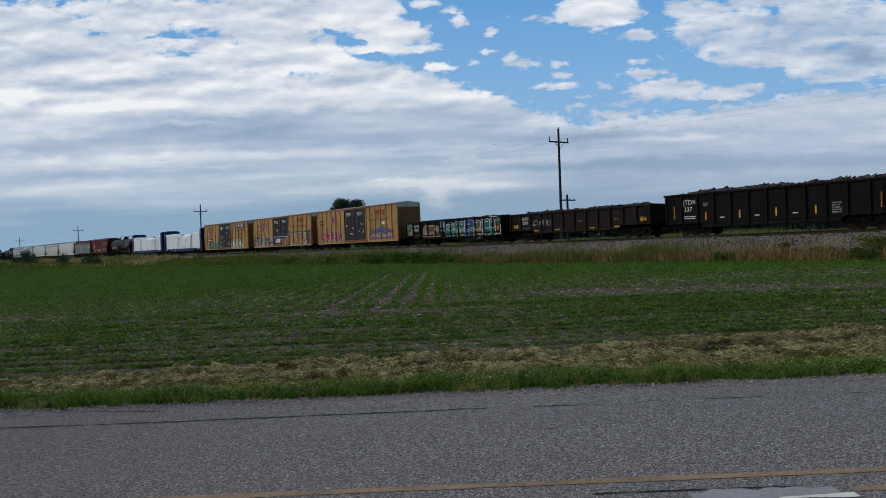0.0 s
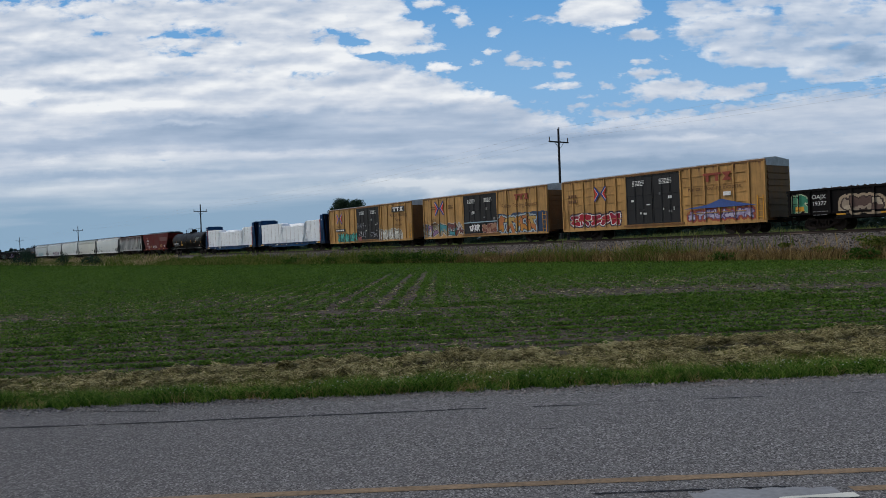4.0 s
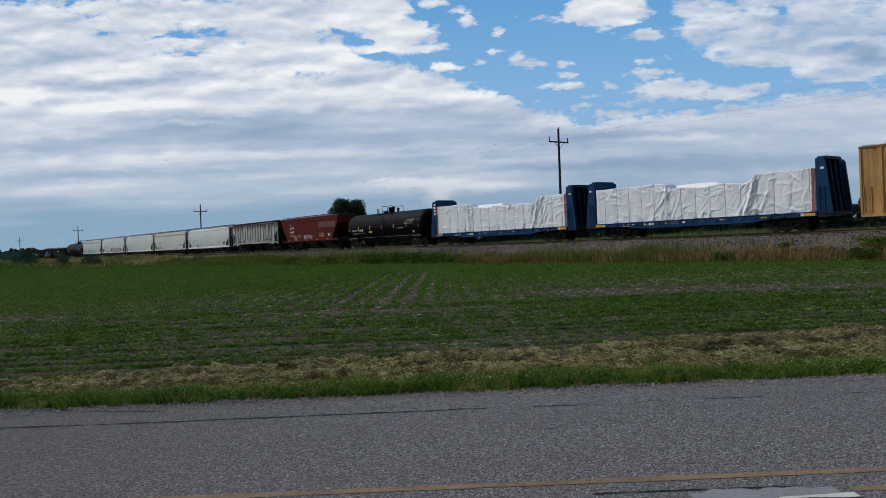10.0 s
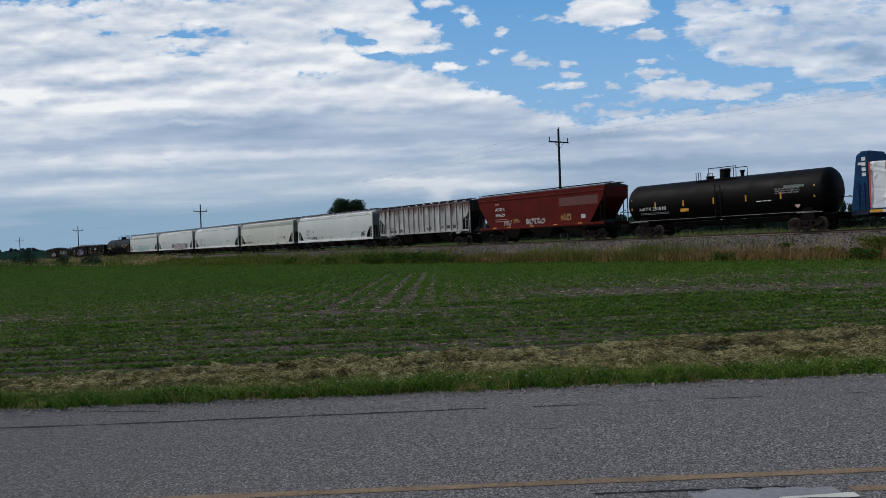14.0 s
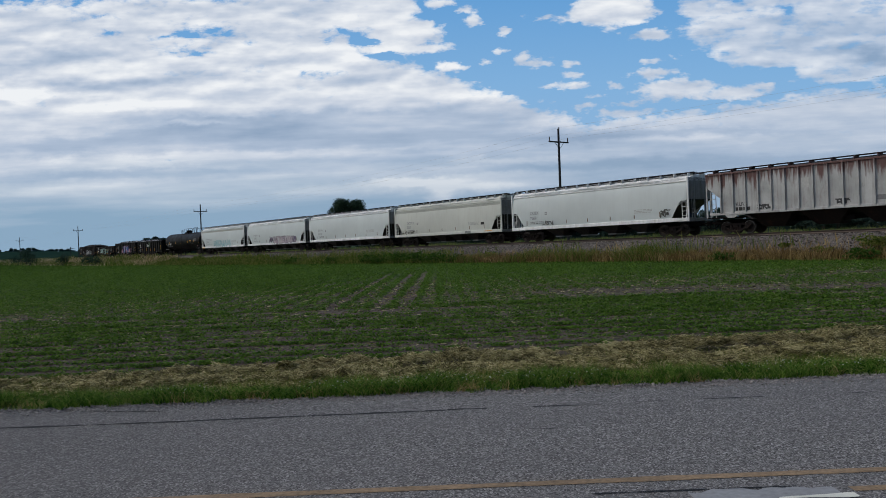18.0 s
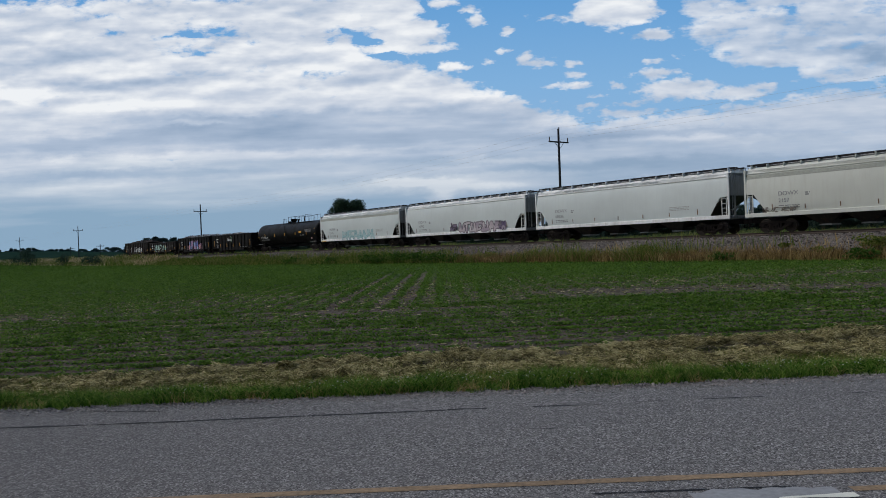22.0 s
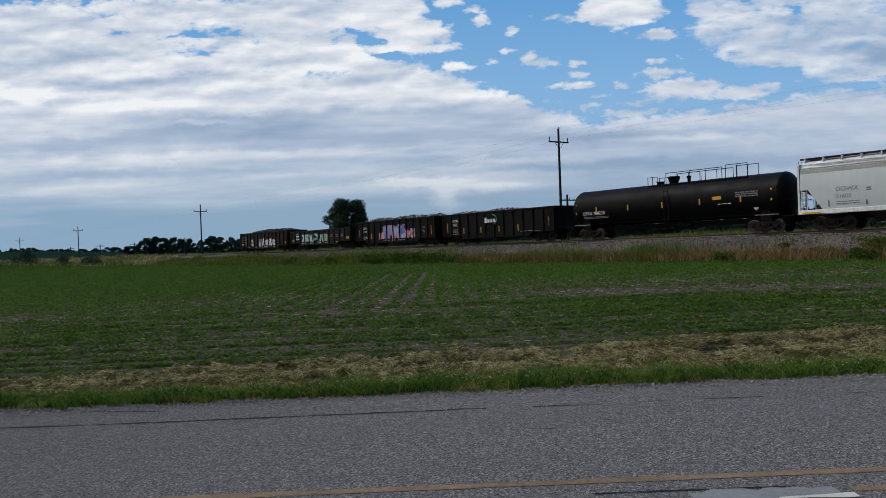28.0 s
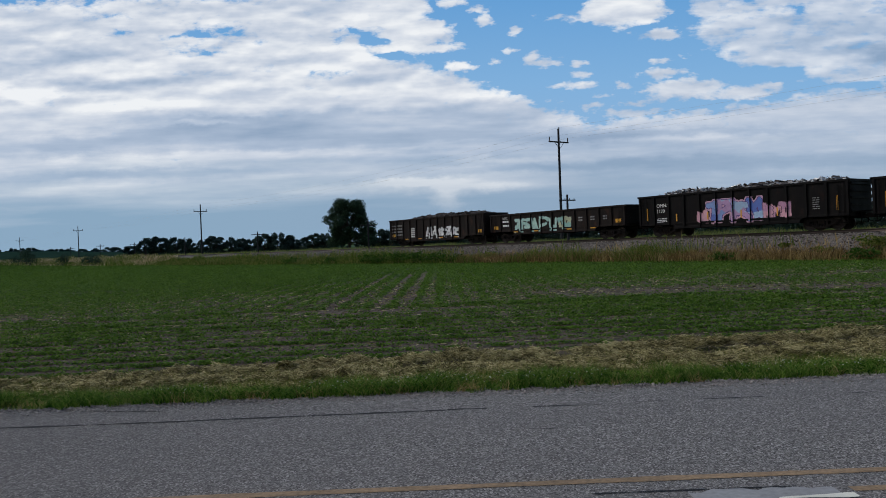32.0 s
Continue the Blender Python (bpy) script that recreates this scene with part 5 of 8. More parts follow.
def text_on(parent, body, x, z, size, material, y=-1.56, name="lettering", squeeze=1.0, end=None):
    """Lettering on a car's near side, starting at x with its foot at z."""
    cu = bpy.data.curves.new("letters", "FONT")
    cu.body, cu.size, cu.extrude = body, size / 0.7, 0.002
    tmp = bpy.data.objects.new("letters", cu)
    me = bpy.data.meshes.new_from_object(tmp)
    bpy.data.objects.remove(tmp)
    me.materials.clear()
    me.materials.append(material)
    me.transform(Matrix.Diagonal((squeeze, 1, 1, 1)))
    me.transform(Matrix.Rotation(radians(90), 4, "X") if end is None else Matrix.Rotation(radians(90), 4, "Z") @ Matrix.Rotation(radians(90), 4, "X"))
    ob = part(name, me, material, parent)
    ob.location = (x, y - 0.004, z) if end is None else (end, x, z)
    return ob


def bars(parent, x0, x1, z0, rows, h, gap, material, y=-1.56, seed=0, name="small_print"):
    """Writing too small to read: short bars in rows."""
    rnd = random.Random(seed)
    k = Kit()
    for r in range(rows):
        x, z = x0, z0 - r * (h + gap)
        while x < x1 - 0.05:
            w = min(rnd.uniform(0.12, 0.4), x1 - x)
            k.box(x, x + w, y - 0.006, y, z, z + h)
            x += w + 0.06
    return tagged(part(name, k, material, parent), kind="stuff")


def plate(parent, x0, x1, z0, z1, material, y=-1.56, name="stripe", label="", t=0.012):
    return part(name, Kit().box(x0, x1, y - t, y, z0, z1), material, parent, label)


def truck(parent, x, bright=False):
    """A two-axle truck under a car."""
    tr = part("truck", MESH["bolster"], IRON, parent, loc=(x, 0, 0))
    for y in (-1.02, 1.02):
        part("side_frame", MESH["side_frame"], IRON, tr, loc=(0, y, 0))
    for k in (-1, 1):
        w = part("wheelset", MESH["wheelset_bright" if bright else "wheelset"], TREAD, tr, loc=(0.89 * k, 0, WR))
        WHEELSETS[k].append(w)
    return tr


def make_truck_meshes():
    b = Kit().box(-0.2, 0.2, -1.1, 1.1, 0.42, 0.72, 0.04).tube((0, 0, 0.7), (0, 0, 0.86), 0.22, 12)
    for x in (-0.42, 0.42):
        b.box(x - 0.05, x + 0.05, -0.95, 0.95, 0.36, 0.46)
    f = Kit()
    f.prism([(-1.18, 0.60), (-1.05, 0.68), (-0.5, 0.76), (0.5, 0.76), (1.05, 0.68), (1.18, 0.60), (1.12, 0.50), (0.5, 0.62), (-0.5, 0.62), (-1.12, 0.50)], -0.09, 0.09)
    for k in (-1, 1):
        pts = [(-0.98 * k, 0.54), (-0.82 * k, 0.56), (-0.34 * k, 0.30), (-0.34 * k, 0.16), (-0.42 * k, 0.17)]
        f.prism(pts if k > 0 else pts[::-1], -0.08, 0.08)
        f.prism([(-0.42, 0.64), (-0.30, 0.64), (-0.30, 0.24), (-0.42, 0.24)][::1] if k < 0 else [(0.30, 0.64), (0.42, 0.64), (0.42, 0.24), (0.30, 0.24)], -0.08, 0.08)
        f.box(0.89 * k - 0.16, 0.89 * k + 0.16, -0.10, 0.10, 0.34, 0.58, 0.03)
        f.tube((0.89 * k, -0.16, WR), (0.89 * k, 0.0, WR), 0.11, 12)
    f.box(-0.42, 0.42, -0.09, 0.09, 0.15, 0.25, 0.02)
    for i in range(3):
        f.tube((-0.2 + 0.2 * i, 0, 0.24), (-0.2 + 0.2 * i, 0, 0.48), 0.075, 8)
    out = {"bolster": b.mesh("bolster", IRON), "side_frame": f.mesh("side_frame", IRON)}
    for nm, mats in (("wheelset", (TREAD, TREAD)), ("wheelset_bright", (TREAD, STEEL))):
        w = Kit().tube((0, -1.05, 0), (0, 1.05, 0), 0.085, 10)
        for k in (-1, 1):
            y = 0.72 * k
            prof_w = [(-0.07, WR + 0.02), (-0.045, WR + 0.025), (-0.03, WR), (0.065, WR - 0.006), (0.07, WR - 0.05), (0.03, WR - 0.08), (0.02, 0.2), (0.06, 0.13), (0.06, 0.09)]
            w.lathe([(y + k * d, r) for d, r in prof_w] if k > 0 else [(y + k * d, r) for d, r in prof_w], 28, "y")
        me = w.mesh(nm, *mats)
        rim = [0] * len(me.polygons)
        for i, p in enumerate(me.polygons):
            c = p.center
            r = math.hypot(c.x, c.z)
            rim[i] = 1 if abs(c.y) > 0.77 and r > WR - 0.075 and len(p.vertices) == 4 else 0
        me.polygons.foreach_set("material_index", rim)
        out[nm] = me
    return out


MESH = make_truck_meshes()


def ladder_kit(x, y0, z0, z1, w=0.42, n=None, out=0.07):
    k = Kit()
    n = n or max(3, int((z1 - z0) / 0.4))
    for xx in (x - w / 2, x + w / 2):
        k.box(xx - 0.025, xx + 0.025, y0 - out, y0 - out + 0.03, z0, z1)
    for i in range(n):
        z = z0 + (i + 0.5) * (z1 - z0) / n
        k.box(x - w / 2, x + w / 2, y0 - out, y0 - out + 0.025, z - 0.016, z + 0.016)
    return k


def running_gear(car, L, inset, bright=False, sill=(0.72, 1.0), reach=None):
    """Trucks, centre sill, couplers, brake rigging and end steps of a car of body length L."""
    for x in (-L / 2 + inset, L / 2 - inset):
        truck(car, x, bright)
    part("centre_sill", Kit().box(-L / 2 - 0.15, L / 2 + 0.15, -0.24, 0.24, sill[0] - 0.02, sill[1] + 0.05, 0.03), SHADE, car)
    reach = reach or 0.92
    for k in (-1, 1):
        e = k * (L / 2 + 0.1)
        c = Kit().box(*sorted((e, e + k * (reach - 0.35))), -0.07, 0.07, 0.78, 0.93, 0.02)
        c.box(*sorted((e + k * (reach - 0.38), e + k * (reach - 0.12))), -0.16, 0.13, 0.70, 1.0, 0.04)
        part("coupler", c, IRON, car)
        part("air_hose", Kit().path([(e, 0.3, 0.78), (e + k * 0.3, 0.32, 0.5), (e + k * 0.62, 0.2, 0.45)], 0.025, 6), SHADE, car)
        for y in (-1.42, 1.42):
            s = Kit()
            for dx in (-0.22, 0.22):
                s.box(k * (L / 2 - 0.42) + dx - 0.02, k * (L / 2 - 0.42) + dx + 0.02, y - 0.02, y + 0.02, 0.42, 1.0)
            for z in (0.44, 0.7):
                s.box(k * (L / 2 - 0.42) - 0.22, k * (L / 2 - 0.42) + 0.22, y - 0.03, y + 0.03, z - 0.015, z + 0.015)
            part("step", s, SHADE, car)
    g = Kit().tube((-1.6, 0.5, 0.82), (-0.9, 0.5, 0.82), 0.14, 10).tube((0.6, -0.5, 0.8), (1.7, -0.5, 0.8), 0.17, 10)
    g.path([(-L / 2 + inset, -0.3, 0.7), (-1.2, -0.3, 0.75), (1.0, -0.3, 0.75), (L / 2 - inset, -0.3, 0.7)], 0.03, 6)
    part("brake_gear", g, SHADE, car)


def enroll(car, s):
    ROLLING.append((car, s))
    return car


# -- spray-painted pieces on the cars' sides --
def dist_to(px, pz, ax, az, bx, bz):
    dx, dz = bx - ax, bz - az
    u = np.clip(((px - ax) * dx + (pz - az) * dz) / max(dx * dx + dz * dz, 1e-9), 0, 1)
    return np.hypot(px - ax - u * dx, pz - az - u * dz)


STROKES = [
    [(0.1, 0.0, 0.1, 1.0), (0.1, 1.0, 0.9, 0.95), (0.1, 0.5, 0.7, 0.5)],
    [(0.1, 0.0, 0.15, 1.0), (0.15, 1.0, 0.85, 0.8), (0.85, 0.8, 0.2, 0.5), (0.2, 0.5, 0.9, 0.0)],
    [(0.15, 0.1, 0.15, 0.9), (0.15, 0.9, 0.85, 0.9), (0.85, 0.9, 0.85, 0.1), (0.85, 0.1, 0.15, 0.1)],
    [(0.9, 0.9, 0.2, 0.85), (0.2, 0.85, 0.8, 0.4), (0.8, 0.4, 0.1, 0.05)],
    [(0.1, 0.0, 0.45, 1.0), (0.45, 1.0, 0.9, 0.0), (0.25, 0.4, 0.75, 0.4)],
    [(0.1, 0.95, 0.9, 1.0), (0.5, 1.0, 0.45, 0.0)],
    [(0.1, 0.0, 0.1, 1.0), (0.1, 1.0, 0.5, 0.4), (0.5, 0.4, 0.9, 1.0), (0.9, 1.0, 0.9, 0.0)],
    [(0.15, 1.0, 0.15, 0.1), (0.15, 0.1, 0.85, 0.05), (0.85, 0.05, 0.85, 0.95)],
]


def graffiti(parent, x0, x1, z0, z1, letters, fills, line, glow=None, seed=1, fat=0.16, edge=0.06, halo=0.12, posts=(), flat=-1.555, proud=-1.60, cell=0.055, ground=None, slant=0.0, label="", shine=None):
    """A sprayed piece: fat bent strokes with an outline, laid over the panels and the posts alike. posts: (x, half width)."""
    rnd = random.Random(seed)
    nx, nz = int((x1 - x0) / cell), int((z1 - z0) / cell)
    X, Z = np.meshgrid(x0 + (np.arange(nx) + 0.5) * cell, z0 + (np.arange(nz) + 0.5) * cell)
    wob = np.array([[noise.noise(Vector((x * 3, z * 3, seed))) for x in X[0]] for z in Z[:, 0]]) * 0.05
    best = np.full(X.shape, 9.0)
    nf = len(fills)
    idx = np.full(X.shape, -1)
    inner = np.full(X.shape, 9.0)
    layers = []
    w = (x1 - x0) / letters
    h = z1 - z0
    m = halo + edge + fat * 0.6
    for i in range(letters):
        a0, a1 = x0 + i * w - 0.02 * w, x0 + (i + 1) * w + 0.02 * w
        if i == 0:
            a0 = x0 + m
        if i == letters - 1:
            a1 = x1 - m
        one = np.full(X.shape, 9.0)
        lo, hi = z0 + m + rnd.uniform(0, 0.08) * h, z1 - m - rnd.uniform(0, 0.16) * h
        extra = [tuple(rnd.uniform(0, 1) for _ in range(4))] if fat < 0.2 else []
        for sx0, sz0, sx1, sz1 in rnd.choice(STROKES) + extra:
            j = lambda: rnd.uniform(-0.17, 0.17)
            sh = slant * h
            p = (a0 + (a1 - a0) * (sx0 + j()) + sh * sz0, lo + (hi - lo) * np.clip(sz0 + j(), 0, 1), a0 + (a1 - a0) * (sx1 + j()) + sh * sz1, lo + (hi - lo) * np.clip(sz1 + j(), 0, 1))
            d = dist_to(X, Z, *p) - fat * rnd.uniform(0.8, 1.25)
            one = np.minimum(one, d)
        layers.append(one + wob)
        best = np.minimum(best, one + wob)
    if ground is not None:
        idx[wob * 12 + (Z - z1) * -1.2 > 0.12] = nf + 2
    if glow is not None:
        idx[best < edge + halo] = nf + 1
    # each letter overlaps the one before, with its own outline
    order = list(range(letters))
    rnd.shuffle(order)
    for i in order:
        d = layers[i]
        idx[d < edge] = nf
        tone = (i + np.floor((Z - z0) / h * 2.2 + wob * 9).astype(int)) % nf
        idx = np.where(d < 0.0, tone, idx)
        if shine is not None:
            idx[(d < -fat * 0.55) & (d > -fat * 0.85)] = nf + 3
    mats = [spray(*c) for c in fills] + [spray(*line), spray(*(glow or line)), spray(*(ground or line)), spray(*(shine or line))]
    return lay_cells(parent, idx, x0, z0, cell, mats, posts, flat, proud, label)


def bubbles(parent, x0, x1, z0, z1, items, line, posts=(), flat=-1.52, proud=-1.6, cell=0.042, edge=0.062, label=""):
    """A sprayed piece of overlapping round shapes, each with its pale outline."""
    nx, nz = int((x1 - x0) / cell), int((z1 - z0) / cell)
    X, Z = np.meshgrid(x0 + (np.arange(nx) + 0.5) * cell, z0 + (np.arange(nz) + 0.5) * cell)
    idx = np.full(X.shape, -1)
    tones = []
    for cx, cz, rx, rz, p, c in items:
        if c not in tones:
            tones.append(c)
        u, v = np.abs(X - cx), np.abs(Z - cz)
        outer = (u / (rx + edge)) ** p + (v / (rz + edge)) ** p
        inner = (u / rx) ** p + (v / rz) ** p
        idx[outer < 1] = 0
        idx[inner < 1] = 1 + tones.index(c)
        # a short pale gleam in the upper part of each
        idx[((X - cx + rx * 0.1) / (rx * 0.5)) ** 2 + ((Z - cz - rz * 0.45) / 0.04) ** 2 < 1] = 0
    lay_cells(parent, idx, x0, z0, cell, [spray(*line)] + [spray(*c) for c in tones], posts, flat, proud, label)


def lay_cells(parent, idx, x0, z0, cell, mats, posts, flat, proud, label):
    """Lays the painted cells as thin skins over the panels, and over the posts where these stand proud."""
    nz, nx = idx.shape
    xs = x0 + (np.arange(nx) + 0.5) * cell
    co, q, mi = [], [], []
    on_post = np.zeros(nx, dtype=bool)
    for px, hw in posts:
        on_post |= np.abs(xs - px) < hw
    for r in range(nz):
        c = 0
        while c < nx:
            v = idx[r, c]
            e = c + 1
            while e < nx and idx[r, e] == v and on_post[e] == on_post[c]:
                e += 1
            if v >= 0:
                y = (proud if on_post[c] else flat) - 0.004
                k = len(co)
                xa, xb, za, zb = x0 + c * cell, x0 + e * cell, z0 + r * cell, z0 + (r + 1) * cell
                co += [(xa, y, za), (xb, y, za), (xb, y, zb), (xa, y, zb)]
                q.append((k, k + 1, k + 2, k + 3))
                mi.append(int(v))
            c = e
    me = big_mesh("graffiti", co, q, None, mi, mats)
    return part("graffiti", me, None, parent, label)


def wash(parent, x0, x1, z0, z1, colour, posts, label, flat=-1.56, proud=-1.65, cell=0.06):
    """A rolled patch of paint with a ragged upper edge, over panels and posts alike."""
    nx, nz = int((x1 - x0) / cell), int((z1 - z0) / cell)
    idx = np.full((nz, nx), -1)
    for c in range(nx):
        top = nz - int(abs(noise.noise(Vector((c * 0.05, x0, 3)))) * 7)
        idx[:top, c] = 0
    return lay_cells(parent, idx, x0, z0, cell, [spray(*colour)], posts, flat, proud, label)


# -- box cars --
def boxcar(s, L, label, grid=False, posts=14, seed=1):
    car = thing("boxcar", label, "freight car", "cars of the train")
    E, B, W = 5.02, 0.86, 1.53
    for k, nm in ((-1, "side"), (1, "side")):
        body = Kit().box(-L / 2, L / 2, k * W - 0.03, k * W + 0.03, B, E)
        part(nm, body, TAN, car)
    d0, d1 = -2.42, 2.58
    xs = [x for x in np.linspace(-L / 2 + 0.06, L / 2 - 0.06, posts + 1) if not d0 - 0.1 < x < d1 + 0.1] + [d0 - 0.06, d1 + 0.06]
    post = Kit().prism([(-0.055, B + 0.1), (0.055, B + 0.1), (0.055, E - 0.1), (-0.055, E - 0.1)], -0.085, 0.0).mesh("side_post", TAN)
    for x in xs:
        part("side_post", post, TAN, car, loc=(x, -W - 0.03, 0))
        part("side_post", post, TAN, car, loc=(x, W + 0.115, 0))
    if grid:
        for z in np.linspace(B + 0.75, E - 0.7, 5):
            for a, b in ((-L / 2 + 0.1, d0 - 0.1), (d1 + 0.1, L / 2 - 1.5)):
                part("side_rib", Kit().box(a, b, -W - 0.075, -W - 0.03, z - 0.025, z + 0.025), TAN, car)
    part("side_sill", Kit().box(-L / 2, L / 2, -W - 0.06, -W + 0.02, B - 0.14, B + 0.06, 0.01), TAN, car)
    part("side_sill", Kit().box(-L / 2, L / 2, W - 0.02, W + 0.06, B - 0.14, B + 0.06, 0.01), TAN, car)
    part("eave", Kit().box(-L / 2, L / 2, -W - 0.07, -W + 0.02, E - 0.11, E + 0.03, 0.015), TAN_END, car, "rust-streaked eave strip")
    part("eave", Kit().box(-L / 2, L / 2, W - 0.02, W + 0.07, E - 0.11, E + 0.03, 0.015), TAN_END, car)
    roof = Kit().sweep([(-W - 0.04, E + 0.02), (-W - 0.04, E + 0.06), (0, E + 0.2), (W + 0.04, E + 0.06), (W + 0.04, E + 0.02)], -L / 2 - 0.02, L / 2 + 0.02)
    roof_ob = part("roof", roof, ROOF, car, "dull galvanised roof")
    rib = Kit().sweep([(-W - 0.02, E + 0.06), (-W - 0.02, E + 0.10), (0, E + 0.245), (W + 0.02, E + 0.10), (W + 0.02, E + 0.06), (0, E + 0.2)], -0.05, 0.05).mesh("roof_rib", ROOF)
    for x in np.linspace(-L / 2 + 0.15, L / 2 - 0.15, 15):
        part("roof_rib", rib, ROOF, roof_ob, loc=(x, 0, 0))
    for k in (-1, 1):
        e = Kit().box(*sorted((k * L / 2, k * (L / 2 - 0.05))), -W + 0.03, W - 0.03, B, E)
        end = part("end_wall", e, TAN_END, car, "dirty corrugated end wall with shade in its paint")
        for i, z in enumerate(np.linspace(B + 0.35, E - 0.75, 8)):
            ring = [(-W + 0.2, z - 0.17), (-W + 0.1, z), (-W + 0.2, z + 0.17), (W - 0.2, z + 0.17), (W - 0.1, z), (W - 0.2, z - 0.17)]
            part("end_rib", Kit().sweep(ring, *sorted((k * (L / 2 + 0.005), k * (L / 2 + 0.075)))), TAN_END, end)
        part("end_plate", Kit().box(*sorted((k * L / 2, k * (L / 2 + 0.05))), -W, W, E - 0.42, E + 0.03), ROOF, end, "pale galvanised band over the end")
        part("corner_post", Kit().box(*sorted((k * (L / 2 - 0.12), k * (L / 2 + 0.02))), -W - 0.06, -W + 0.08, B, E), TAN, end)
        part("ladder", ladder_kit(k * (L / 2 - 0.42), -W - 0.03, B + 0.05, B + 1.75), REFLECT if k > 0 else TAN, car, "short yellow ladder")
        part("brake_platform", Kit().box(*sorted((k * (L / 2 + 0.05), k * (L / 2 + 0.5))), -0.9, 0.9, B + 0.1, B + 0.14), SHADE, car)
    for i, (a, b) in enumerate(((d0, (d0 + d1) / 2 - 0.02), ((d0 + d1) / 2 + 0.02, d1))):
        dr = part("door", Kit().box(a, b, -W - 0.07, -W - 0.035, B + 0.2, E - 0.16), DOOR, car, "black plug door")
        for z in (B + 0.24, 2.25, 3.35, E - 0.22):
            part("door_rib", Kit().box(a + 0.03, b - 0.03, -W - 0.10, -W - 0.07, z - 0.04, z + 0.04, 0.008), DOOR, dr)
        for x in (a + 0.05, b - 0.05):
            part("door_stile", Kit().box(x - 0.04, x + 0.04, -W - 0.10, -W - 0.07, B + 0.3, E - 0.28), DOOR, dr)
        part("lock_rod", Kit().tube((a + (b - a) * 0.35, -W - 0.12, B + 0.3), (a + (b - a) * 0.35, -W - 0.12, E - 0.3), 0.022, 6), DOOR, dr)
        part("lock_rod", Kit().tube((a + (b - a) * 0.65, -W - 0.12, B + 0.3), (a + (b - a) * 0.65, -W - 0.12, E - 0.3), 0.022, 6), DOOR, dr)
        bars(dr, a + 0.65, b - 0.7, E - 0.62, 4, 0.06, 0.05, WHITE, -W - 0.105, seed + i)
        rnd = random.Random(seed * 7 + i)
        for _ in range(5):
            x, z = rnd.uniform(a + 0.2, b - 0.5), rnd.uniform(B + 0.9, 3.3)
            plate(dr, x, x + rnd.uniform(0.06, 0.35), z, z + rnd.uniform(0.05, 0.28), rnd.choice((WHITE, GREYINK)), -W - 0.10, "sticker")
    part("door_track", Kit().box(d0 - 0.3, d1 + 0.3, -W - 0.13, -W - 0.06, B + 0.02, B + 0.16, 0.01), TAN_END, car, "rusty door track")
    part("door_track", Kit().box(d0 - 0.3, d1 + 0.3, -W - 0.13, -W - 0.06, E - 0.15, E - 0.07), TAN_END, car)
    part("floor_frame", Kit().box(-L / 2 + 0.05, L / 2 - 0.05, -W + 0.05, W - 0.05, B - 0.12, B + 0.1), SHADE, car)
    running_gear(car, L, 2.35)
    xl = [(x, 0.06) for x in xs]
    return enroll(car, s), xl


def cross_mark(car, x, z, r, W=-1.65):
    """An emblem of nested chevrons that meet in the middle: blue, white and red strokes."""
    for c, tip, wide, lift in (((0.025, 0.04, 0.22), 0.02, 0.30, 0.004), ((0.62, 0.60, 0.58), 0.30, 0.10, 0.006), ((0.58, 0.035, 0.035), 0.40, 0.30, 0.008)):
        for sx in (-1, 1):
            k = Kit()
            for sz in (-1, 1):
                pts = [(x + sx * r * tip, z), (x + sx * r * (tip + wide), z), (x + sx * r, z + sz * r * (1 - tip - wide) * 1.25), (x + sx * r, z + sz * r * min(1.0, (1 - tip) * 1.25)), (x + sx * r * (tip + 0.8 * (1 - tip)), z + sz * r * (1 - tip))]
                k.prism(pts if sx * sz > 0 else pts[::-1], W - lift, W)
            part("emblem", k, spray(*c), car, "chevron stroke of the emblem")


def tx_mark(car, x0, x1, z0, z1, material, W=-1.65):
    """Three block shapes of a line emblem."""
    w = (x1 - x0) / 3
    k = Kit()
    k.box(x0, x0 + w * 1.9, W - 0.008, W, z1 - (z1 - z0) * 0.28, z1)
    for i in range(2):
        a = x0 + i * w
        k.prism([(a + w * 0.3, z0), (a + w * 0.62, z0), (a + w * 0.62, z1 - (z1 - z0) * 0.3), (a + w * 0.3, z1 - (z1 - z0) * 0.3)], W - 0.008, W)
    a, c = x0 + 2 * w, (z0 + z1) / 2
    k.prism([(a, z0), (a + w, z0), (a + w * 0.66, c), (a + w * 0.34, c)], W - 0.008, W)
    k.prism([(a + w * 0.34, c), (a + w * 0.66, c), (a + w, z1), (a, z1)], W - 0.008, W)
    part("emblem", k, material, car)


MAROON = spray(0.26, 0.05, 0.03)
SLOGAN = ("Railcar Pooling Experts",)
b1, pb1 = boxcar(136.27, 18.75, "tall mustard-yellow boxcar with grid-ribbed sides and red graffiti", grid=True, posts=16, seed=3)
cross_mark(b1, -5.1, 3.75, 0.62)
tx_mark(b1, 4.6, 6.9, 3.85, 4.45, MAROON)
text_on(b1, SLOGAN[0], 3.3, 3.25, 0.32, FADED, -1.655, squeeze=1.0)
bars(b1, -8.6, -7.6, 3.6, 2, 0.26, 0.18, FADED, -1.65, 4)
plate(b1, 6.2, 6.8, 2.75, 3.05, WHITE, -1.65, "sign")
graffiti(b1, -8.6, -2.9, 1.0, 2.35, 5, [(0.36, 0.012, 0.03), (0.28, 0.012, 0.04)], (0.75, 0.72, 0.72), (0.05, 0.03, 0.06), 11, 0.13, posts=pb1, flat=-1.56, proud=-1.65, label="red and white sprayed lettering")
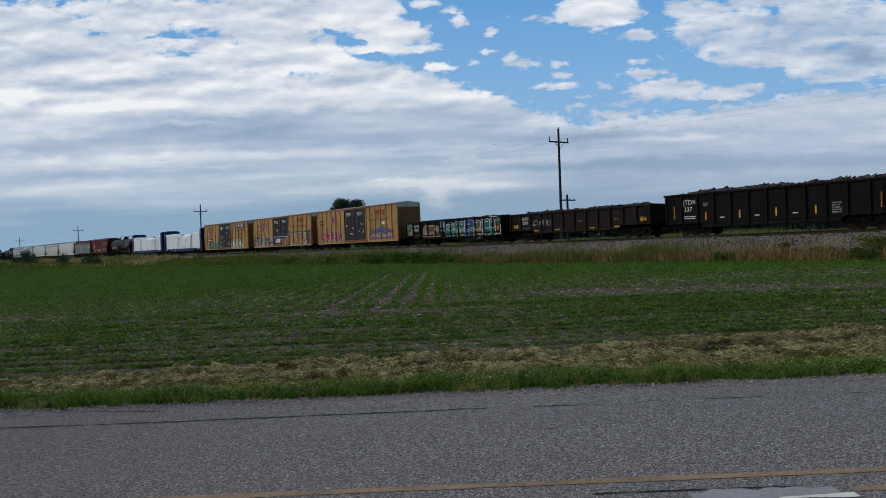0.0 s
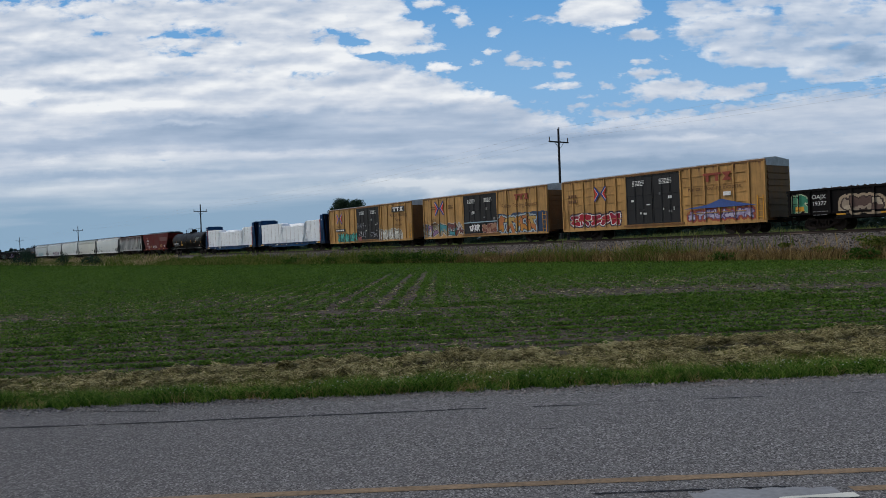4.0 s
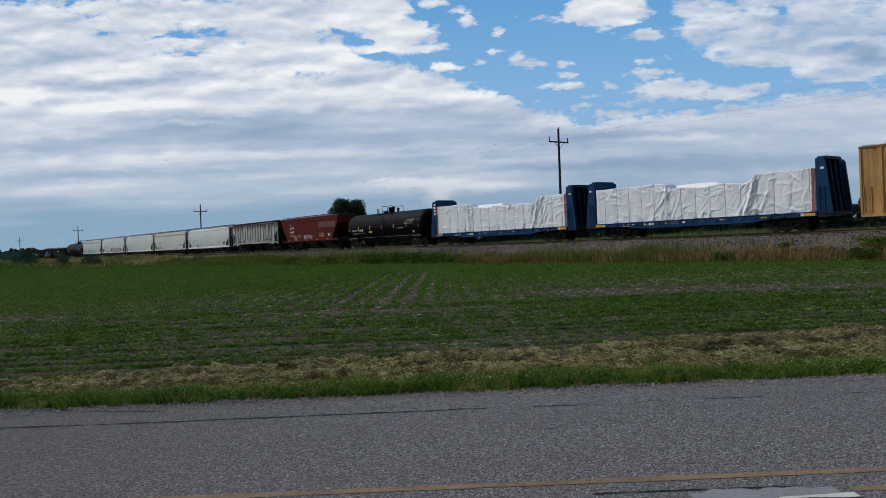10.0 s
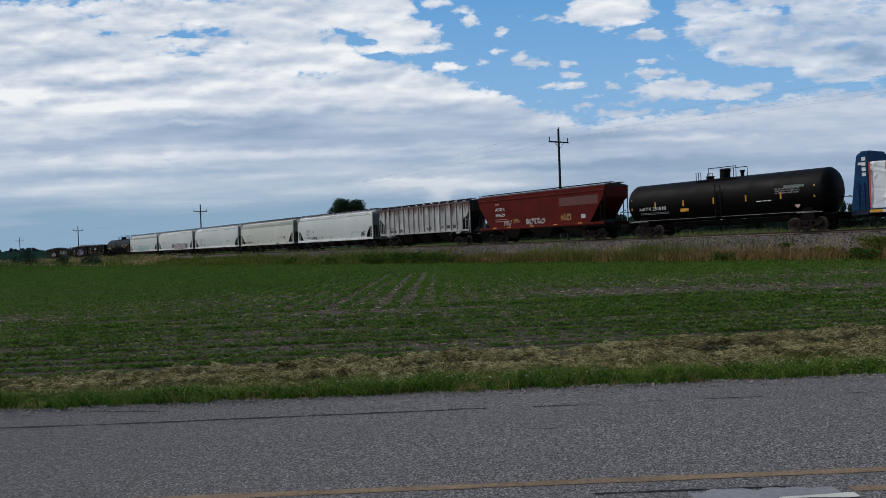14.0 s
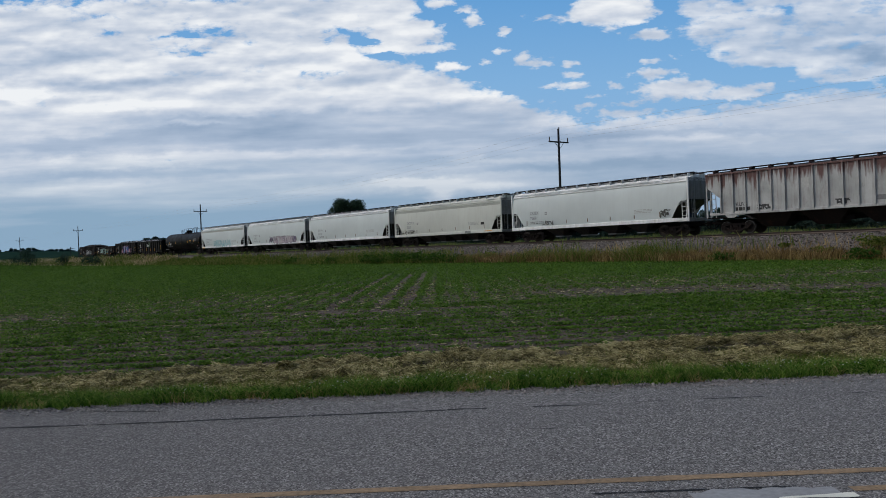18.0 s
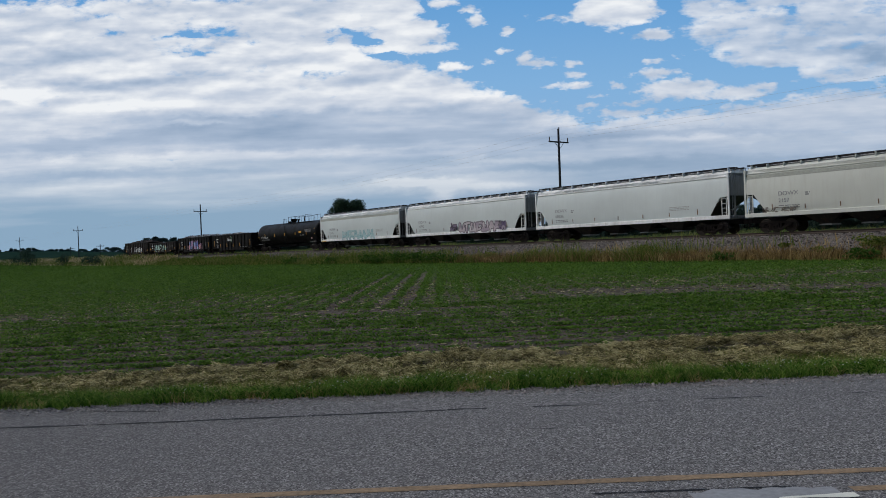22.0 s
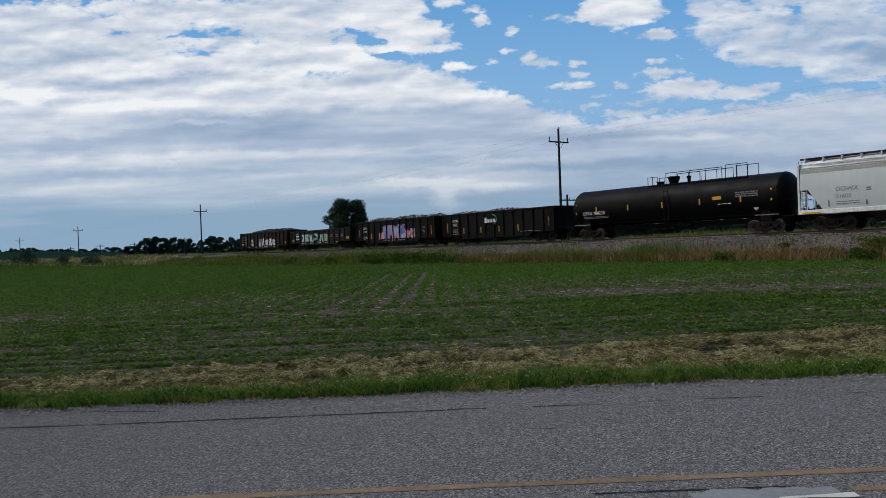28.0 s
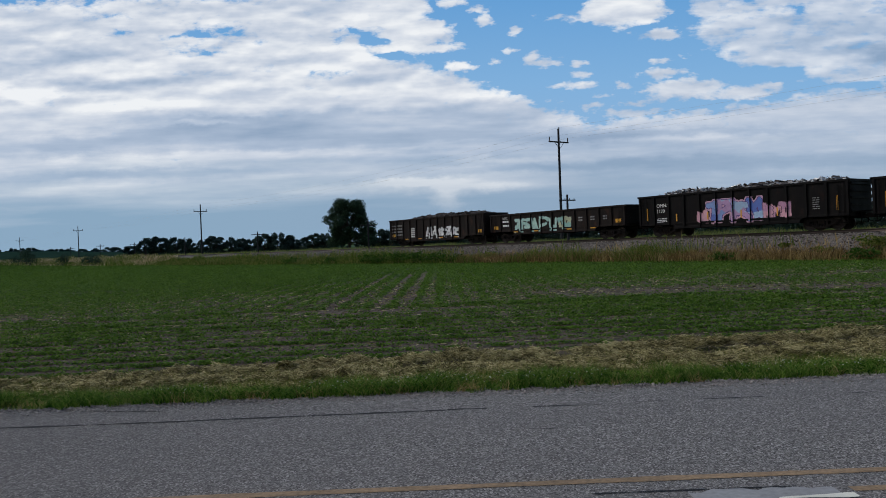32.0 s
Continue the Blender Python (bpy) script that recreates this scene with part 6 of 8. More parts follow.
graffiti(b1, 3.0, 8.6, 0.95, 2.0, 7, [(0.42, 0.40, 0.50), (0.30, 0.26, 0.42)], (0.10, 0.06, 0.14), (0.30, 0.07, 0.04), 12, 0.085, posts=pb1, flat=-1.56, proud=-1.65, label="pale mauve sprayed lettering")
_k = Kit().prism([(2.9, 1.95), (8.7, 1.95), (7.2, 2.25), (6.0, 2.55), (4.9, 2.2)], -1.657, -1.652)
part("graffiti", _k, spray(0.05, 0.10, 0.30), b1, "blue sprayed crown")

b2, pb2 = boxcar(115.75, 18.65, "tall mustard-yellow boxcar with black doors and blue-orange graffiti", posts=14, seed=5)
cross_mark(b2, -6.45, 3.9, 0.76)
tx_mark(b2, 5.1, 7.0, 3.95, 4.5, MAROON)
text_on(b2, SLOGAN[0], 3.3, 3.32, 0.36, FADED, -1.655, squeeze=1.0)
text_on(b2, "TBOX", -8.0, 2.55, 0.25, FADED, -1.655)
bars(b2, -8.0, -6.8, 2.15, 1, 0.22, 0.1, FADED, -1.65, 6)
for x in (-7.9, -4.9):
    bars(b2, x, x + 0.8, 4.0, 2, 0.12, 0.12, FADED, -1.65, 9)
graffiti(b2, -9.3, -2.3, 0.85, 2.55, 5, [(0.42, 0.40, 0.40), (0.26, 0.15, 0.27), (0.30, 0.26, 0.17), (0.06, 0.26, 0.30), (0.16, 0.05, 0.05)], (0.02, 0.018, 0.025), (0.52, 0.50, 0.46), 21, 0.13, 0.06, 0.07, posts=pb2, flat=-1.56, proud=-1.65, label="white, violet and black sprayed lettering")
graffiti(b2, 2.55, 8.0, 0.82, 2.7, 5, [(0.46, 0.20, 0.04), (0.42, 0.15, 0.05), (0.44, 0.28, 0.08)], (0.03, 0.02, 0.025), (0.34, 0.42, 0.46), 22, 0.15, 0.06, posts=pb2, flat=-1.566, proud=-1.656, label="orange sprayed lettering on blue")
wash(b2, 2.62, 9.36, 0.82, 2.8, (0.028, 0.055, 0.115), pb2, "dull blue sprayed ground")
wash(b2, -9.36, -8.5, 0.82, 2.3, (0.12, 0.20, 0.24), pb2, "pale blue sprayed ground")
plate(b2, -2.4, 2.55, 2.1, 2.2, spray(0.30, 0.42, 0.50), -1.66, "graffiti")
graffiti(b2, -1.6, 0.1, 1.2, 2.0, 4, [(0.75, 0.75, 0.74)], (0.03, 0.03, 0.03), None, 23, 0.06, 0.02, 0.02, flat=-1.66, proud=-1.66, label="white sprayed letters on the door")
graffiti(b2, 0.4, 2.5, 1.0, 2.05, 3, [(0.18, 0.06, 0.04), (0.30, 0.16, 0.10)], (0.5, 0.3, 0.25), None, 24, 0.14, 0.04, 0.02, flat=-1.66, proud=-1.66)

b3, pb3 = boxcar(95.07, 18.4, "tall mustard-yellow boxcar with teal and white graffiti", posts=15, seed=8)
cross_mark(b3, -6.6, 3.85, 0.66)
_s = plate(b3, 5.3, 7.9, 4.0, 4.62, INK, -1.65, "sign", "black emblem panel")
tx_mark(b3, 5.55, 7.6, 4.08, 4.54, WHITE, -1.665)
text_on(b3, "Railcar Pooling", 4.9, 3.5, 0.37, FADED, -1.655, squeeze=1.05)
text_on(b3, "Experts", 5.9, 2.95, 0.35, FADED, -1.655, squeeze=1.0)
text_on(b3, "ttx.com", 5.9, 2.42, 0.30, FADED, -1.655)
text_on(b3, "TBOX", -7.3, 2.72, 0.26, FADED, -1.655, squeeze=1.2)
plate(b3, -7.6, -5.2, 2.2, 2.55, INK, -1.65, "sign", "black number panel")
bars(b3, -7.4, -5.4, 2.3, 1, 0.16, 0.1, WHITE, -1.665, 5)
wash(b3, -7.1, -2.5, 0.78, 1.9, (0.02, 0.15, 0.13), pb3, "teal sprayed ground")
wash(b3, 2.66, 7.3, 0.8, 1.75, (0.42, 0.41, 0.37), pb3, "worn white sprayed ground")
graffiti(b3, -7.3, -1.8, 0.75, 2.1, 7, [(0.05, 0.36, 0.29), (0.03, 0.26, 0.23), (0.10, 0.42, 0.35)], (0.015, 0.03, 0.03), None, 31, 0.13, posts=pb3, flat=-1.566, proud=-1.656, label="teal sprayed lettering")
graffiti(b3, 2.4, 7.2, 0.8, 2.25, 7, [(0.62, 0.62, 0.58), (0.45, 0.44, 0.40)], (0.12, 0.10, 0.08), (0.5, 0.48, 0.4), 32, 0.13, posts=pb3, flat=-1.566, proud=-1.656, label="white sprayed lettering")
for _x0, _z0, _n in ((-2.2, 2.3, 34), (-1.9, 1.3, 35), (0.7, 1.2, 36)):
    graffiti(b3, _x0, _x0 + 1.5, _z0, _z0 + 0.85, 3, [(0.30, 0.31, 0.34)], (0.1, 0.1, 0.1), None, _n, 0.022, 0.0, 0.0, flat=-1.665, proud=-1.665, cell=0.04, label="thin white scrawl on the door")
graffiti(b3, -2.2, -1.2, 0.9, 1.5, 2, [(0.42, 0.14, 0.13)], (0.1, 0.02, 0.02), None, 33, 0.06, 0.03, 0.02, flat=-1.66, proud=-1.66)


# -- gondolas --
def gondola(s, L, top, label, paint_m, posts=12, deep=False, seed=1, reflectors="low"):
    car = thing("gondola_car", label, "freight car", "cars of the train")
    B, W = (0.62 if deep else 0.78), 1.5
    cut = 0.55
    for k in (-1, 1):
        a = [(-L / 2, B + 0.3), (-L / 2 + 2.9, B + 0.3), (-L / 2 + 3.4, B), (L / 2 - 3.4, B), (L / 2 - 2.9, B + 0.3), (L / 2, B + 0.3), (L / 2, top), (-L / 2, top)]
        part("side", Kit().prism(a, k * W - 0.015, k * W + 0.015), paint_m, car)
        part("top_rail", Kit().box(-L / 2, L / 2, k * W - 0.09, k * W + 0.09, top - 0.12, top + 0.03, 0.02), paint_m, car)
        part("side_sill", Kit().box(-L / 2 + 3.2, L / 2 - 3.2, k * W - 0.07, k * W + 0.07, B - 0.06, B + 0.12, 0.015), paint_m, car)
        part("side_sill", Kit().box(-L / 2, L / 2, k * W - 0.05, k * W + 0.05, B + 0.26, B + 0.4, 0.01), paint_m, car)
    xs = np.linspace(-L / 2 + 0.12, L / 2 - 0.12, posts + 1)
    for x in xs:
        lo = B + 0.3 if abs(x) > L / 2 - 3 else B
        p = Kit().prism([(-0.07, lo), (0.07, lo), (0.075, top - 0.1), (-0.075, top - 0.1)], -0.11, 0.0)
        part("side_post", p, paint_m, car, loc=(x, -W - 0.012, 0))
        part("side_post", p.mesh("side_post", paint_m), paint_m, car, loc=(x, W + 0.12, 0))
    for k in (-1, 1):
        e = part("end_wall", Kit().box(*sorted((k * L / 2, k * (L / 2 - 0.04))), -W, W, B + 0.2, top), paint_m, car)
        for z in np.linspace(B + 0.55, top - 0.25, 4 if not deep else 5):
            part("end_rib", Kit().box(*sorted((k * L / 2, k * (L / 2 + 0.09))), -W + 0.05, W - 0.05, z - 0.07, z + 0.07, 0.03), paint_m, e)
        part("end_cap", Kit().box(*sorted((k * (L / 2 - 0.06), k * (L / 2 + 0.08))), -W - 0.09, W + 0.09, top - 0.12, top + 0.03, 0.02), paint_m, e)
        part("ladder", ladder_kit(k * (L / 2 - 0.55), -W - 0.02, B + 0.35, top - 0.2, 0.4, out=0.10), paint_m, car)
        part("brake_platform", Kit().box(*sorted((k * (L / 2 + 0.05), k * (L / 2 + 0.45))), -0.8, 0.8, 1.12, 1.16), SHADE, car)
    part("floor_frame", Kit().box(-L / 2 + 0.04, L / 2 - 0.04, -W + 0.02, W - 0.02, B + 0.3, B + 0.42), SHADE, car)
    part("floor_pan", Kit().box(-L / 2 + 3.5, L / 2 - 3.5, -W + 0.02, W - 0.02, B + 0.02, B + 0.25), SHADE, car)
    running_gear(car, L, 2.05)
    mids = (xs[1:] + xs[:-1]) / 2
    if reflectors == "low":
        for i in (0, 2, 4, 7, 9, len(mids) - 1):
            if i < len(mids):
                plate(car, mids[i] - 0.28, mids[i] + 0.28, B + (0.52 if i in (0, len(mids) - 1) else 0.16), B + (0.82 if i in (0, len(mids) - 1) else 0.3), REFLECT, -W - 0.02, "reflector", "yellow reflector strip")
    else:
        for i in (0, 2, 4, 6, 8, len(mids) - 1):
            if i < len(mids):
                big = i in (0, len(mids) - 1)
                plate(car, mids[i] - 0.05, mids[i] + 0.05, B + (0.65 if big else 0.5), B + (1.6 if big else 1.05), REFLECT, -W - 0.02, "reflector", "upright yellow reflector strip")
    return enroll(car, s), [(x, 0.075) for x in xs], mids


def scrap(s, L, top, height, label, seed, pale=0.0, uneven=0.5, ends=0.6):
    """A heap of scrap in a gondola: a rough mound of torn sheets, pipes and lumps."""
    rnd = random.Random(seed)
    k = Kit()
    nx, ny = 46, 9

    def hz(x, y):
        f = max(0.0, min(1, (L / 2 - 0.3 - abs(x)) / ends / 2)) ** 0.6
        g = 1 - (abs(y) / 1.5) ** 3 * 0.8
        w = 0.5 + 0.5 * noise.noise(Vector((x * 0.33, y * 0.5, seed)))
        return top - 0.22 + height * f * g * (1 - uneven + uneven * w * 1.6) + noise.noise(Vector((x * 1.9, y * 2.1, seed + 5))) * 0.09

    v, f = [], []
    for i in range(nx + 1):
        for j in range(ny + 1):
            x, y = -L / 2 + 0.06 + (L - 0.12) * i / nx, -1.44 + 2.88 * j / ny
            v.append((x, y, hz(x, y)))
    for i in range(nx):
        for j in range(ny):
            a = i * (ny + 1) + j
            f.append((a, a + ny + 1, a + ny + 2, a + 1))
    k.add(v, f)
    heap = k.mesh("heap", SCRAP)
    load = thing("scrap_load", label, "scrap metal", "loads of scrap")
    part("heap", heap, SCRAP, load)
    kd, kp = Kit(), Kit()
    for _ in range(420):
        x, y = rnd.uniform(-L / 2 + 0.6, L / 2 - 0.6), rnd.uniform(-1.3, 1.3)
        z = hz(x, y)
        kk = kp if rnd.random() < pale else kd
        if rnd.random() < 0.62:
            m = Matrix.Translation((x, y, z + 0.02)) @ Euler((rnd.uniform(-0.7, 0.7), rnd.uniform(-0.7, 0.7), rnd.uniform(0, 6))).to_matrix().to_4x4()
            a, b, c = rnd.uniform(0.06, 0.26), rnd.uniform(0.05, 0.2), rnd.uniform(0.01, 0.07)
            bx = Kit().box(-a, a, -b, b, -c, c)
            kk.add([m @ Vector(p) for p in bx.v], bx.f)
        else:
            a, e = rnd.uniform(0, 6.28), rnd.uniform(-0.25, 0.35)
            ln = rnd.uniform(0.2, 0.8)
            d = Vector((math.cos(a) * math.cos(e), math.sin(a) * math.cos(e) * 0.5, math.sin(e))) * ln / 2
            kk.tube(Vector((x, y, z + 0.03)) - d, Vector((x, y, z + 0.03)) + d, rnd.uniform(0.015, 0.06), 6)
    tagged(part("loose_scrap", kd, SCRAP, load), kind="stuff")
    if kp.v:
        tagged(part("loose_scrap", kp, SCRAP_PALE, load, "pale torn sheet metal"), kind="stuff")
    return enroll(load, s)


SCRAP = plain("rusty_scrap", (0.05, 0.042, 0.038), 0.75, 6, 0.6, metal=0.2, island=True)
SCRAP_PALE = plain("pale_scrap", (0.34, 0.34, 0.34), 0.5, 8, 0.6, metal=0.4, island=True)

g3, pg3, mg3 = gondola(189.8, 16.3, 3.08, "tall black gondola car heaped with scrap", BLACK, 12, True, 2, "tall")
scrap(189.8, 16.3, 3.08, 0.42, "dark rusty scrap heap in a gondola", 41)
text_on(g3, "JTDX", mg3[1] - 0.55, 2.3, 0.34, WHITE, -1.53)
text_on(g3, "337", mg3[1] - 0.5, 1.78, 0.34, WHITE, -1.53)
bars(g3, mg3[1] - 0.5, mg3[1] + 0.5, 1.38, 2, 0.06, 0.08, WHITE, -1.52, 2)
bars(g3, mg3[2] - 0.2, mg3[2] + 0.2, 2.3, 3, 0.06, 0.04, GREYINK, -1.52, 3)
bars(g3, mg3[9] - 0.3, mg3[9] + 0.3, 1.7, 5, 0.09, 0.06, GREYINK, -1.52, 6)
for _i in (3, 5, 7):
    plate(g3, mg3[_i] - 0.2, mg3[_i] + 0.15, 1.2, 1.27, WHITE, -1.52, "marking")
g2, pg2, mg2 = gondola(172.3, 16.1, 2.58, "low dark-brown gondola car with scrap load", BROWN, 12, False, 4)
scrap(172.3, 16.1, 2.58, 0.34, "dark rusty scrap heap in a gondola", 42)
text_on(g2, "LSRC", mg2[1] - 0.45, 2.0, 0.26, WHITE, -1.53)
text_on(g2, "2003", mg2[1] - 0.45, 1.62, 0.26, WHITE, -1.53)
bars(g2, mg2[1] - 0.45, mg2[1] + 0.5, 1.25, 2, 0.05, 0.07, GREYINK, -1.52, 3)
graffiti(g2, mg2[2] - 0.5, mg2[3] + 0.5, 1.4, 2.0, 5, [(0.30, 0.28, 0.26)], (0.03, 0.02, 0.02), None, 44, 0.022, 0.0, 0.0, posts=pg2, flat=-1.52, proud=-1.64, cell=0.04, label="thin chalky scrawl")
for _i in (6, 9, 11):
    plate(g2, mg2[_i] - 0.25, mg2[_i] + 0.2, 1.55, 1.68, spray(0.13, 0.06, 0.04), -1.52, "marking")
g1, pg1, mg1 = gondola(155.12, 16.0, 2.66, "low dark gondola car with bright bubble graffiti", BLACK, 12, False, 6)
scrap(155.12, 16.0, 2.66, 0.2, "dark levelled scrap in a gondola", 43, uneven=0.3)
text_on(g1, "OAJX", mg1[1] - 0.5, 2.05, 0.26, WHITE, -1.53)
text_on(g1, "19377", mg1[1] - 0.5, 1.62, 0.26, WHITE, -1.53)
bars(g1, mg1[1] - 0.45, mg1[1] + 0.5, 1.2, 3, 0.05, 0.06, GREYINK, -1.52, 3)
GR = dict(posts=pg1, flat=-1.52, proud=-1.635)
graffiti(g1, -7.85, -6.6, 1.05, 2.5, 2, [(0.03, 0.20, 0.12), (0.10, 0.30, 0.18)], (0.50, 0.55, 0.35), None, 51, 0.12, 0.05, 0.03, label="green sprayed scribble", **GR)
graffiti(g1, -4.75, -1.9, 0.85, 2.25, 3, [(0.44, 0.36, 0.26), (0.30, 0.24, 0.18), (0.10, 0.06, 0.05)], (0.04, 0.025, 0.02), (0.36, 0.28, 0.19), 52, 0.17, 0.08, 0.16, label="beige and black sprayed figures", **GR)
plate(g1, -1.62, -0.95, 1.85, 2.5, spray(0.30, 0.48, 0.62), -1.525, "graffiti", "pale blue sprayed block")
plate(g1, -1.62, -0.95, 1.45, 1.72, spray(0.10, 0.30, 0.52), -1.525, "graffiti")
TEAL, TEAL_L, BLUE_P, OLIVE, WINE = (0.006, 0.092, 0.080), (0.010, 0.125, 0.105), (0.014, 0.042, 0.21), (0.095, 0.085, 0.028), (0.090, 0.014, 0.018)
# centre, half width and half height, squareness, colour: each lies over the one before
bubbles(g1, -0.9, 8.0, 0.82, 2.48, [
    (-0.35, 1.32, 0.42, 0.44, 2.2, TEAL), (-0.47, 1.93, 0.20, 0.20, 2, TEAL), (0.22, 1.25, 0.30, 0.42, 2.4, TEAL_L), (0.12, 1.93, 0.46, 0.36, 2, TEAL), (0.14, 1.98, 0.16, 0.11, 2, TEAL_L),
    (0.86, 1.24, 0.42, 0.42, 2.3, TEAL_L), (1.12, 1.95, 0.46, 0.42, 2.2, TEAL), (1.48, 1.22, 0.38, 0.42, 2.3, TEAL), (1.92, 1.88, 0.42, 0.46, 2.4, TEAL_L), (2.12, 1.22, 0.44, 0.40, 2.1, TEAL),
    (3.02, 1.74, 0.66, 0.66, 7, BLUE_P), (3.40, 1.22, 0.46, 0.38, 2.2, BLUE_P), (2.72, 1.16, 0.26, 0.30, 2.2, BLUE_P),
    (4.14, 1.22, 0.46, 0.40, 2.2, OLIVE), (4.32, 1.92, 0.50, 0.44, 2.1, OLIVE), (4.92, 1.25, 0.36, 0.42, 2.3, (0.17, 0.07, 0.03)), (5.14, 1.86, 0.30, 0.50, 2.6, WINE),
    (5.78, 1.30, 0.52, 0.46, 2.3, TEAL), (5.80, 1.96, 0.52, 0.44, 2.1, TEAL_L), (6.66, 1.28, 0.44, 0.46, 2.4, TEAL_L), (6.58, 1.98, 0.40, 0.40, 2.2, TEAL), (7.42, 1.44, 0.40, 0.52, 2.6, WINE), (7.34, 2.02, 0.40, 0.36, 2.2, (0.05, 0.10, 0.09))],
    (0.50, 0.58, 0.55), label="teal, blue and olive bubble lettering with white outlines", **GR)
bars(g1, 6.3, 7.6, 2.56, 1, 0.07, 0.1, WHITE, -1.60, 12)

g4, pg4, mg4 = gondola(-142.98, 16.15, 3.1, "tall black gondola car with a white emblem", BLACK, 12, True, 7, "tall")
scrap(-145.0, 11.3, 3.1, 0.36, "pale torn scrap heap in a gondola", 45, pale=0.55)
text_on(g4, "OMNX", mg4[1] - 0.45, 2.3, 0.26, WHITE, -1.53)
text_on(g4, "2522", mg4[1] - 0.45, 1.9, 0.26, WHITE, -1.53)
bars(g4, mg4[1] - 0.45, mg4[1] + 0.45, 1.5, 4, 0.08, 0.07, GREYINK, -1.52, 3)
_k = Kit()
for _i in range(4):
    _k.box(-1.25 + 0.42 * _i, -0.95 + 0.42 * _i, -1.65, -1.64, 2.05, 2.55 if _i == 0 else 2.38, 0.06)
part("emblem", _k, WHITE, g4, "white block emblem")
_k = Kit().path([(0.7 * math.cos(a) - 0.2, -1.645, 2.3 + 0.5 * math.sin(a)) for a in np.linspace(-1.1, 1.4, 10)], 0.04, 5)
part("emblem", _k, spray(0.16, 0.30, 0.18), g4, "thin green arc")
bars(g4, 3.6, 6.2, 0.95, 1, 0.09, 0.1, WHITE, -1.52, 13)
g5, pg5, mg5 = gondola(-160.42, 16.1, 3.15, "tall black gondola car with pink and blue graffiti", BLACK, 12, True, 8, "tall")
scrap(-160.2, 15.2, 3.15, 0.5, "pale torn scrap heap in a gondola", 46, pale=0.5)
text_on(g5, "OMNX", mg5[1] - 0.45, 2.25, 0.26, WHITE, -1.53)
text_on(g5, "1179", mg5[1] - 0.45, 1.82, 0.26, WHITE, -1.53)
bars(g5, mg5[1] - 0.45, mg5[1] + 0.45, 1.35, 3, 0.05, 0.07, WHITE, -1.52, 4)
bars(g5, mg5[10] - 0.25, mg5[10] + 0.2, 2.1, 6, 0.05, 0.09, GREYINK, -1.52, 9)
GR = dict(posts=pg5, flat=-1.52, proud=-1.635)
graffiti(g5, -2.9, -1.9, 0.85, 1.9, 1, [(0.62, 0.34, 0.40)], (0.5, 0.25, 0.3), None, 61, 0.13, 0.05, 0.0, label="pink sprayed arrow", **GR)
graffiti(g5, -2.15, 2.35, 0.75, 2.6, 4, [(0.10, 0.16, 0.46), (0.20, 0.30, 0.56), (0.42, 0.26, 0.44), (0.30, 0.42, 0.58)], (0.10, 0.06, 0.20), (0.56, 0.33, 0.42), 62, 0.17, 0.05, 0.10, label="blue and lilac sprayed lettering", **GR)
graffiti(g5, 2.2, 4.3, 0.9, 2.1, 3, [(0.58, 0.31, 0.37), (0.46, 0.24, 0.36)], (0.16, 0.08, 0.12), None, 63, 0.12, 0.05, 0.0, label="pink sprayed arrow", **GR)
g6, pg6, mg6 = gondola(-178.0, 16.4, 2.68, "low dark-brown gondola car with mint graffiti", BROWN, 12, False, 9)
scrap(-178.0, 16.4, 2.6, 0.12, "dark scrap low in a gondola", 47)
text_on(g6, "LSRC", mg6[1] - 0.42, 2.2, 0.22, WHITE, -1.53)
bars(g6, mg6[1] - 0.42, mg6[1] + 0.45, 1.9, 2, 0.18, 0.2, WHITE, -1.52, 3)
GR = dict(posts=pg6, flat=-1.52, proud=-1.635)
graffiti(g6, -4.9, 0.6, 0.78, 2.35, 5, [(0.36, 0.55, 0.50), (0.42, 0.60, 0.54)], (0.30, 0.45, 0.42), (0.03, 0.03, 0.03), 71, 0.10, 0.04, 0.03, slant=0.08, label="mint sprayed lettering", **GR)
graffiti(g6, 0.6, 2.4, 1.0, 2.3, 2, [(0.40, 0.42, 0.28), (0.24, 0.42, 0.38)], (0.05, 0.05, 0.05), None, 72, 0.13, 0.04, 0.0, **GR)
for _i in (8, 9, 10):
    bars(g6, mg6[_i] - 0.25, mg6[_i] + 0.2, 1.85, 2, 0.12, 0.1, GREYINK, -1.52, _i)
g7, pg7, mg7 = gondola(-195.4, 16.6, 3.02, "dark-brown gondola car at the end of the train", BROWN, 13, True, 10)
scrap(-194.0, 13.4, 3.02, 0.5, "dark rusty scrap heap in a gondola", 48)
bars(g7, mg7[0] - 0.3, mg7[1] + 0.5, 2.3, 4, 0.16, 0.18, GREYINK, -1.52, 3)
bars(g7, mg7[3] - 0.4, mg7[3] + 0.3, 1.9, 5, 0.12, 0.1, WHITE, -1.52, 5)
GR = dict(posts=pg7, flat=-1.52, proud=-1.635)
graffiti(g7, -1.5, 4.3, 0.72, 2.1, 5, [(0.66, 0.66, 0.65), (0.55, 0.56, 0.56)], (0.10, 0.10, 0.10), None, 81, 0.12, 0.03, 0.0, slant=0.1, label="white sprayed lettering", **GR)


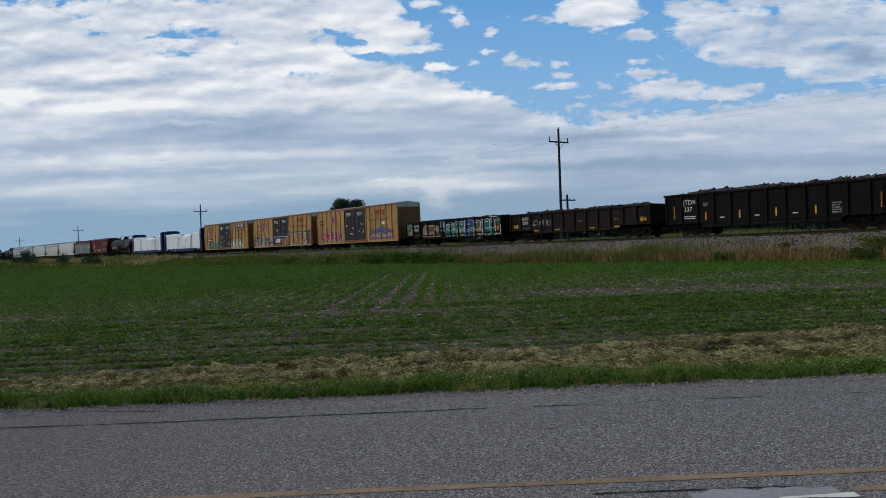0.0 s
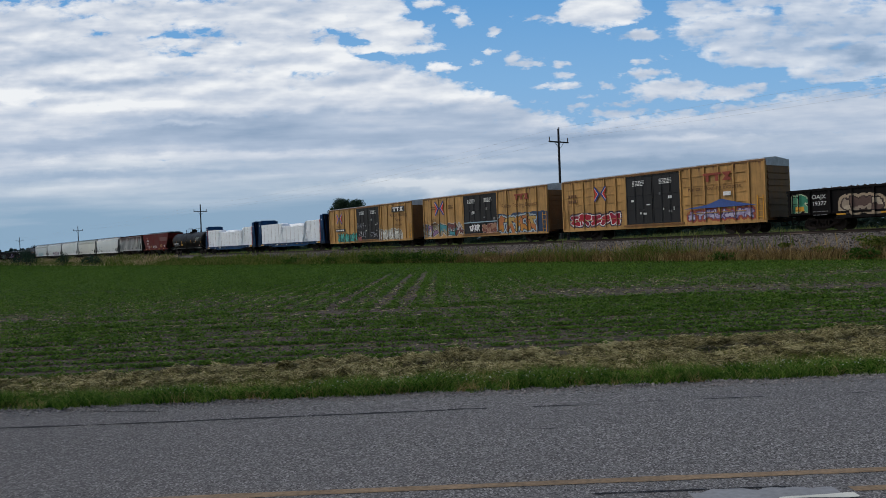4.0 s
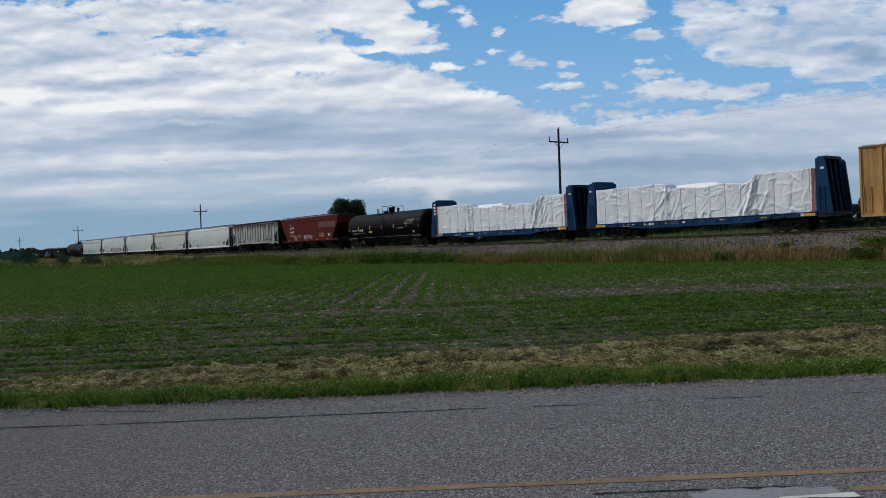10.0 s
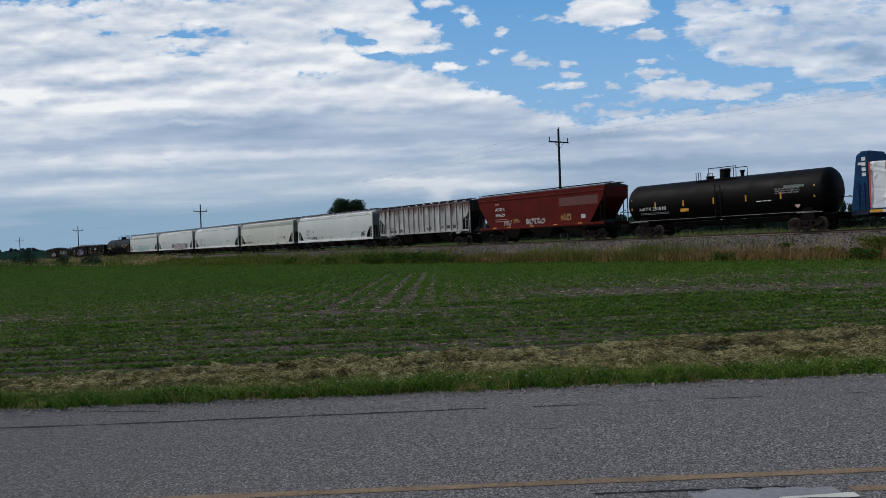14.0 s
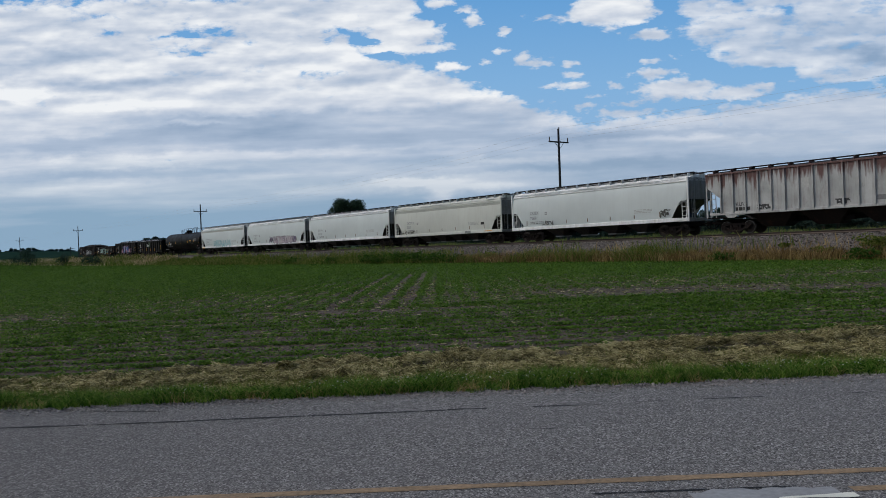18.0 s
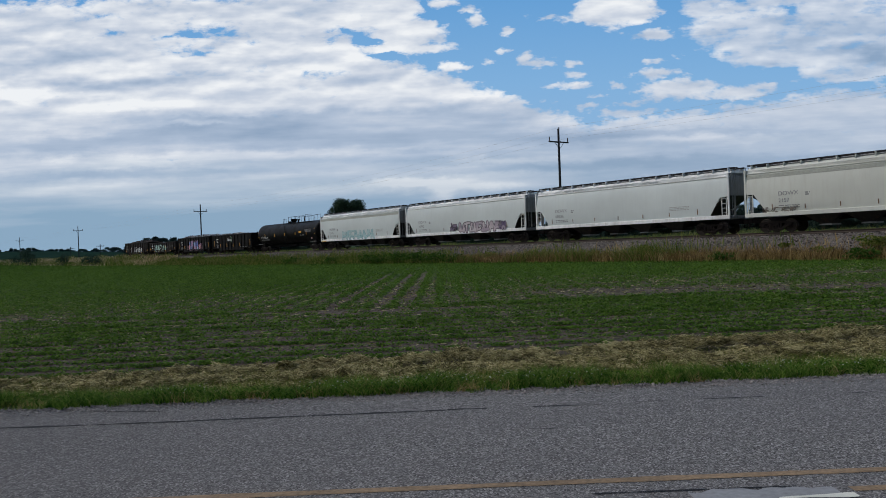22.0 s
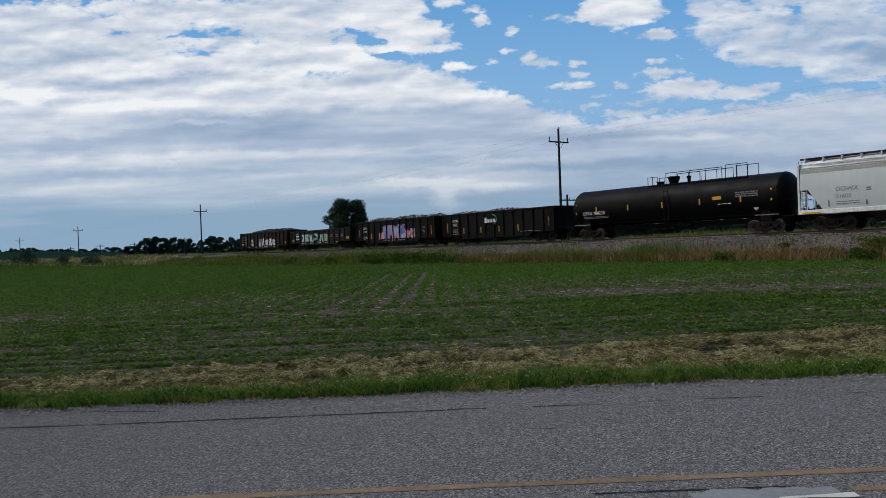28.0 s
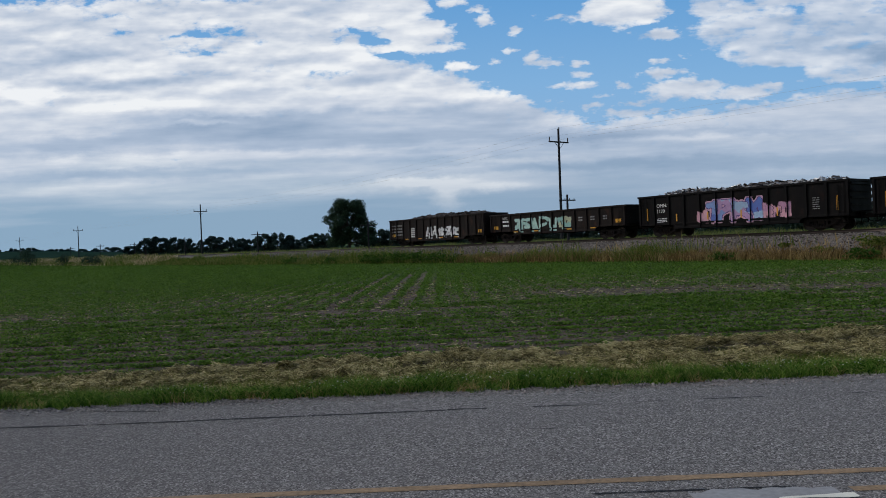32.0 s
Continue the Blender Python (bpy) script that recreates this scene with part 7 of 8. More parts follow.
# -- centre-beam flat cars and their wrapped lumber --
def centrebeam(s, L, label, seed=1):
    car = thing("centrebeam_flatcar", label, "freight car", "cars of the train")
    W = 1.42
    for k in (-1, 1):
        part("side_sill", Kit().prism([(-L / 2, 0.95), (-L / 2 + 3.2, 0.9), (-L / 2 + 4.6, 0.72), (L / 2 - 4.6, 0.72), (L / 2 - 3.2, 0.9), (L / 2, 0.95), (L / 2, 1.2), (-L / 2, 1.2)], k * W - 0.05, k * W + 0.05), BLUE, car)
        part("sill_flange", Kit().box(-L / 2, L / 2, k * W - 0.09, k * W + 0.09, 1.18, 1.24, 0.01), BLUE, car)
        for x in np.linspace(-L / 2 + 1.2, L / 2 - 1.2, 17):
            if k < 0:
                part("winch", Kit().box(x - 0.12, x + 0.12, -W - 0.13, -W - 0.04, 1.0, 1.15, 0.02), DARKBLUE, car)
    part("deck", Kit().box(-L / 2, L / 2, -W, W, 1.14, 1.22), DARKBLUE, car)
    cb = Kit().box(-L / 2 + 0.1, L / 2 - 0.1, -0.12, 0.12, 3.2, 3.5, 0.03)
    for x in np.linspace(-L / 2 + 1.2, L / 2 - 1.2, 13):
        cb.box(x - 0.06, x + 0.06, -0.08, 0.08, 1.2, 3.3)
    part("centre_beam", cb, BLUE, car)
    for k in (-1, 1):
        x1 = k * L / 2
        # a bulkhead: outer frame with raked end, posts and sheet between
        for y in (-1, 1):
            o = [(x1 - k * 0.02, 0.95), (x1 + k * 1.02, 0.95), (x1 + k * 0.62, 4.5), (x1 + k * 0.45, 4.68), (x1 - k * 0.02, 4.68)]
            part("bulkhead_post", Kit().prism(o if k > 0 else o[::-1], y * 1.36 - 0.06, y * 1.36 + 0.06), BLUE, car, "blue bulkhead post")
            for z in (1.6, 2.1, 2.6):
                part("gusset", Kit().box(*sorted((x1 + k * 0.05, x1 + k * (0.92 - (z - 1) * 0.1))), y * 1.36 - 0.09, y * 1.36 + 0.09, z - 0.02, z + 0.02), BLUE, car)
        sheet = part("bulkhead_sheet", Kit().box(*sorted((x1, x1 + k * 0.05)), -1.31, 1.31, 1.2, 4.7), BLUE, car)
        part("bulkhead_cap", Kit().box(*sorted((x1 - k * 0.04, x1 + k * 0.5)), -1.1, 1.1, 4.62, 4.82, 0.06), BLUE, car)
        for y in (-0.95, -0.35, 0.35, 0.95):
            o = [(x1 + k * 0.06, 1.2), (x1 + k * 0.8, 1.2), (x1 + k * 0.42, 4.6), (x1 + k * 0.06, 4.6)]
            part("bulkhead_rib", Kit().prism(o if k > 0 else o[::-1], y - 0.04, y + 0.04), DARKBLUE, sheet)
        part("end_sill", Kit().box(*sorted((x1, x1 + k * 1.0)), -1.42, 1.42, 0.86, 1.2, 0.03), DARKBLUE, car)
        plate(car, *sorted((x1 - k * 0.1, x1 - k * 0.85)), 0.98, 1.16, REFLECT, -W - 0.06, "reflector", "yellow reflector")
        plate(car, *sorted((x1 - k * 0.86, x1 - k * 1.3)), 0.98, 1.16, WHITE, -W - 0.06, "reflector")
        plate(car, *sorted((x1 + k * 0.3, x1 + k * 0.52)), 3.95, 4.1, WHITE, -1.42, "marking")
        part("ladder", ladder_kit(x1 + k * 0.35, -1.42, 1.25, 2.9, 0.34, 5, 0.06), BLUE, car)
    running_gear(car, L, 2.3, reach=1.5)
    text_on(car, "LSRC", -6.4, 0.92, 0.22, WHITE, -W - 0.06)
    bars(car, -4.3, -3.4, 0.94, 1, 0.18, 0.1, WHITE, -W - 0.06, 4)
    bars(car, -2.2, -1.2, 1.06, 2, 0.06, 0.06, GREYINK, -W - 0.06, 5)
    rnd = random.Random(seed)
    for x in np.linspace(-5.5, 7.0, 9):
        plate(car, x, x + rnd.uniform(0.15, 0.5), 0.95 + rnd.uniform(0, 0.08), 1.08, rnd.choice((WHITE, GREYINK, REFLECT, spray(0.05, 0.15, 0.3))), -W - 0.05, "marking")
    return enroll(car, s)


def lumber(s, L, low0, low1, label, seed=1, red=True):
    """White-wrapped lumber: tall stacks at both ends and a lower one between, on both sides of the centre beam. low0, low1: where the low part lies."""
    load = thing("wrapped_lumber", label, "lumber", "wrapped lumber loads")
    hi, lo = 4.08, 3.58
    for side in (-1, 1):
        nx, nz = (420, 40) if side < 0 else (150, 10)
        a, b = -L / 2 + 0.12, L / 2 - 0.16
        q0, q1 = (low0, low1) if side < 0 else (low0 + 3.6, low1 + 0.5)

        def top(x):
            r0 = 1 / (1 + math.exp(-(x - q0) / 0.10))
            r1 = 1 / (1 + math.exp(-(x - q1) / 0.16))
            sag = 0.05 * math.sin(x * 2.1 + seed) + 0.03 * noise.noise(Vector((x * 1.3, seed, 0)))
            return hi - (hi - lo) * (r0 - r1) + sag * (0.3 + r0 - r1) - (0.16 if side > 0 else 0)

        rnd = random.Random(seed * 5 + side)
        creases = []
        for _ in range(330 if side < 0 else 60):
            # most creases lie where the wrap steps down, and along its foot
            where = rnd.random()
            cx = q0 + rnd.gauss(-0.3, 0.6) if where < 0.14 else q1 + rnd.gauss(-0.1, 0.6) if where < 0.34 else rnd.uniform(a, b)
            ct = rnd.uniform(0, 1) if where < 0.34 else rnd.choice((rnd.uniform(0, 0.25), rnd.uniform(0, 1), rnd.uniform(0.75, 1)))
            ang = rnd.gauss(1.1, 0.35) if where < 0.34 else rnd.choice((0.0, 0.2, -0.3, 0.9, 1.4)) + rnd.gauss(0, 0.2)
            creases.append((cx, ct * 2.6, math.cos(ang), math.sin(ang), rnd.uniform(0.15, 0.75), rnd.choice((1, 1, -0.7)) * rnd.uniform(0.02, 0.065), rnd.uniform(0.025, 0.06)))

        def out(x, t):
            x, t = np.broadcast_arrays(np.asarray(x, float), np.asarray(t, float))
            h = t * 2.6
            folds = noise2(x * 0.9 + 0.5 * t, t * 1.2, seed, 1.0) * 0.035 + noise2(x * 2.6 + t * 2.0, t * 3, seed + 3, 1.0) * 0.018
            for cx, ch, ux, uz, ln, amp, wd in creases:
                dx, dz = x - cx, h - ch
                m_, d_ = (dx * ux + dz * uz) / ln, np.abs(dz * ux - dx * uz) / wd
                folds = folds + amp * np.exp(-np.minimum(d_ + m_ * m_, 40))
            edge = np.exp(-((x - q1 - 0.2 + (1 - t) * 0.9) / 0.16) ** 2) * 0.12 + np.exp(-((x - q0 + 0.15 - (1 - t) * 0.3) / 0.12) ** 2) * 0.09
            flare = 0.08 * (1 - t) ** 3 * noise2(x * 1.8, x * 0, seed + 9, 1.0)
            bay = 0.03 * np.abs(np.sin((x - a - 0.9) * math.pi / 1.22)) ** 0.7
            return 1.29 + folds + edge + flare + bay

        v, f = [], []
        skin = out((a + (b - a) * np.arange(nx + 1) / nx)[:, None], (np.arange(nz + 1) / nz)[None, :])
        for i in range(nx + 1):
            x = a + (b - a) * i / nx
            tz = top(x)
            # the hem is drawn up at the straps and hangs between them
            foot = 1.22 + 0.09 * (1 - abs(math.sin((x - a - 0.9) * math.pi / 1.22)) ** 0.5) + 0.05 * abs(noise.noise(Vector((x * 1.5, 7, seed))))
            for j in range(nz + 1):
                t = j / nz
                v.append((x, side * float(skin[i, j]), foot + (tz - foot) * t))
            for y in (0.9, 0.45, 0.14):
                v.append((x, side * y, tz + 0.02))
            v.append((x, side * 0.14, foot))
        w = nz + 5
        for i in range(nx):
            for j in range(w - 1):
                c = i * w + j
                f.append((c, c + w, c + w + 1, c + 1) if side < 0 else (c, c + 1, c + w + 1, c + w))
        f += [tuple(range(w)) if side < 0 else tuple(range(w))[::-1], tuple(nx * w + j for j in range(w))[::-1] if side < 0 else tuple(nx * w + j for j in range(w))]
        part("wrap", mesh_of("wrap", v, f, (WRAP_M,), True), WRAP_M, load, "creased white plastic wrap")
        if side < 0:
            for x in np.arange(a + 0.9, b - 0.3, 1.22):
                tz = top(x)
                k = Kit().path([(x, -float(out(x, j / 8)) - 0.012, 1.26 + (tz - 1.26) * j / 8) for j in range(9)], 0.011, 4)
                part("strap", k, STRAP, load, "thin red-grey load strap")
            if red:
                k = Kit()
                for j in range(10):
                    k.box(b - 0.2 + 0.015 * j % 0.03, b - 0.04, -float(out(b - 0.1, j / 9)) - 0.03, -float(out(b - 0.1, j / 9)), 1.26 + (hi - 1.26) * j / 10, 1.26 + (hi - 1.26) * (j + 1) / 10)
                part("red_edge", k, spray(0.45, 0.08, 0.07), load, "red edge strip of the wrap")
    return enroll(load, s)


STRAP = plain("strap_grey", (0.30, 0.215, 0.205), 0.7, 20, 0.3)
centrebeam(73.78, 18.6, "blue centre-beam flat car with bulkheads", 2)
lumber(73.78, 18.6, -2.15, 4.9, "white-wrapped lumber stacks strapped on a flat car", 3)
c2 = centrebeam(51.93, 18.75, "blue centre-beam flat car with bulkheads", 5)
lumber(51.93, 18.75, -4.07, 5.68, "white-wrapped lumber stacks strapped on a flat car", 8)
for _i, _dz in enumerate((0.0, 0.32, 0.64, 0.96)):
    plate(c2, -9.68, -9.45, 4.2 - _dz, 4.42 - _dz, WHITE, -1.42, "marking")
part("red_edge", Kit().box(-9.28, -9.18, -1.43, -1.415, 1.3, 4.1), spray(0.45, 0.08, 0.07), c2)


# -- tank cars --
def tank_car(s, L, label, rails, name, seed, bright=True, shell=TANK):
    car = thing("tank_car", label, "freight car", "cars of the train")
    r, cz = 1.52, 2.62
    h = 0.62
    prof_t = [(-L / 2, 0.02)] + [(-L / 2 + h * (1 - math.cos(a)), r * math.sin(a)) for a in np.linspace(0.18, math.pi / 2, 9)]
    prof_t += [(x, r) for x in np.linspace(-L / 2 + h + 0.3, L / 2 - h - 0.3, 9)]
    prof_t += [(-x, rr) for x, rr in prof_t[:10][::-1]]
    part("shell", Kit().lathe(prof_t, 48, "x", 0, cz), shell, car, "smooth black tank shell", True)
    for x in np.linspace(-L / 2 + h, L / 2 - h, 6):
        k = Kit().lathe([(x - 0.03, r + 0.001), (x - 0.02, r + 0.006), (x + 0.02, r + 0.006), (x + 0.03, r + 0.001)], 48, "x", 0, cz)
        part("weld_seam", k, shell, car)
    for k in (-1, 1):
        x = k * (L / 2 - 1.6)
        part("saddle", Kit().prism([(x - 0.45, 0.8), (x + 0.45, 0.8), (x + 0.3, 1.6), (x - 0.3, 1.6)], -1.1, 1.1), SHADE, car)
        part("stub_sill", Kit().box(*sorted((k * (L / 2 - 3.4), k * (L / 2 + 0.55))), -0.28, 0.28, 0.75, 1.12, 0.03), SHADE, car)
        part("platform", Kit().box(*sorted((k * (L / 2 - 0.35), k * (L / 2 + 0.6))), -1.45, 1.45, 1.05, 1.12, 0.01), SHADE, car)
        rl = Kit()
        for y in (-1.4, 1.4):
            rl.path([(k * (L / 2 + 0.5), y, 1.1), (k * (L / 2 + 0.5), y, 2.1), (k * (L / 2 - 0.1), y, 2.25)], 0.022, 6)
        rl.path([(k * (L / 2 + 0.5), -1.4, 2.1), (k * (L / 2 + 0.5), 1.4, 2.1)], 0.022, 6)
        part("end_rail", rl, SHADE, car)
        part("side_step_bar", Kit().box(*sorted((k * (L / 2 - 2.2), k * (L / 2 - 0.5))), -1.47, -1.40, 1.2, 1.25), GREYP, car)
    part("side_rail", Kit().path([(-L / 2 + 0.8, -1.38, 1.28), (L / 2 - 0.9, -1.38, 1.28)], 0.016, 6), GREYP if seed == 1 else SHADE, car, "thin grey grab rail")
    part("manway", Kit().lathe([(cz + r - 0.1, 0.34), (cz + r + 0.46, 0.36), (cz + r + 0.48, 0.40), (cz + r + 0.56, 0.40), (cz + r + 0.62, 0.30)] if seed == 1 else [(cz + r - 0.05, 0.30), (cz + r + 0.2, 0.40), (cz + r + 0.42, 0.47), (cz + r + 0.47, 0.47), (cz + r + 0.52, 0.36)], 20, "z"), shell, car, "black manway dome")
    part("fitting", Kit().tube((-1.25, 0, cz + r - 0.05), (-1.25, 0, cz + r + 0.16), 0.28, 14).tube((-1.25, 0, cz + r + 0.16), (-1.25, 0, cz + r + 0.2), 0.34, 14), SHADE, car)
    part("valve", Kit().tube((1.35, 0, cz + r - 0.05), (1.35, 0, cz + r + 0.3), 0.13, 10).tube((1.35, 0, cz + r + 0.3), (1.35, 0, cz + r + 0.42), 0.18, 10), SHADE, car)
    part("outlet", Kit().tube((0, 0, 0.6), (0, 0, 1.15), 0.16, 12), SHADE, car)
    for a, b, z in rails:
        for y in (-0.75, 0.75):
            k = Kit().path([(a, y, cz + r * 0.86), (a, y, cz + r + z), (b, y, cz + r + z), (b, y, cz + r * 0.86)], 0.028, 6)
            k.path([((a + b) / 2, y, cz + r * 0.86), ((a + b) / 2, y, cz + r + z)], 0.024, 6)
            part("top_rail", k, SHADE, car)
    a, b = rails[0][0], rails[-1][1]
    part("walkway", Kit().box(a, b, -0.8, -0.5, cz + r * 0.88, cz + r * 0.88 + 0.05).box(a, b, 0.5, 0.8, cz + r * 0.88, cz + r * 0.88 + 0.05), SHADE, car)
    part("ladder", ladder_kit(0.3, -r + 0.05, 1.1, cz + 1.0, 0.42, 7, 0.12), shell, car)

    def on_shell(z):
        return -math.sqrt(max(0.0, r * r - (z - cz) ** 2)) - 0.006

    for x, z, big in [(-L / 2 + 0.75, 2.55, 1)] + [(xx, 2.45, 0) for xx in np.linspace(-L / 2 + 3.0, L / 2 - 3.2, 5)] + [(L / 2 - 0.95, 2.6, 1)]:
        hh = 0.42 if big else 0.22
        plate(car, x - 0.05, x + 0.05, z - hh, z + hh, REFLECT, on_shell(z + hh) + 0.02 if not big else -1.46, "reflector", "upright yellow reflector", 0.03)
    text_on(car, name, -L / 2 + 1.5, 2.05, 0.26, WHITE, on_shell(2.4) - 0.01, squeeze=1.1)
    bars(car, -L / 2 + 1.5, -L / 2 + 4.2, 1.85, 2, 0.05, 0.05, GREYINK, on_shell(1.92) - 0.01, seed)
    yel = (L / 2 - 5.4, 2.5) if seed == 2 else (-L / 2 + 5.2, 1.82)
    plate(car, yel[0], yel[0] + 0.7, yel[1], yel[1] + 0.24, REFLECT, on_shell(min(2.62, yel[1] + 0.24)), "sign", "yellow notice panel")
    bars(car, L / 2 - 3.6, L / 2 - 1.9, 2.85, 3, 0.09, 0.05, GREYINK, on_shell(2.7), seed + 3, "notice")
    if seed == 1:
        plate(car, L / 2 - 3.0, L / 2 - 1.6, 2.75, 3.1, spray(0.18, 0.22, 0.20), on_shell(3.05), "notice", "pale notice panel", 0.02)
    bars(car, L / 2 - 5.0, L / 2 - 3.9, 2.25, 2, 0.05, 0.05, WHITE, on_shell(2.2), seed + 4)
    d = L / 2 - 2.2
    k = Kit().prism([(d - 0.2, 1.75), (d, 1.55), (d + 0.2, 1.75), (d, 1.95)], on_shell(1.6) - 0.02, on_shell(1.95) + 0.1)
    part("placard", k, spray(0.62, 0.40, 0.38), car, "red and white diamond placard")
    bars(car, L / 2 + 0.02, L / 2 + 0.03, 2.9, 2, 0.06, 0.06, WHITE, -0.9, 2)
    running_gear(car, L + 0.9, 2.25, bright, reach=0.75)
    return enroll(car, s)


tank_car(32.1, 16.3, "black tank car with a short top platform", [(-1.95, -1.55, 0.5), (-0.9, 1.3, 0.72)], "NATX 351838", 1)
tank_car(-123.5, 19.3, "long black tank car with a railed top walkway", [(-1.9, -1.0, 0.55), (-0.2, 1.8, 0.75), (1.9, 4.6, 0.75), (4.9, 6.6, 0.85)], "CBTX 788228", 2)


# -- covered hoppers --
SECTION = [(-1.46, 1.22), (-1.52, 1.6), (-1.555, 2.1), (-1.565, 2.7), (-1.545, 3.3), (-1.49, 3.8), (-1.40, 4.12), (-1.22, 4.36), (-0.85, 4.52), (-0.45, 4.58)]


def side_y(z):
    zs, ys = [p[1] for p in SECTION], [p[0] for p in SECTION]
    return float(np.interp(z, zs, ys))


def hopper(s, L, label, body_m, mark, number, seed=1, sill_m=None, stripe=False):
    """A long covered hopper with curved sides, sloped end sheets, roof walk and four outlet bays."""
    car = thing("covered_hopper", label, "freight car", "cars of the train")
    sill_m = sill_m or SILL
    zs = [p[1] for p in SECTION]

    def foot(x):
        d = L / 2 - abs(x)
        return 1.3 if d > 1.62 else 1.3 + min(1.35, (1.62 - d) * 1.45) if d > 0.16 else 1.3

    xs = np.unique(np.concatenate([np.linspace(-L / 2 + 0.16, L / 2 - 0.16, 41), [k * (L / 2 - d) for k in (-1, 1) for d in (1.62, 1.2, 0.69, 0.5, 0.3)]]))
    for k in (-1, 1):
        v, f = [], []
        rows = 14
        for x in xs:
            z0 = foot(x)
            for j in range(rows + 1):
                z = z0 + (4.34 - z0) * j / rows
                v.append((x, k * -side_y(z), z))
        for i in range(len(xs) - 1):
            for j in range(rows):
                a = i * (rows + 1) + j
                f.append((a, a + 1, a + rows + 2, a + rows + 1) if k > 0 else (a, a + rows + 1, a + rows + 2, a + 1))
        part("side", mesh_of("side", v, f, (body_m,), True), body_m, car, "smooth curved side sheet")
        part("side_sill", Kit().box(-L / 2, L / 2, k * 1.50 - 0.06, k * 1.50 + 0.06, 1.08, 1.36, 0.02), sill_m, car, "white side sill")
        part("top_sill", Kit().box(-L / 2, L / 2, k * 1.40 - 0.07, k * 1.40 + 0.03, 4.05, 4.14, 0.02), sill_m, car)
    ring = [(y, z) for y, z in SECTION[6:]] + [(-y, z) for y, z in SECTION[6:][::-1]]
    part("roof", Kit().sweep(ring, -L / 2 + 0.05, L / 2 - 0.05), sill_m, car, "pale domed roof")
    for y in (-0.62, 0.62):
        part("roof_walk", Kit().box(-L / 2 - 0.1, L / 2 + 0.1, y - 0.24, y + 0.24, 4.72, 4.76).box(-L / 2 - 0.1, L / 2 + 0.1, y - 0.25, y - 0.21, 4.66, 4.78), WALK, car, "dark steel roof walk")
        for x in np.linspace(-L / 2 + 0.3, L / 2 - 0.3, 16):
            part("walk_bracket", Kit().box(x - 0.022, x + 0.022, *sorted((y * 0.7, y * 1.75)), 4.42, 4.72), sill_m, car)
    part("hatch", Kit().box(-L / 2 + 1.0, L / 2 - 1.0, -0.3, 0.3, 4.56, 4.70, 0.05), GREYP, car, "long roof hatch")
    for k in (-1, 1):
        e = k * L / 2
        part("end_sheet", Kit().box(*sorted((e - k * 0.05, e - k * 0.12)), -1.5, 1.5, 2.75, 4.36), GREYP, car, "grey end sheet")
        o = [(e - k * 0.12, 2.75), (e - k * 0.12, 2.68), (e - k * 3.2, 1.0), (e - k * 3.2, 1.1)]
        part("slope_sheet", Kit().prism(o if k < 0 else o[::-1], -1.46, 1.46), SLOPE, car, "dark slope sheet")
        for y in (-1.5, 1.5):
            part("corner_post", Kit().box(*sorted((e, e - k * 0.13)), y - 0.05, y + 0.05, 1.1, 4.36), sill_m, car)
            part("ladder", ladder_kit(e - k * 0.42, y + (0 if y < 0 else 0.1), 1.36, 2.7, 0.36, 4, 0.03), sill_m, car)
        eb = Kit().box(*sorted((e, e - k * 0.1)), -1.5, 1.5, 1.1, 1.3)
        for y in (-0.7, 0.7):
            eb.box(*sorted((e - k * 0.06, e - k * 0.14)), y - 0.05, y + 0.05, 1.2, 2.8)
        part("end_frame", eb, GREYP, car)
        part("end_ladder", Kit().path([(e + k * 0.04, -1.2, 1.2), (e + k * 0.04, -1.2, 4.6)], 0.022, 5).path([(e + k * 0.04, -0.8, 1.2), (e + k * 0.04, -0.8, 4.6)], 0.022, 5).path([(e + k * 0.04, -1.2, 2.0), (e + k * 0.04, -0.8, 2.0)], 0.02, 5).path([(e + k * 0.04, -1.2, 2.8), (e + k * 0.04, -0.8, 2.8)], 0.02, 5).path([(e + k * 0.04, -1.2, 3.6), (e + k * 0.04, -0.8, 3.6)], 0.02, 5), GREYP, car)
        part("brake_reservoir", Kit().tube((e - k * 0.9, -0.5, 1.55), (e - k * 0.9, 0.5, 1.55), 0.2, 12), DARKBLUE if seed == 1 else SLOPE, car)
    for i, x in enumerate(np.linspace(-L / 2 + 5.1, L / 2 - 5.1, 4)):
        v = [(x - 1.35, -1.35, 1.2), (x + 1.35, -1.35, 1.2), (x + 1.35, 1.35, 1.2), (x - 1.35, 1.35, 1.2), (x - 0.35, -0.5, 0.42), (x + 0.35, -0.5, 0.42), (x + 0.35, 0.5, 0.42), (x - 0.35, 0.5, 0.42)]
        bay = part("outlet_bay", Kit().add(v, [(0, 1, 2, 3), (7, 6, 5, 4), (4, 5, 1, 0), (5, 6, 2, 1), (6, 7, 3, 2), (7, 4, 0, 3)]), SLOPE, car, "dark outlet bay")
        part("outlet_gate", Kit().box(x - 0.4, x + 0.4, -0.65, 0.65, 0.34, 0.44, 0.02), GREYP, bay)
    for i, x in enumerate(np.linspace(-L / 2 + 2.0, L / 2 - 2.6, 7)):
        plate(car, x - 0.035, x + 0.035, 1.5, 1.95 if i in (0, 6) else 1.8, spray(0.16, 0.10, 0.06), side_y(1.7) - 0.004, "reflector", "faded brown reflector")
    text_on(car, mark, -L / 2 + 2.45, 2.45, 0.28, HOPPER_INK, side_y(2.6) - 0.01, squeeze=1.05)
    text_on(car, number, -L / 2 + 2.45, 2.0, 0.26, HOPPER_INK, side_y(2.2) - 0.01, squeeze=1.05)
    bars(car, -L / 2 + 2.45, -L / 2 + 3.9, 1.75, 2, 0.05, 0.08, GREYINK, side_y(1.75), seed)
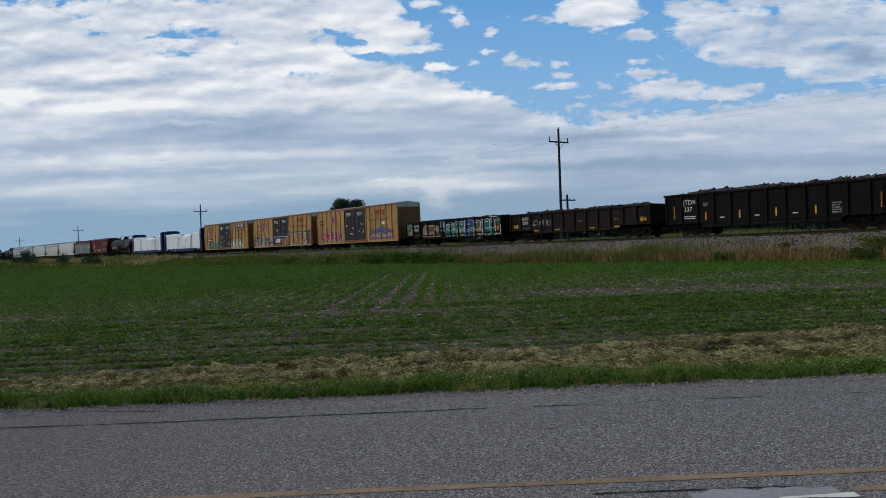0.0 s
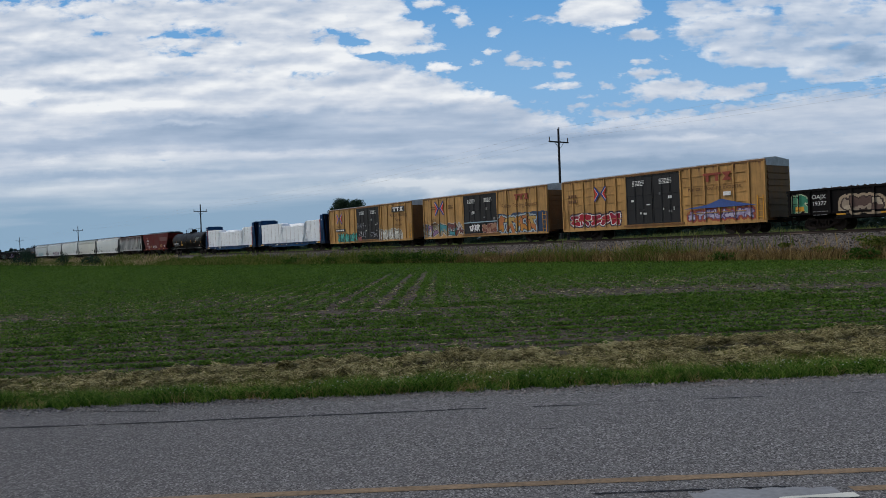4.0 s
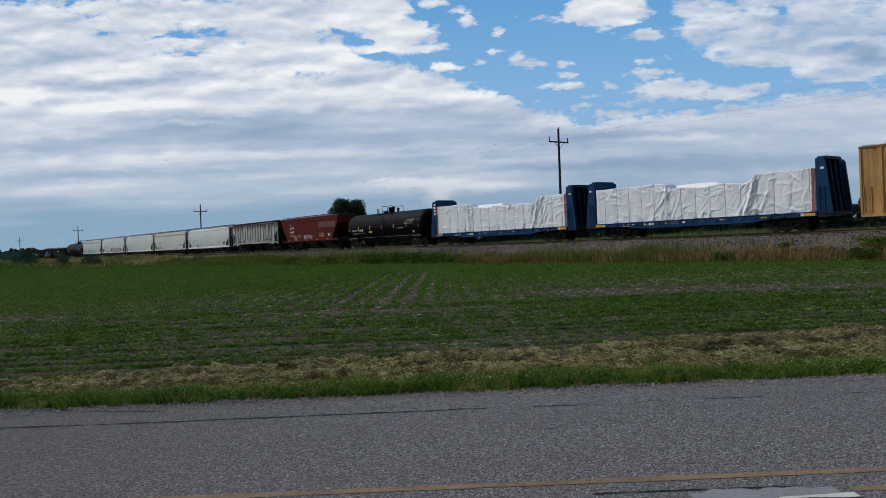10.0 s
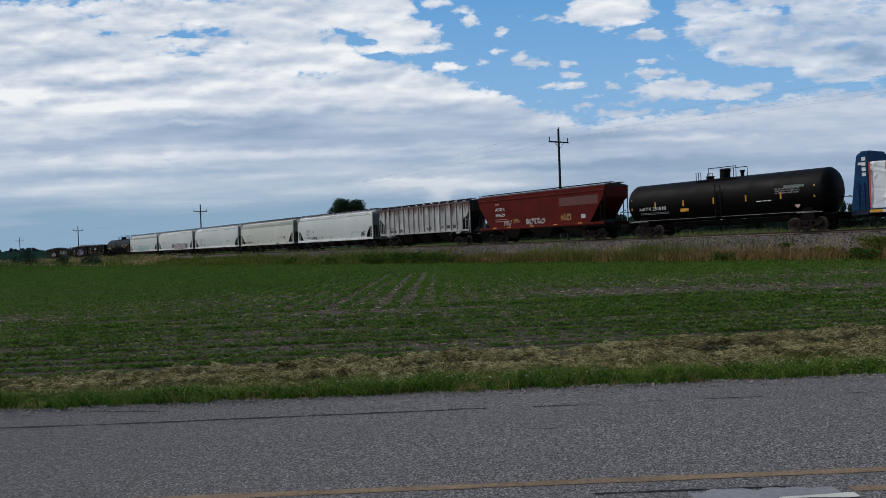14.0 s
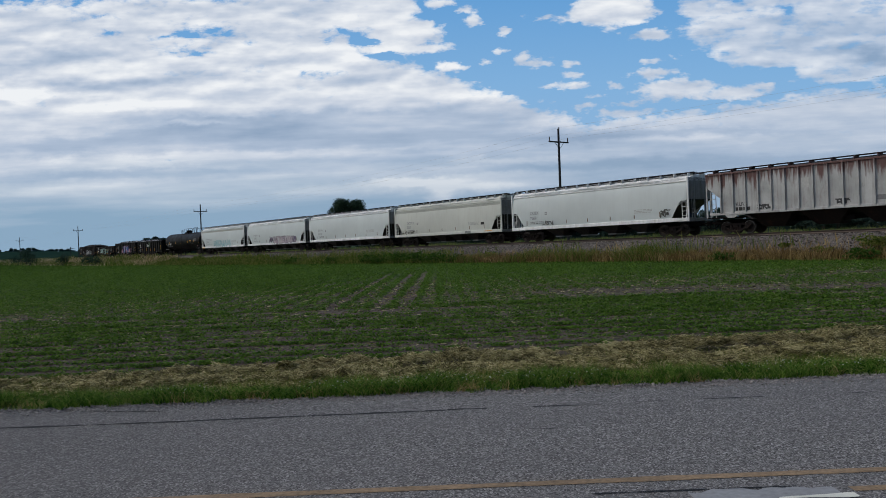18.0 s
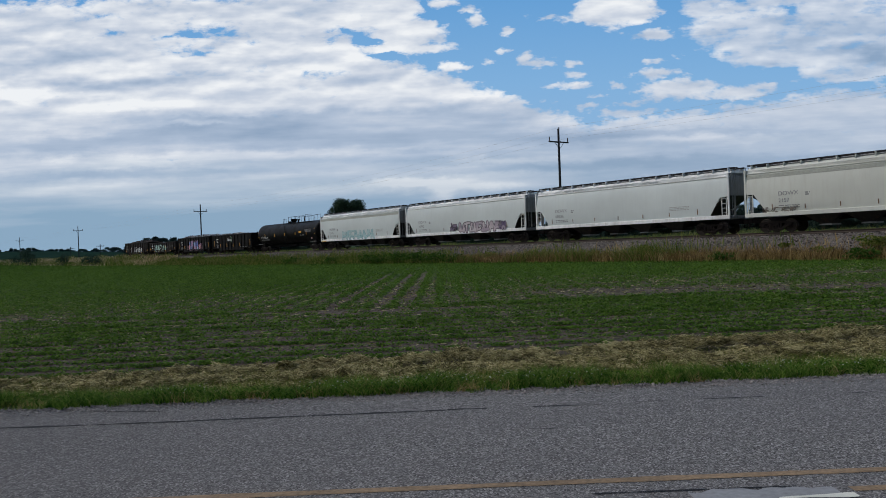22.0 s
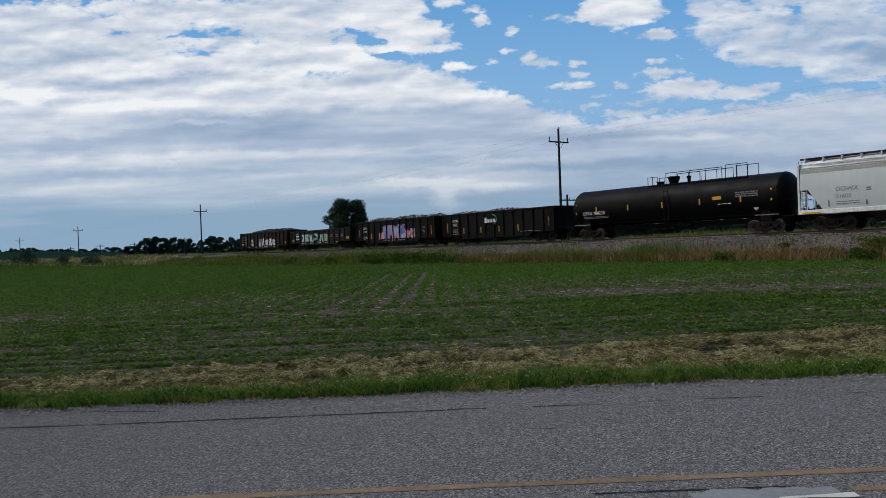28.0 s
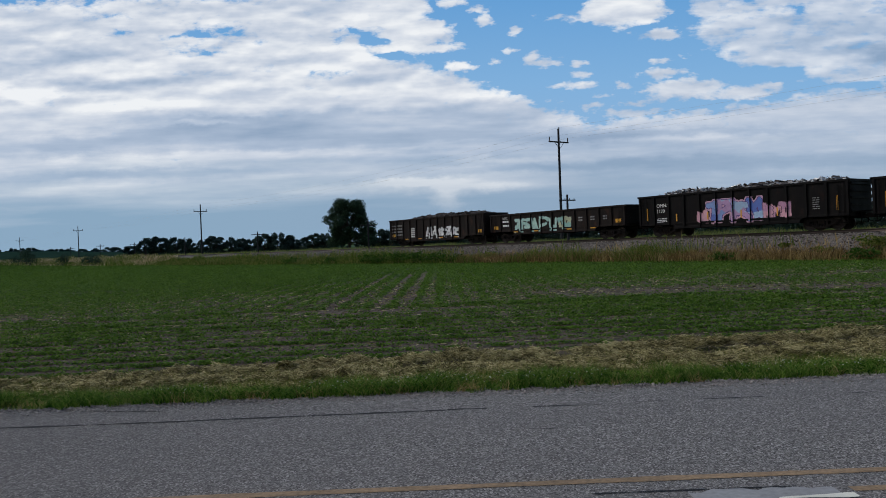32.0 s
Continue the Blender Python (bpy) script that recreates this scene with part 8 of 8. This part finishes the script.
    bars(car, -L / 2 + 4.3, -L / 2 + 4.6, 2.5, 2, 0.08, 0.05, GREYINK, side_y(2.5), seed + 1)
    bars(car, L / 2 - 5.0, L / 2 - 3.3, 2.15, 3, 0.05, 0.06, spray(0.40, 0.40, 0.38), side_y(2.1), seed + 2)
    if stripe:
        plate(car, -L / 2 + 0.2, L / 2 - 0.2, 3.72, 3.98, spray(0.40, 0.41, 0.36), side_y(3.75) + 0.02, "stripe", "dull olive band under the eave", 0.03)
    running_gear(car, L, 1.95)
    return enroll(car, s)


HOPPER_INK = plain("pale_grey_lettering", (0.26, 0.26, 0.27), 0.6, 9, 0.4)
WALK = plain("roof_walk_dark", (0.022, 0.022, 0.024), 0.95, 20, 0.4, gloss=0.02)
h1 = hopper(-23.1, 19.2, "long pale-grey covered hopper with curved sides", PALE, "CCBX", "72691", 1)
h2 = hopper(-43.2, 18.12, "long cream covered hopper with curved sides", PALE2, "DOWX", "2157", 2, PALE2, True)
hopper(-63.1, 19.33, "long pale-grey covered hopper with curved sides", PALE, "DOWX", "60636", 3)
h4 = hopper(-83.7, 19.2, "long pale-grey covered hopper with grey graffiti", PALE, "DOWX", "21742", 4)
h5 = hopper(-103.75, 18.4, "long pale-grey covered hopper with teal graffiti", PALE, "DOWX", "21605", 5, None, True)
HG = dict(flat=-1.565, proud=-1.565)
graffiti(h1, -5.6, -4.2, 1.4, 1.85, 3, [(0.10, 0.10, 0.10)], (0.3, 0.3, 0.3), None, 91, 0.035, 0.0, 0.0, cell=0.04, label="black sprayed scribble", **HG)
graffiti(h1, 7.0, 8.0, 1.45, 2.1, 2, [(0.08, 0.08, 0.07)], (0.2, 0.2, 0.2), None, 92, 0.05, 0.0, 0.0, cell=0.04, **HG)
plate(h2, 3.5, 4.4, 1.12, 1.34, GREYP, -1.565, "patch", "grey repair plate")
plate(h2, 6.0, 6.5, 1.9, 2.15, INK, side_y(2.0), "notice")
plate(h2, 6.6, 7.6, 1.22, 1.28, REFLECT, -1.565, "stripe")
graffiti(h2, -7.6, -5.2, 1.35, 1.75, 4, [(0.14, 0.12, 0.10)], (0.3, 0.3, 0.3), None, 93, 0.03, 0.0, 0.0, cell=0.04, **HG)
graffiti(h4, -1.7, -0.4, 1.3, 2.3, 2, [(0.20, 0.16, 0.22), (0.08, 0.06, 0.09)], (0.04, 0.03, 0.05), None, 94, 0.09, 0.04, 0.0, **HG)
graffiti(h4, 5.9, 6.9, 1.25, 2.2, 2, [(0.12, 0.09, 0.16), (0.30, 0.26, 0.30)], (0.04, 0.03, 0.05), None, 194, 0.10, 0.04, 0.0, **HG)
graffiti(h4, -0.3, 6.2, 1.1, 2.35, 7, [(0.47, 0.40, 0.42), (0.36, 0.30, 0.34), (0.50, 0.45, 0.46)], (0.05, 0.035, 0.05), (0.30, 0.27, 0.30), 95, 0.12, 0.05, 0.04, slant=0.1, label="grey-pink sprayed lettering", **HG)
graffiti(h5, -3.6, 4.0, 1.1, 2.35, 8, [(0.34, 0.52, 0.54), (0.44, 0.58, 0.58)], (0.20, 0.36, 0.38), None, 96, 0.10, 0.05, 0.0, label="pale teal sprayed lettering", **HG)
plate(h5, -8.9, -7.7, 1.1, 1.2, REFLECT, -1.57, "stripe")


def red_hopper(s, L, label):
    car = thing("covered_hopper", label, "freight car", "cars of the train")
    B, E = 1.42, 4.42
    for k in (-1, 1):
        o = [(-L / 2 + 1.75, B), (L / 2 - 1.75, B), (L / 2 - 0.25, 3.55), (L / 2, E), (-L / 2, E), (-L / 2 + 0.25, 3.55)]
        part("side", Kit().prism(o, k * 1.5 - 0.03, k * 1.5 + 0.03), RED, car, "flat dark-red side sheet")
        part("top_chord", Kit().box(-L / 2, L / 2, k * 1.5 - 0.07, k * 1.5 + 0.05, 4.02, 4.12, 0.02), RED, car)
        part("side_sill", Kit().box(-L / 2 + 0.2, L / 2 - 0.2, k * 1.5 - 0.06, k * 1.5 + 0.06, B - 0.16, B + 0.05, 0.02), RED, car)
        part("top_chord", Kit().box(-L / 2, L / 2, k * 1.45 - 0.09, k * 1.45 + 0.09, E - 0.05, E + 0.07, 0.02), RED, car)
    part("roof", Kit().sweep([(-1.5, E), (-1.4, E + 0.12), (-0.5, E + 0.24), (0.5, E + 0.24), (1.4, E + 0.12), (1.5, E)], -L / 2 + 0.1, L / 2 - 0.1), SLOPE, car, "dark weathered roof")
    for y in (-0.7, 0.7):
        part("roof_walk", Kit().box(-L / 2 - 0.15, L / 2 + 0.15, y - 0.25, y + 0.25, E + 0.28, E + 0.33), WALK, car)
    for k in (-1, 1):
        e = k * L / 2
        o = [(e, E), (e - k * 0.08, E), (e - k * 3.6, 1.0), (e - k * 3.5, 1.0), (e - k * 0.02, 3.5)]
        part("slope_sheet", Kit().prism(o if k < 0 else o[::-1], -1.46, 1.46), RED, car, "dark red slope sheet")
        part("platform", Kit().box(*sorted((e, e - k * 2.2)), -1.5, 1.5, 1.12, 1.24), SHADE, car)
        lk = Kit()
        for x in (e - k * 0.1, e - k * 0.55):
            for y in (-1.48, 1.48):
                lk.box(x - 0.03, x + 0.03, y - 0.03, y + 0.03, 1.2, E if x == e - k * 0.1 else 3.2)
        for z in np.arange(1.6, 3.2, 0.4):
            lk.box(*sorted((e - k * 0.1, e - k * 0.55)), -1.5, -1.46, z - 0.02, z + 0.02)
        part("ladder", lk, SHADE, car)
        part("brake_reservoir", Kit().tube((e - k * 1.1, -0.6, 1.45), (e - k * 1.1, 0.6, 1.45), 0.2, 12), SLOPE, car)
        part("grab_iron", Kit().path([(e, -1.0, E + 0.1), (e + k * 0.35, -1.0, E + 0.3), (e + k * 0.4, -1.0, E - 0.1)], 0.022, 6), SHADE, car)
    for x in (-4.1, 0, 4.1):
        v = [(x - 1.95, -1.4, B), (x + 1.95, -1.4, B), (x + 1.95, 1.4, B), (x - 1.95, 1.4, B), (x - 0.5, -0.5, 0.4), (x + 0.5, -0.5, 0.4), (x + 0.5, 0.5, 0.4), (x - 0.5, 0.5, 0.4)]
        part("outlet_bay", Kit().add(v, [(0, 1, 2, 3), (7, 6, 5, 4), (4, 5, 1, 0), (5, 6, 2, 1), (6, 7, 3, 2), (7, 4, 0, 3)]), SLOPE, car, "dark outlet bay")
    text_on(car, "AOKX", -5.52, 3.05, 0.30, WHITE, -1.535, squeeze=1.1)
    text_on(car, "484629", -5.52, 2.5, 0.30, WHITE, -1.535, squeeze=1.05)
    plate(car, -5.52, -4.92, 3.62, 3.75, spray(0.42, 0.22, 0.18), -1.535, "marking")
    bars(car, -5.52, -3.92, 2.2, 2, 0.06, 0.12, spray(0.45, 0.30, 0.26), -1.535, 4)
    plate(car, 2.88, 7.28, 3.0, 3.75, spray(0.13, 0.05, 0.045), -1.535, "panel", "faded rectangle of overpaint")
    fl = dict(flat=-1.535, proud=-1.535)
    graffiti(car, -4.32, -3.22, 1.55, 2.15, 4, [(0.42, 0.38, 0.38)], (0.2, 0.1, 0.1), None, 97, 0.03, 0.0, 0.0, label="white sprayed scribble", **fl)
    graffiti(car, -3.07, -2.02, 1.75, 2.3, 2, [(0.34, 0.20, 0.04)], (0.12, 0.03, 0.015), None, 98, 0.035, 0.03, 0.0, label="yellow sprayed figure", **fl)
    graffiti(car, -1.32, 1.18, 1.55, 2.2, 6, [(0.45, 0.42, 0.42)], (0.12, 0.03, 0.025), None, 99, 0.035, 0.03, 0.0, label="white sprayed scribble", **fl)
    graffiti(car, 2.98, 4.28, 1.7, 2.4, 3, [(0.30, 0.17, 0.05)], (0.12, 0.03, 0.015), None, 100, 0.04, 0.03, 0.0, **fl)
    plate(car, 5.38, 5.88, 1.85, 2.2, spray(0.5, 0.48, 0.46), -1.535, "notice")
    for x in (-5.9, -3.9, -0.8, 2.1, 5.0):
        plate(car, x, x + 0.5, B - 0.02, B + 0.07, REFLECT, -1.56, "reflector", "yellow reflector")
    running_gear(car, L, 2.0, True)
    return enroll(car, s)


r1 = red_hopper(13.97, 16.12, "dark-red flat-sided covered hopper with small graffiti")


def ribbed_hopper(s, L, label):
    car = thing("covered_hopper", label, "freight car", "cars of the train")
    B, E = 1.5, 4.3
    for k in (-1, 1):
        o = [(-L / 2 + 1.2, B), (L / 2 - 1.2, B), (L / 2 - 1.2, 2.5), (L / 2 - 0.05, 3.4), (L / 2, E), (-L / 2, E), (-L / 2 + 0.05, 3.4), (-L / 2 + 1.2, 2.5)]
        part("side", Kit().prism(o, k * 1.45 - 0.02, k * 1.45 + 0.02), RIBBED, car, "rust-stained grey side sheet")
        part("side_sill", Kit().box(-L / 2 + 0.3, L / 2 - 0.3, k * 1.46 - 0.07, k * 1.46 + 0.07, B - 0.14, B + 0.04, 0.02), RIBBED, car)
        part("top_chord", Kit().box(-L / 2, L / 2, k * 1.45 - 0.08, k * 1.45 + 0.08, E - 0.06, E + 0.07, 0.02), RIBBED, car)
        rib = Kit().box(-0.045, 0.045, -0.10, 0.0, B, E - 0.05, 0.01).mesh("side_rib", RIBBED)
        for x in np.linspace(-L / 2 + 1.2, L / 2 - 1.2, 16):
            part("side_rib", rib, RIBBED, car, loc=(x, k * 1.45 + (-0.02 if k < 0 else 0.12), 0))
    part("roof", Kit().sweep([(-1.5, E), (-1.3, E + 0.12), (0, E + 0.24), (1.3, E + 0.12), (1.5, E)], -L / 2 + 0.05, L / 2 - 0.05), SLOPE, car, "dark rusty roof")
    for y in (-0.9, 0.9):
        part("roof_walk", Kit().box(-L / 2 - 0.2, L / 2 + 0.2, y - 0.25, y + 0.25, E + 0.3, E + 0.35), WALK, car)
        for x in np.linspace(-L / 2 + 0.6, L / 2 - 0.6, 12):
            part("walk_bracket", Kit().box(x - 0.025, x + 0.025, *sorted((y * 0.8, y * 1.6)), E + 0.02, E + 0.3), RIBBED, car)
    for k in (-1, 1):
        e = k * L / 2
        o = [(e, E), (e - k * 0.1, E), (e - k * 0.1, 3.4), (e - k * 3.6, 1.0), (e - k * 3.4, 1.0), (e - k * 0.02, 3.35)]
        part("slope_sheet", Kit().prism(o if k < 0 else o[::-1], -1.42, 1.42), SLOPE, car, "dark slope sheet")
        part("bolster_plate", Kit().prism([(e - k * 2.6, B - 0.1), (e - k * 1.4, B - 0.1), (e - k * 1.7, 1.15), (e - k * 2.2, 1.15)], -1.5, -1.44), RIBBED, car)
        part("platform", Kit().box(*sorted((e, e - k * 2.2)), -1.45, 1.45, 1.14, 1.24), SHADE, car)
        part("ladder", ladder_kit(e - k * 0.55, -1.44, 1.2, 3.1, 0.42, 5, 0.03), RIBBED, car)
        part("corner_post", Kit().box(*sorted((e, e - k * 0.1)), -1.5, -1.4, 1.2, E), RIBBED, car)
    for x in (-3.6, 0, 3.6):
        v = [(x - 1.75, -1.35, B), (x + 1.75, -1.35, B), (x + 1.75, 1.35, B), (x - 1.75, 1.35, B), (x - 0.7, -0.6, 0.42), (x + 0.7, -0.6, 0.42), (x + 0.7, 0.6, 0.42), (x - 0.7, 0.6, 0.42)]
        part("outlet_bay", Kit().add(v, [(0, 1, 2, 3), (7, 6, 5, 4), (4, 5, 1, 0), (5, 6, 2, 1), (6, 7, 3, 2), (7, 4, 0, 3)]), BROWN, car, "dark brown outlet bay")
    text_on(car, "KLRX", -6.0, 1.95, 0.26, INK, -1.475)
    bars(car, -6.0, -4.9, 1.62, 1, 0.24, 0.1, INK, -1.472, 3)
    for a, b, z in ((-4.4, -3.2, 1.6), (0.9, 1.9, 1.62), (5.5, 6.2, 1.7)):
        graffiti(car, a, b, z, z + 0.4, 3, [(0.05, 0.05, 0.05)], (0.1, 0.1, 0.1), None, int(a * 10) + 200, 0.05, 0.0, 0.0, cell=0.04, flat=-1.475, proud=-1.475)
    plate(car, 3.4, 4.0, 1.75, 2.05, GREYINK, -1.472, "notice")
    plate(car, 4.5, 5.0, 1.75, 2.05, INK, -1.472, "notice")
    plate(car, -1.25, -0.7, 2.85, 3.5, spray(0.50, 0.50, 0.47), -1.472, "panel")
    running_gear(car, L, 2.0, True)
    return enroll(car, s)


ribbed_hopper(-3.75, 16.6, "rust-stained grey covered hopper with ribbed sides")


# ---- what moves ----
def motions():
    for car, s in ROLLING:
        walk(car, [(t, along(S_of(s, t))) for t in range(0, 33, 4)])
    # the wheels roll: all front axles turn alike, and so do all rear axles
    turns = []
    for i in range(0, 32 * FPS + 1):
        t = i / FPS
        turns.append((t, math.degrees(S_of(0, t) - S_of(0, 0)) / WR))
    for k, sets in WHEELSETS.items():
        first = sets[0]
        walk(first, [(t, pose(0.89 * k, 0, WR, 0, a % 360, 0)) for t, a in turns])
        for w in sets[1:]:
            w.rotation_mode = "QUATERNION"
            w.animation_data_create()
            w.animation_data.action = first.animation_data.action
            w.animation_data.action_slot = first.animation_data.action_slot
    walk(SKY, [(0, pose(0, 0, 0)), (32, pose(44, 0, 0))])


motions()
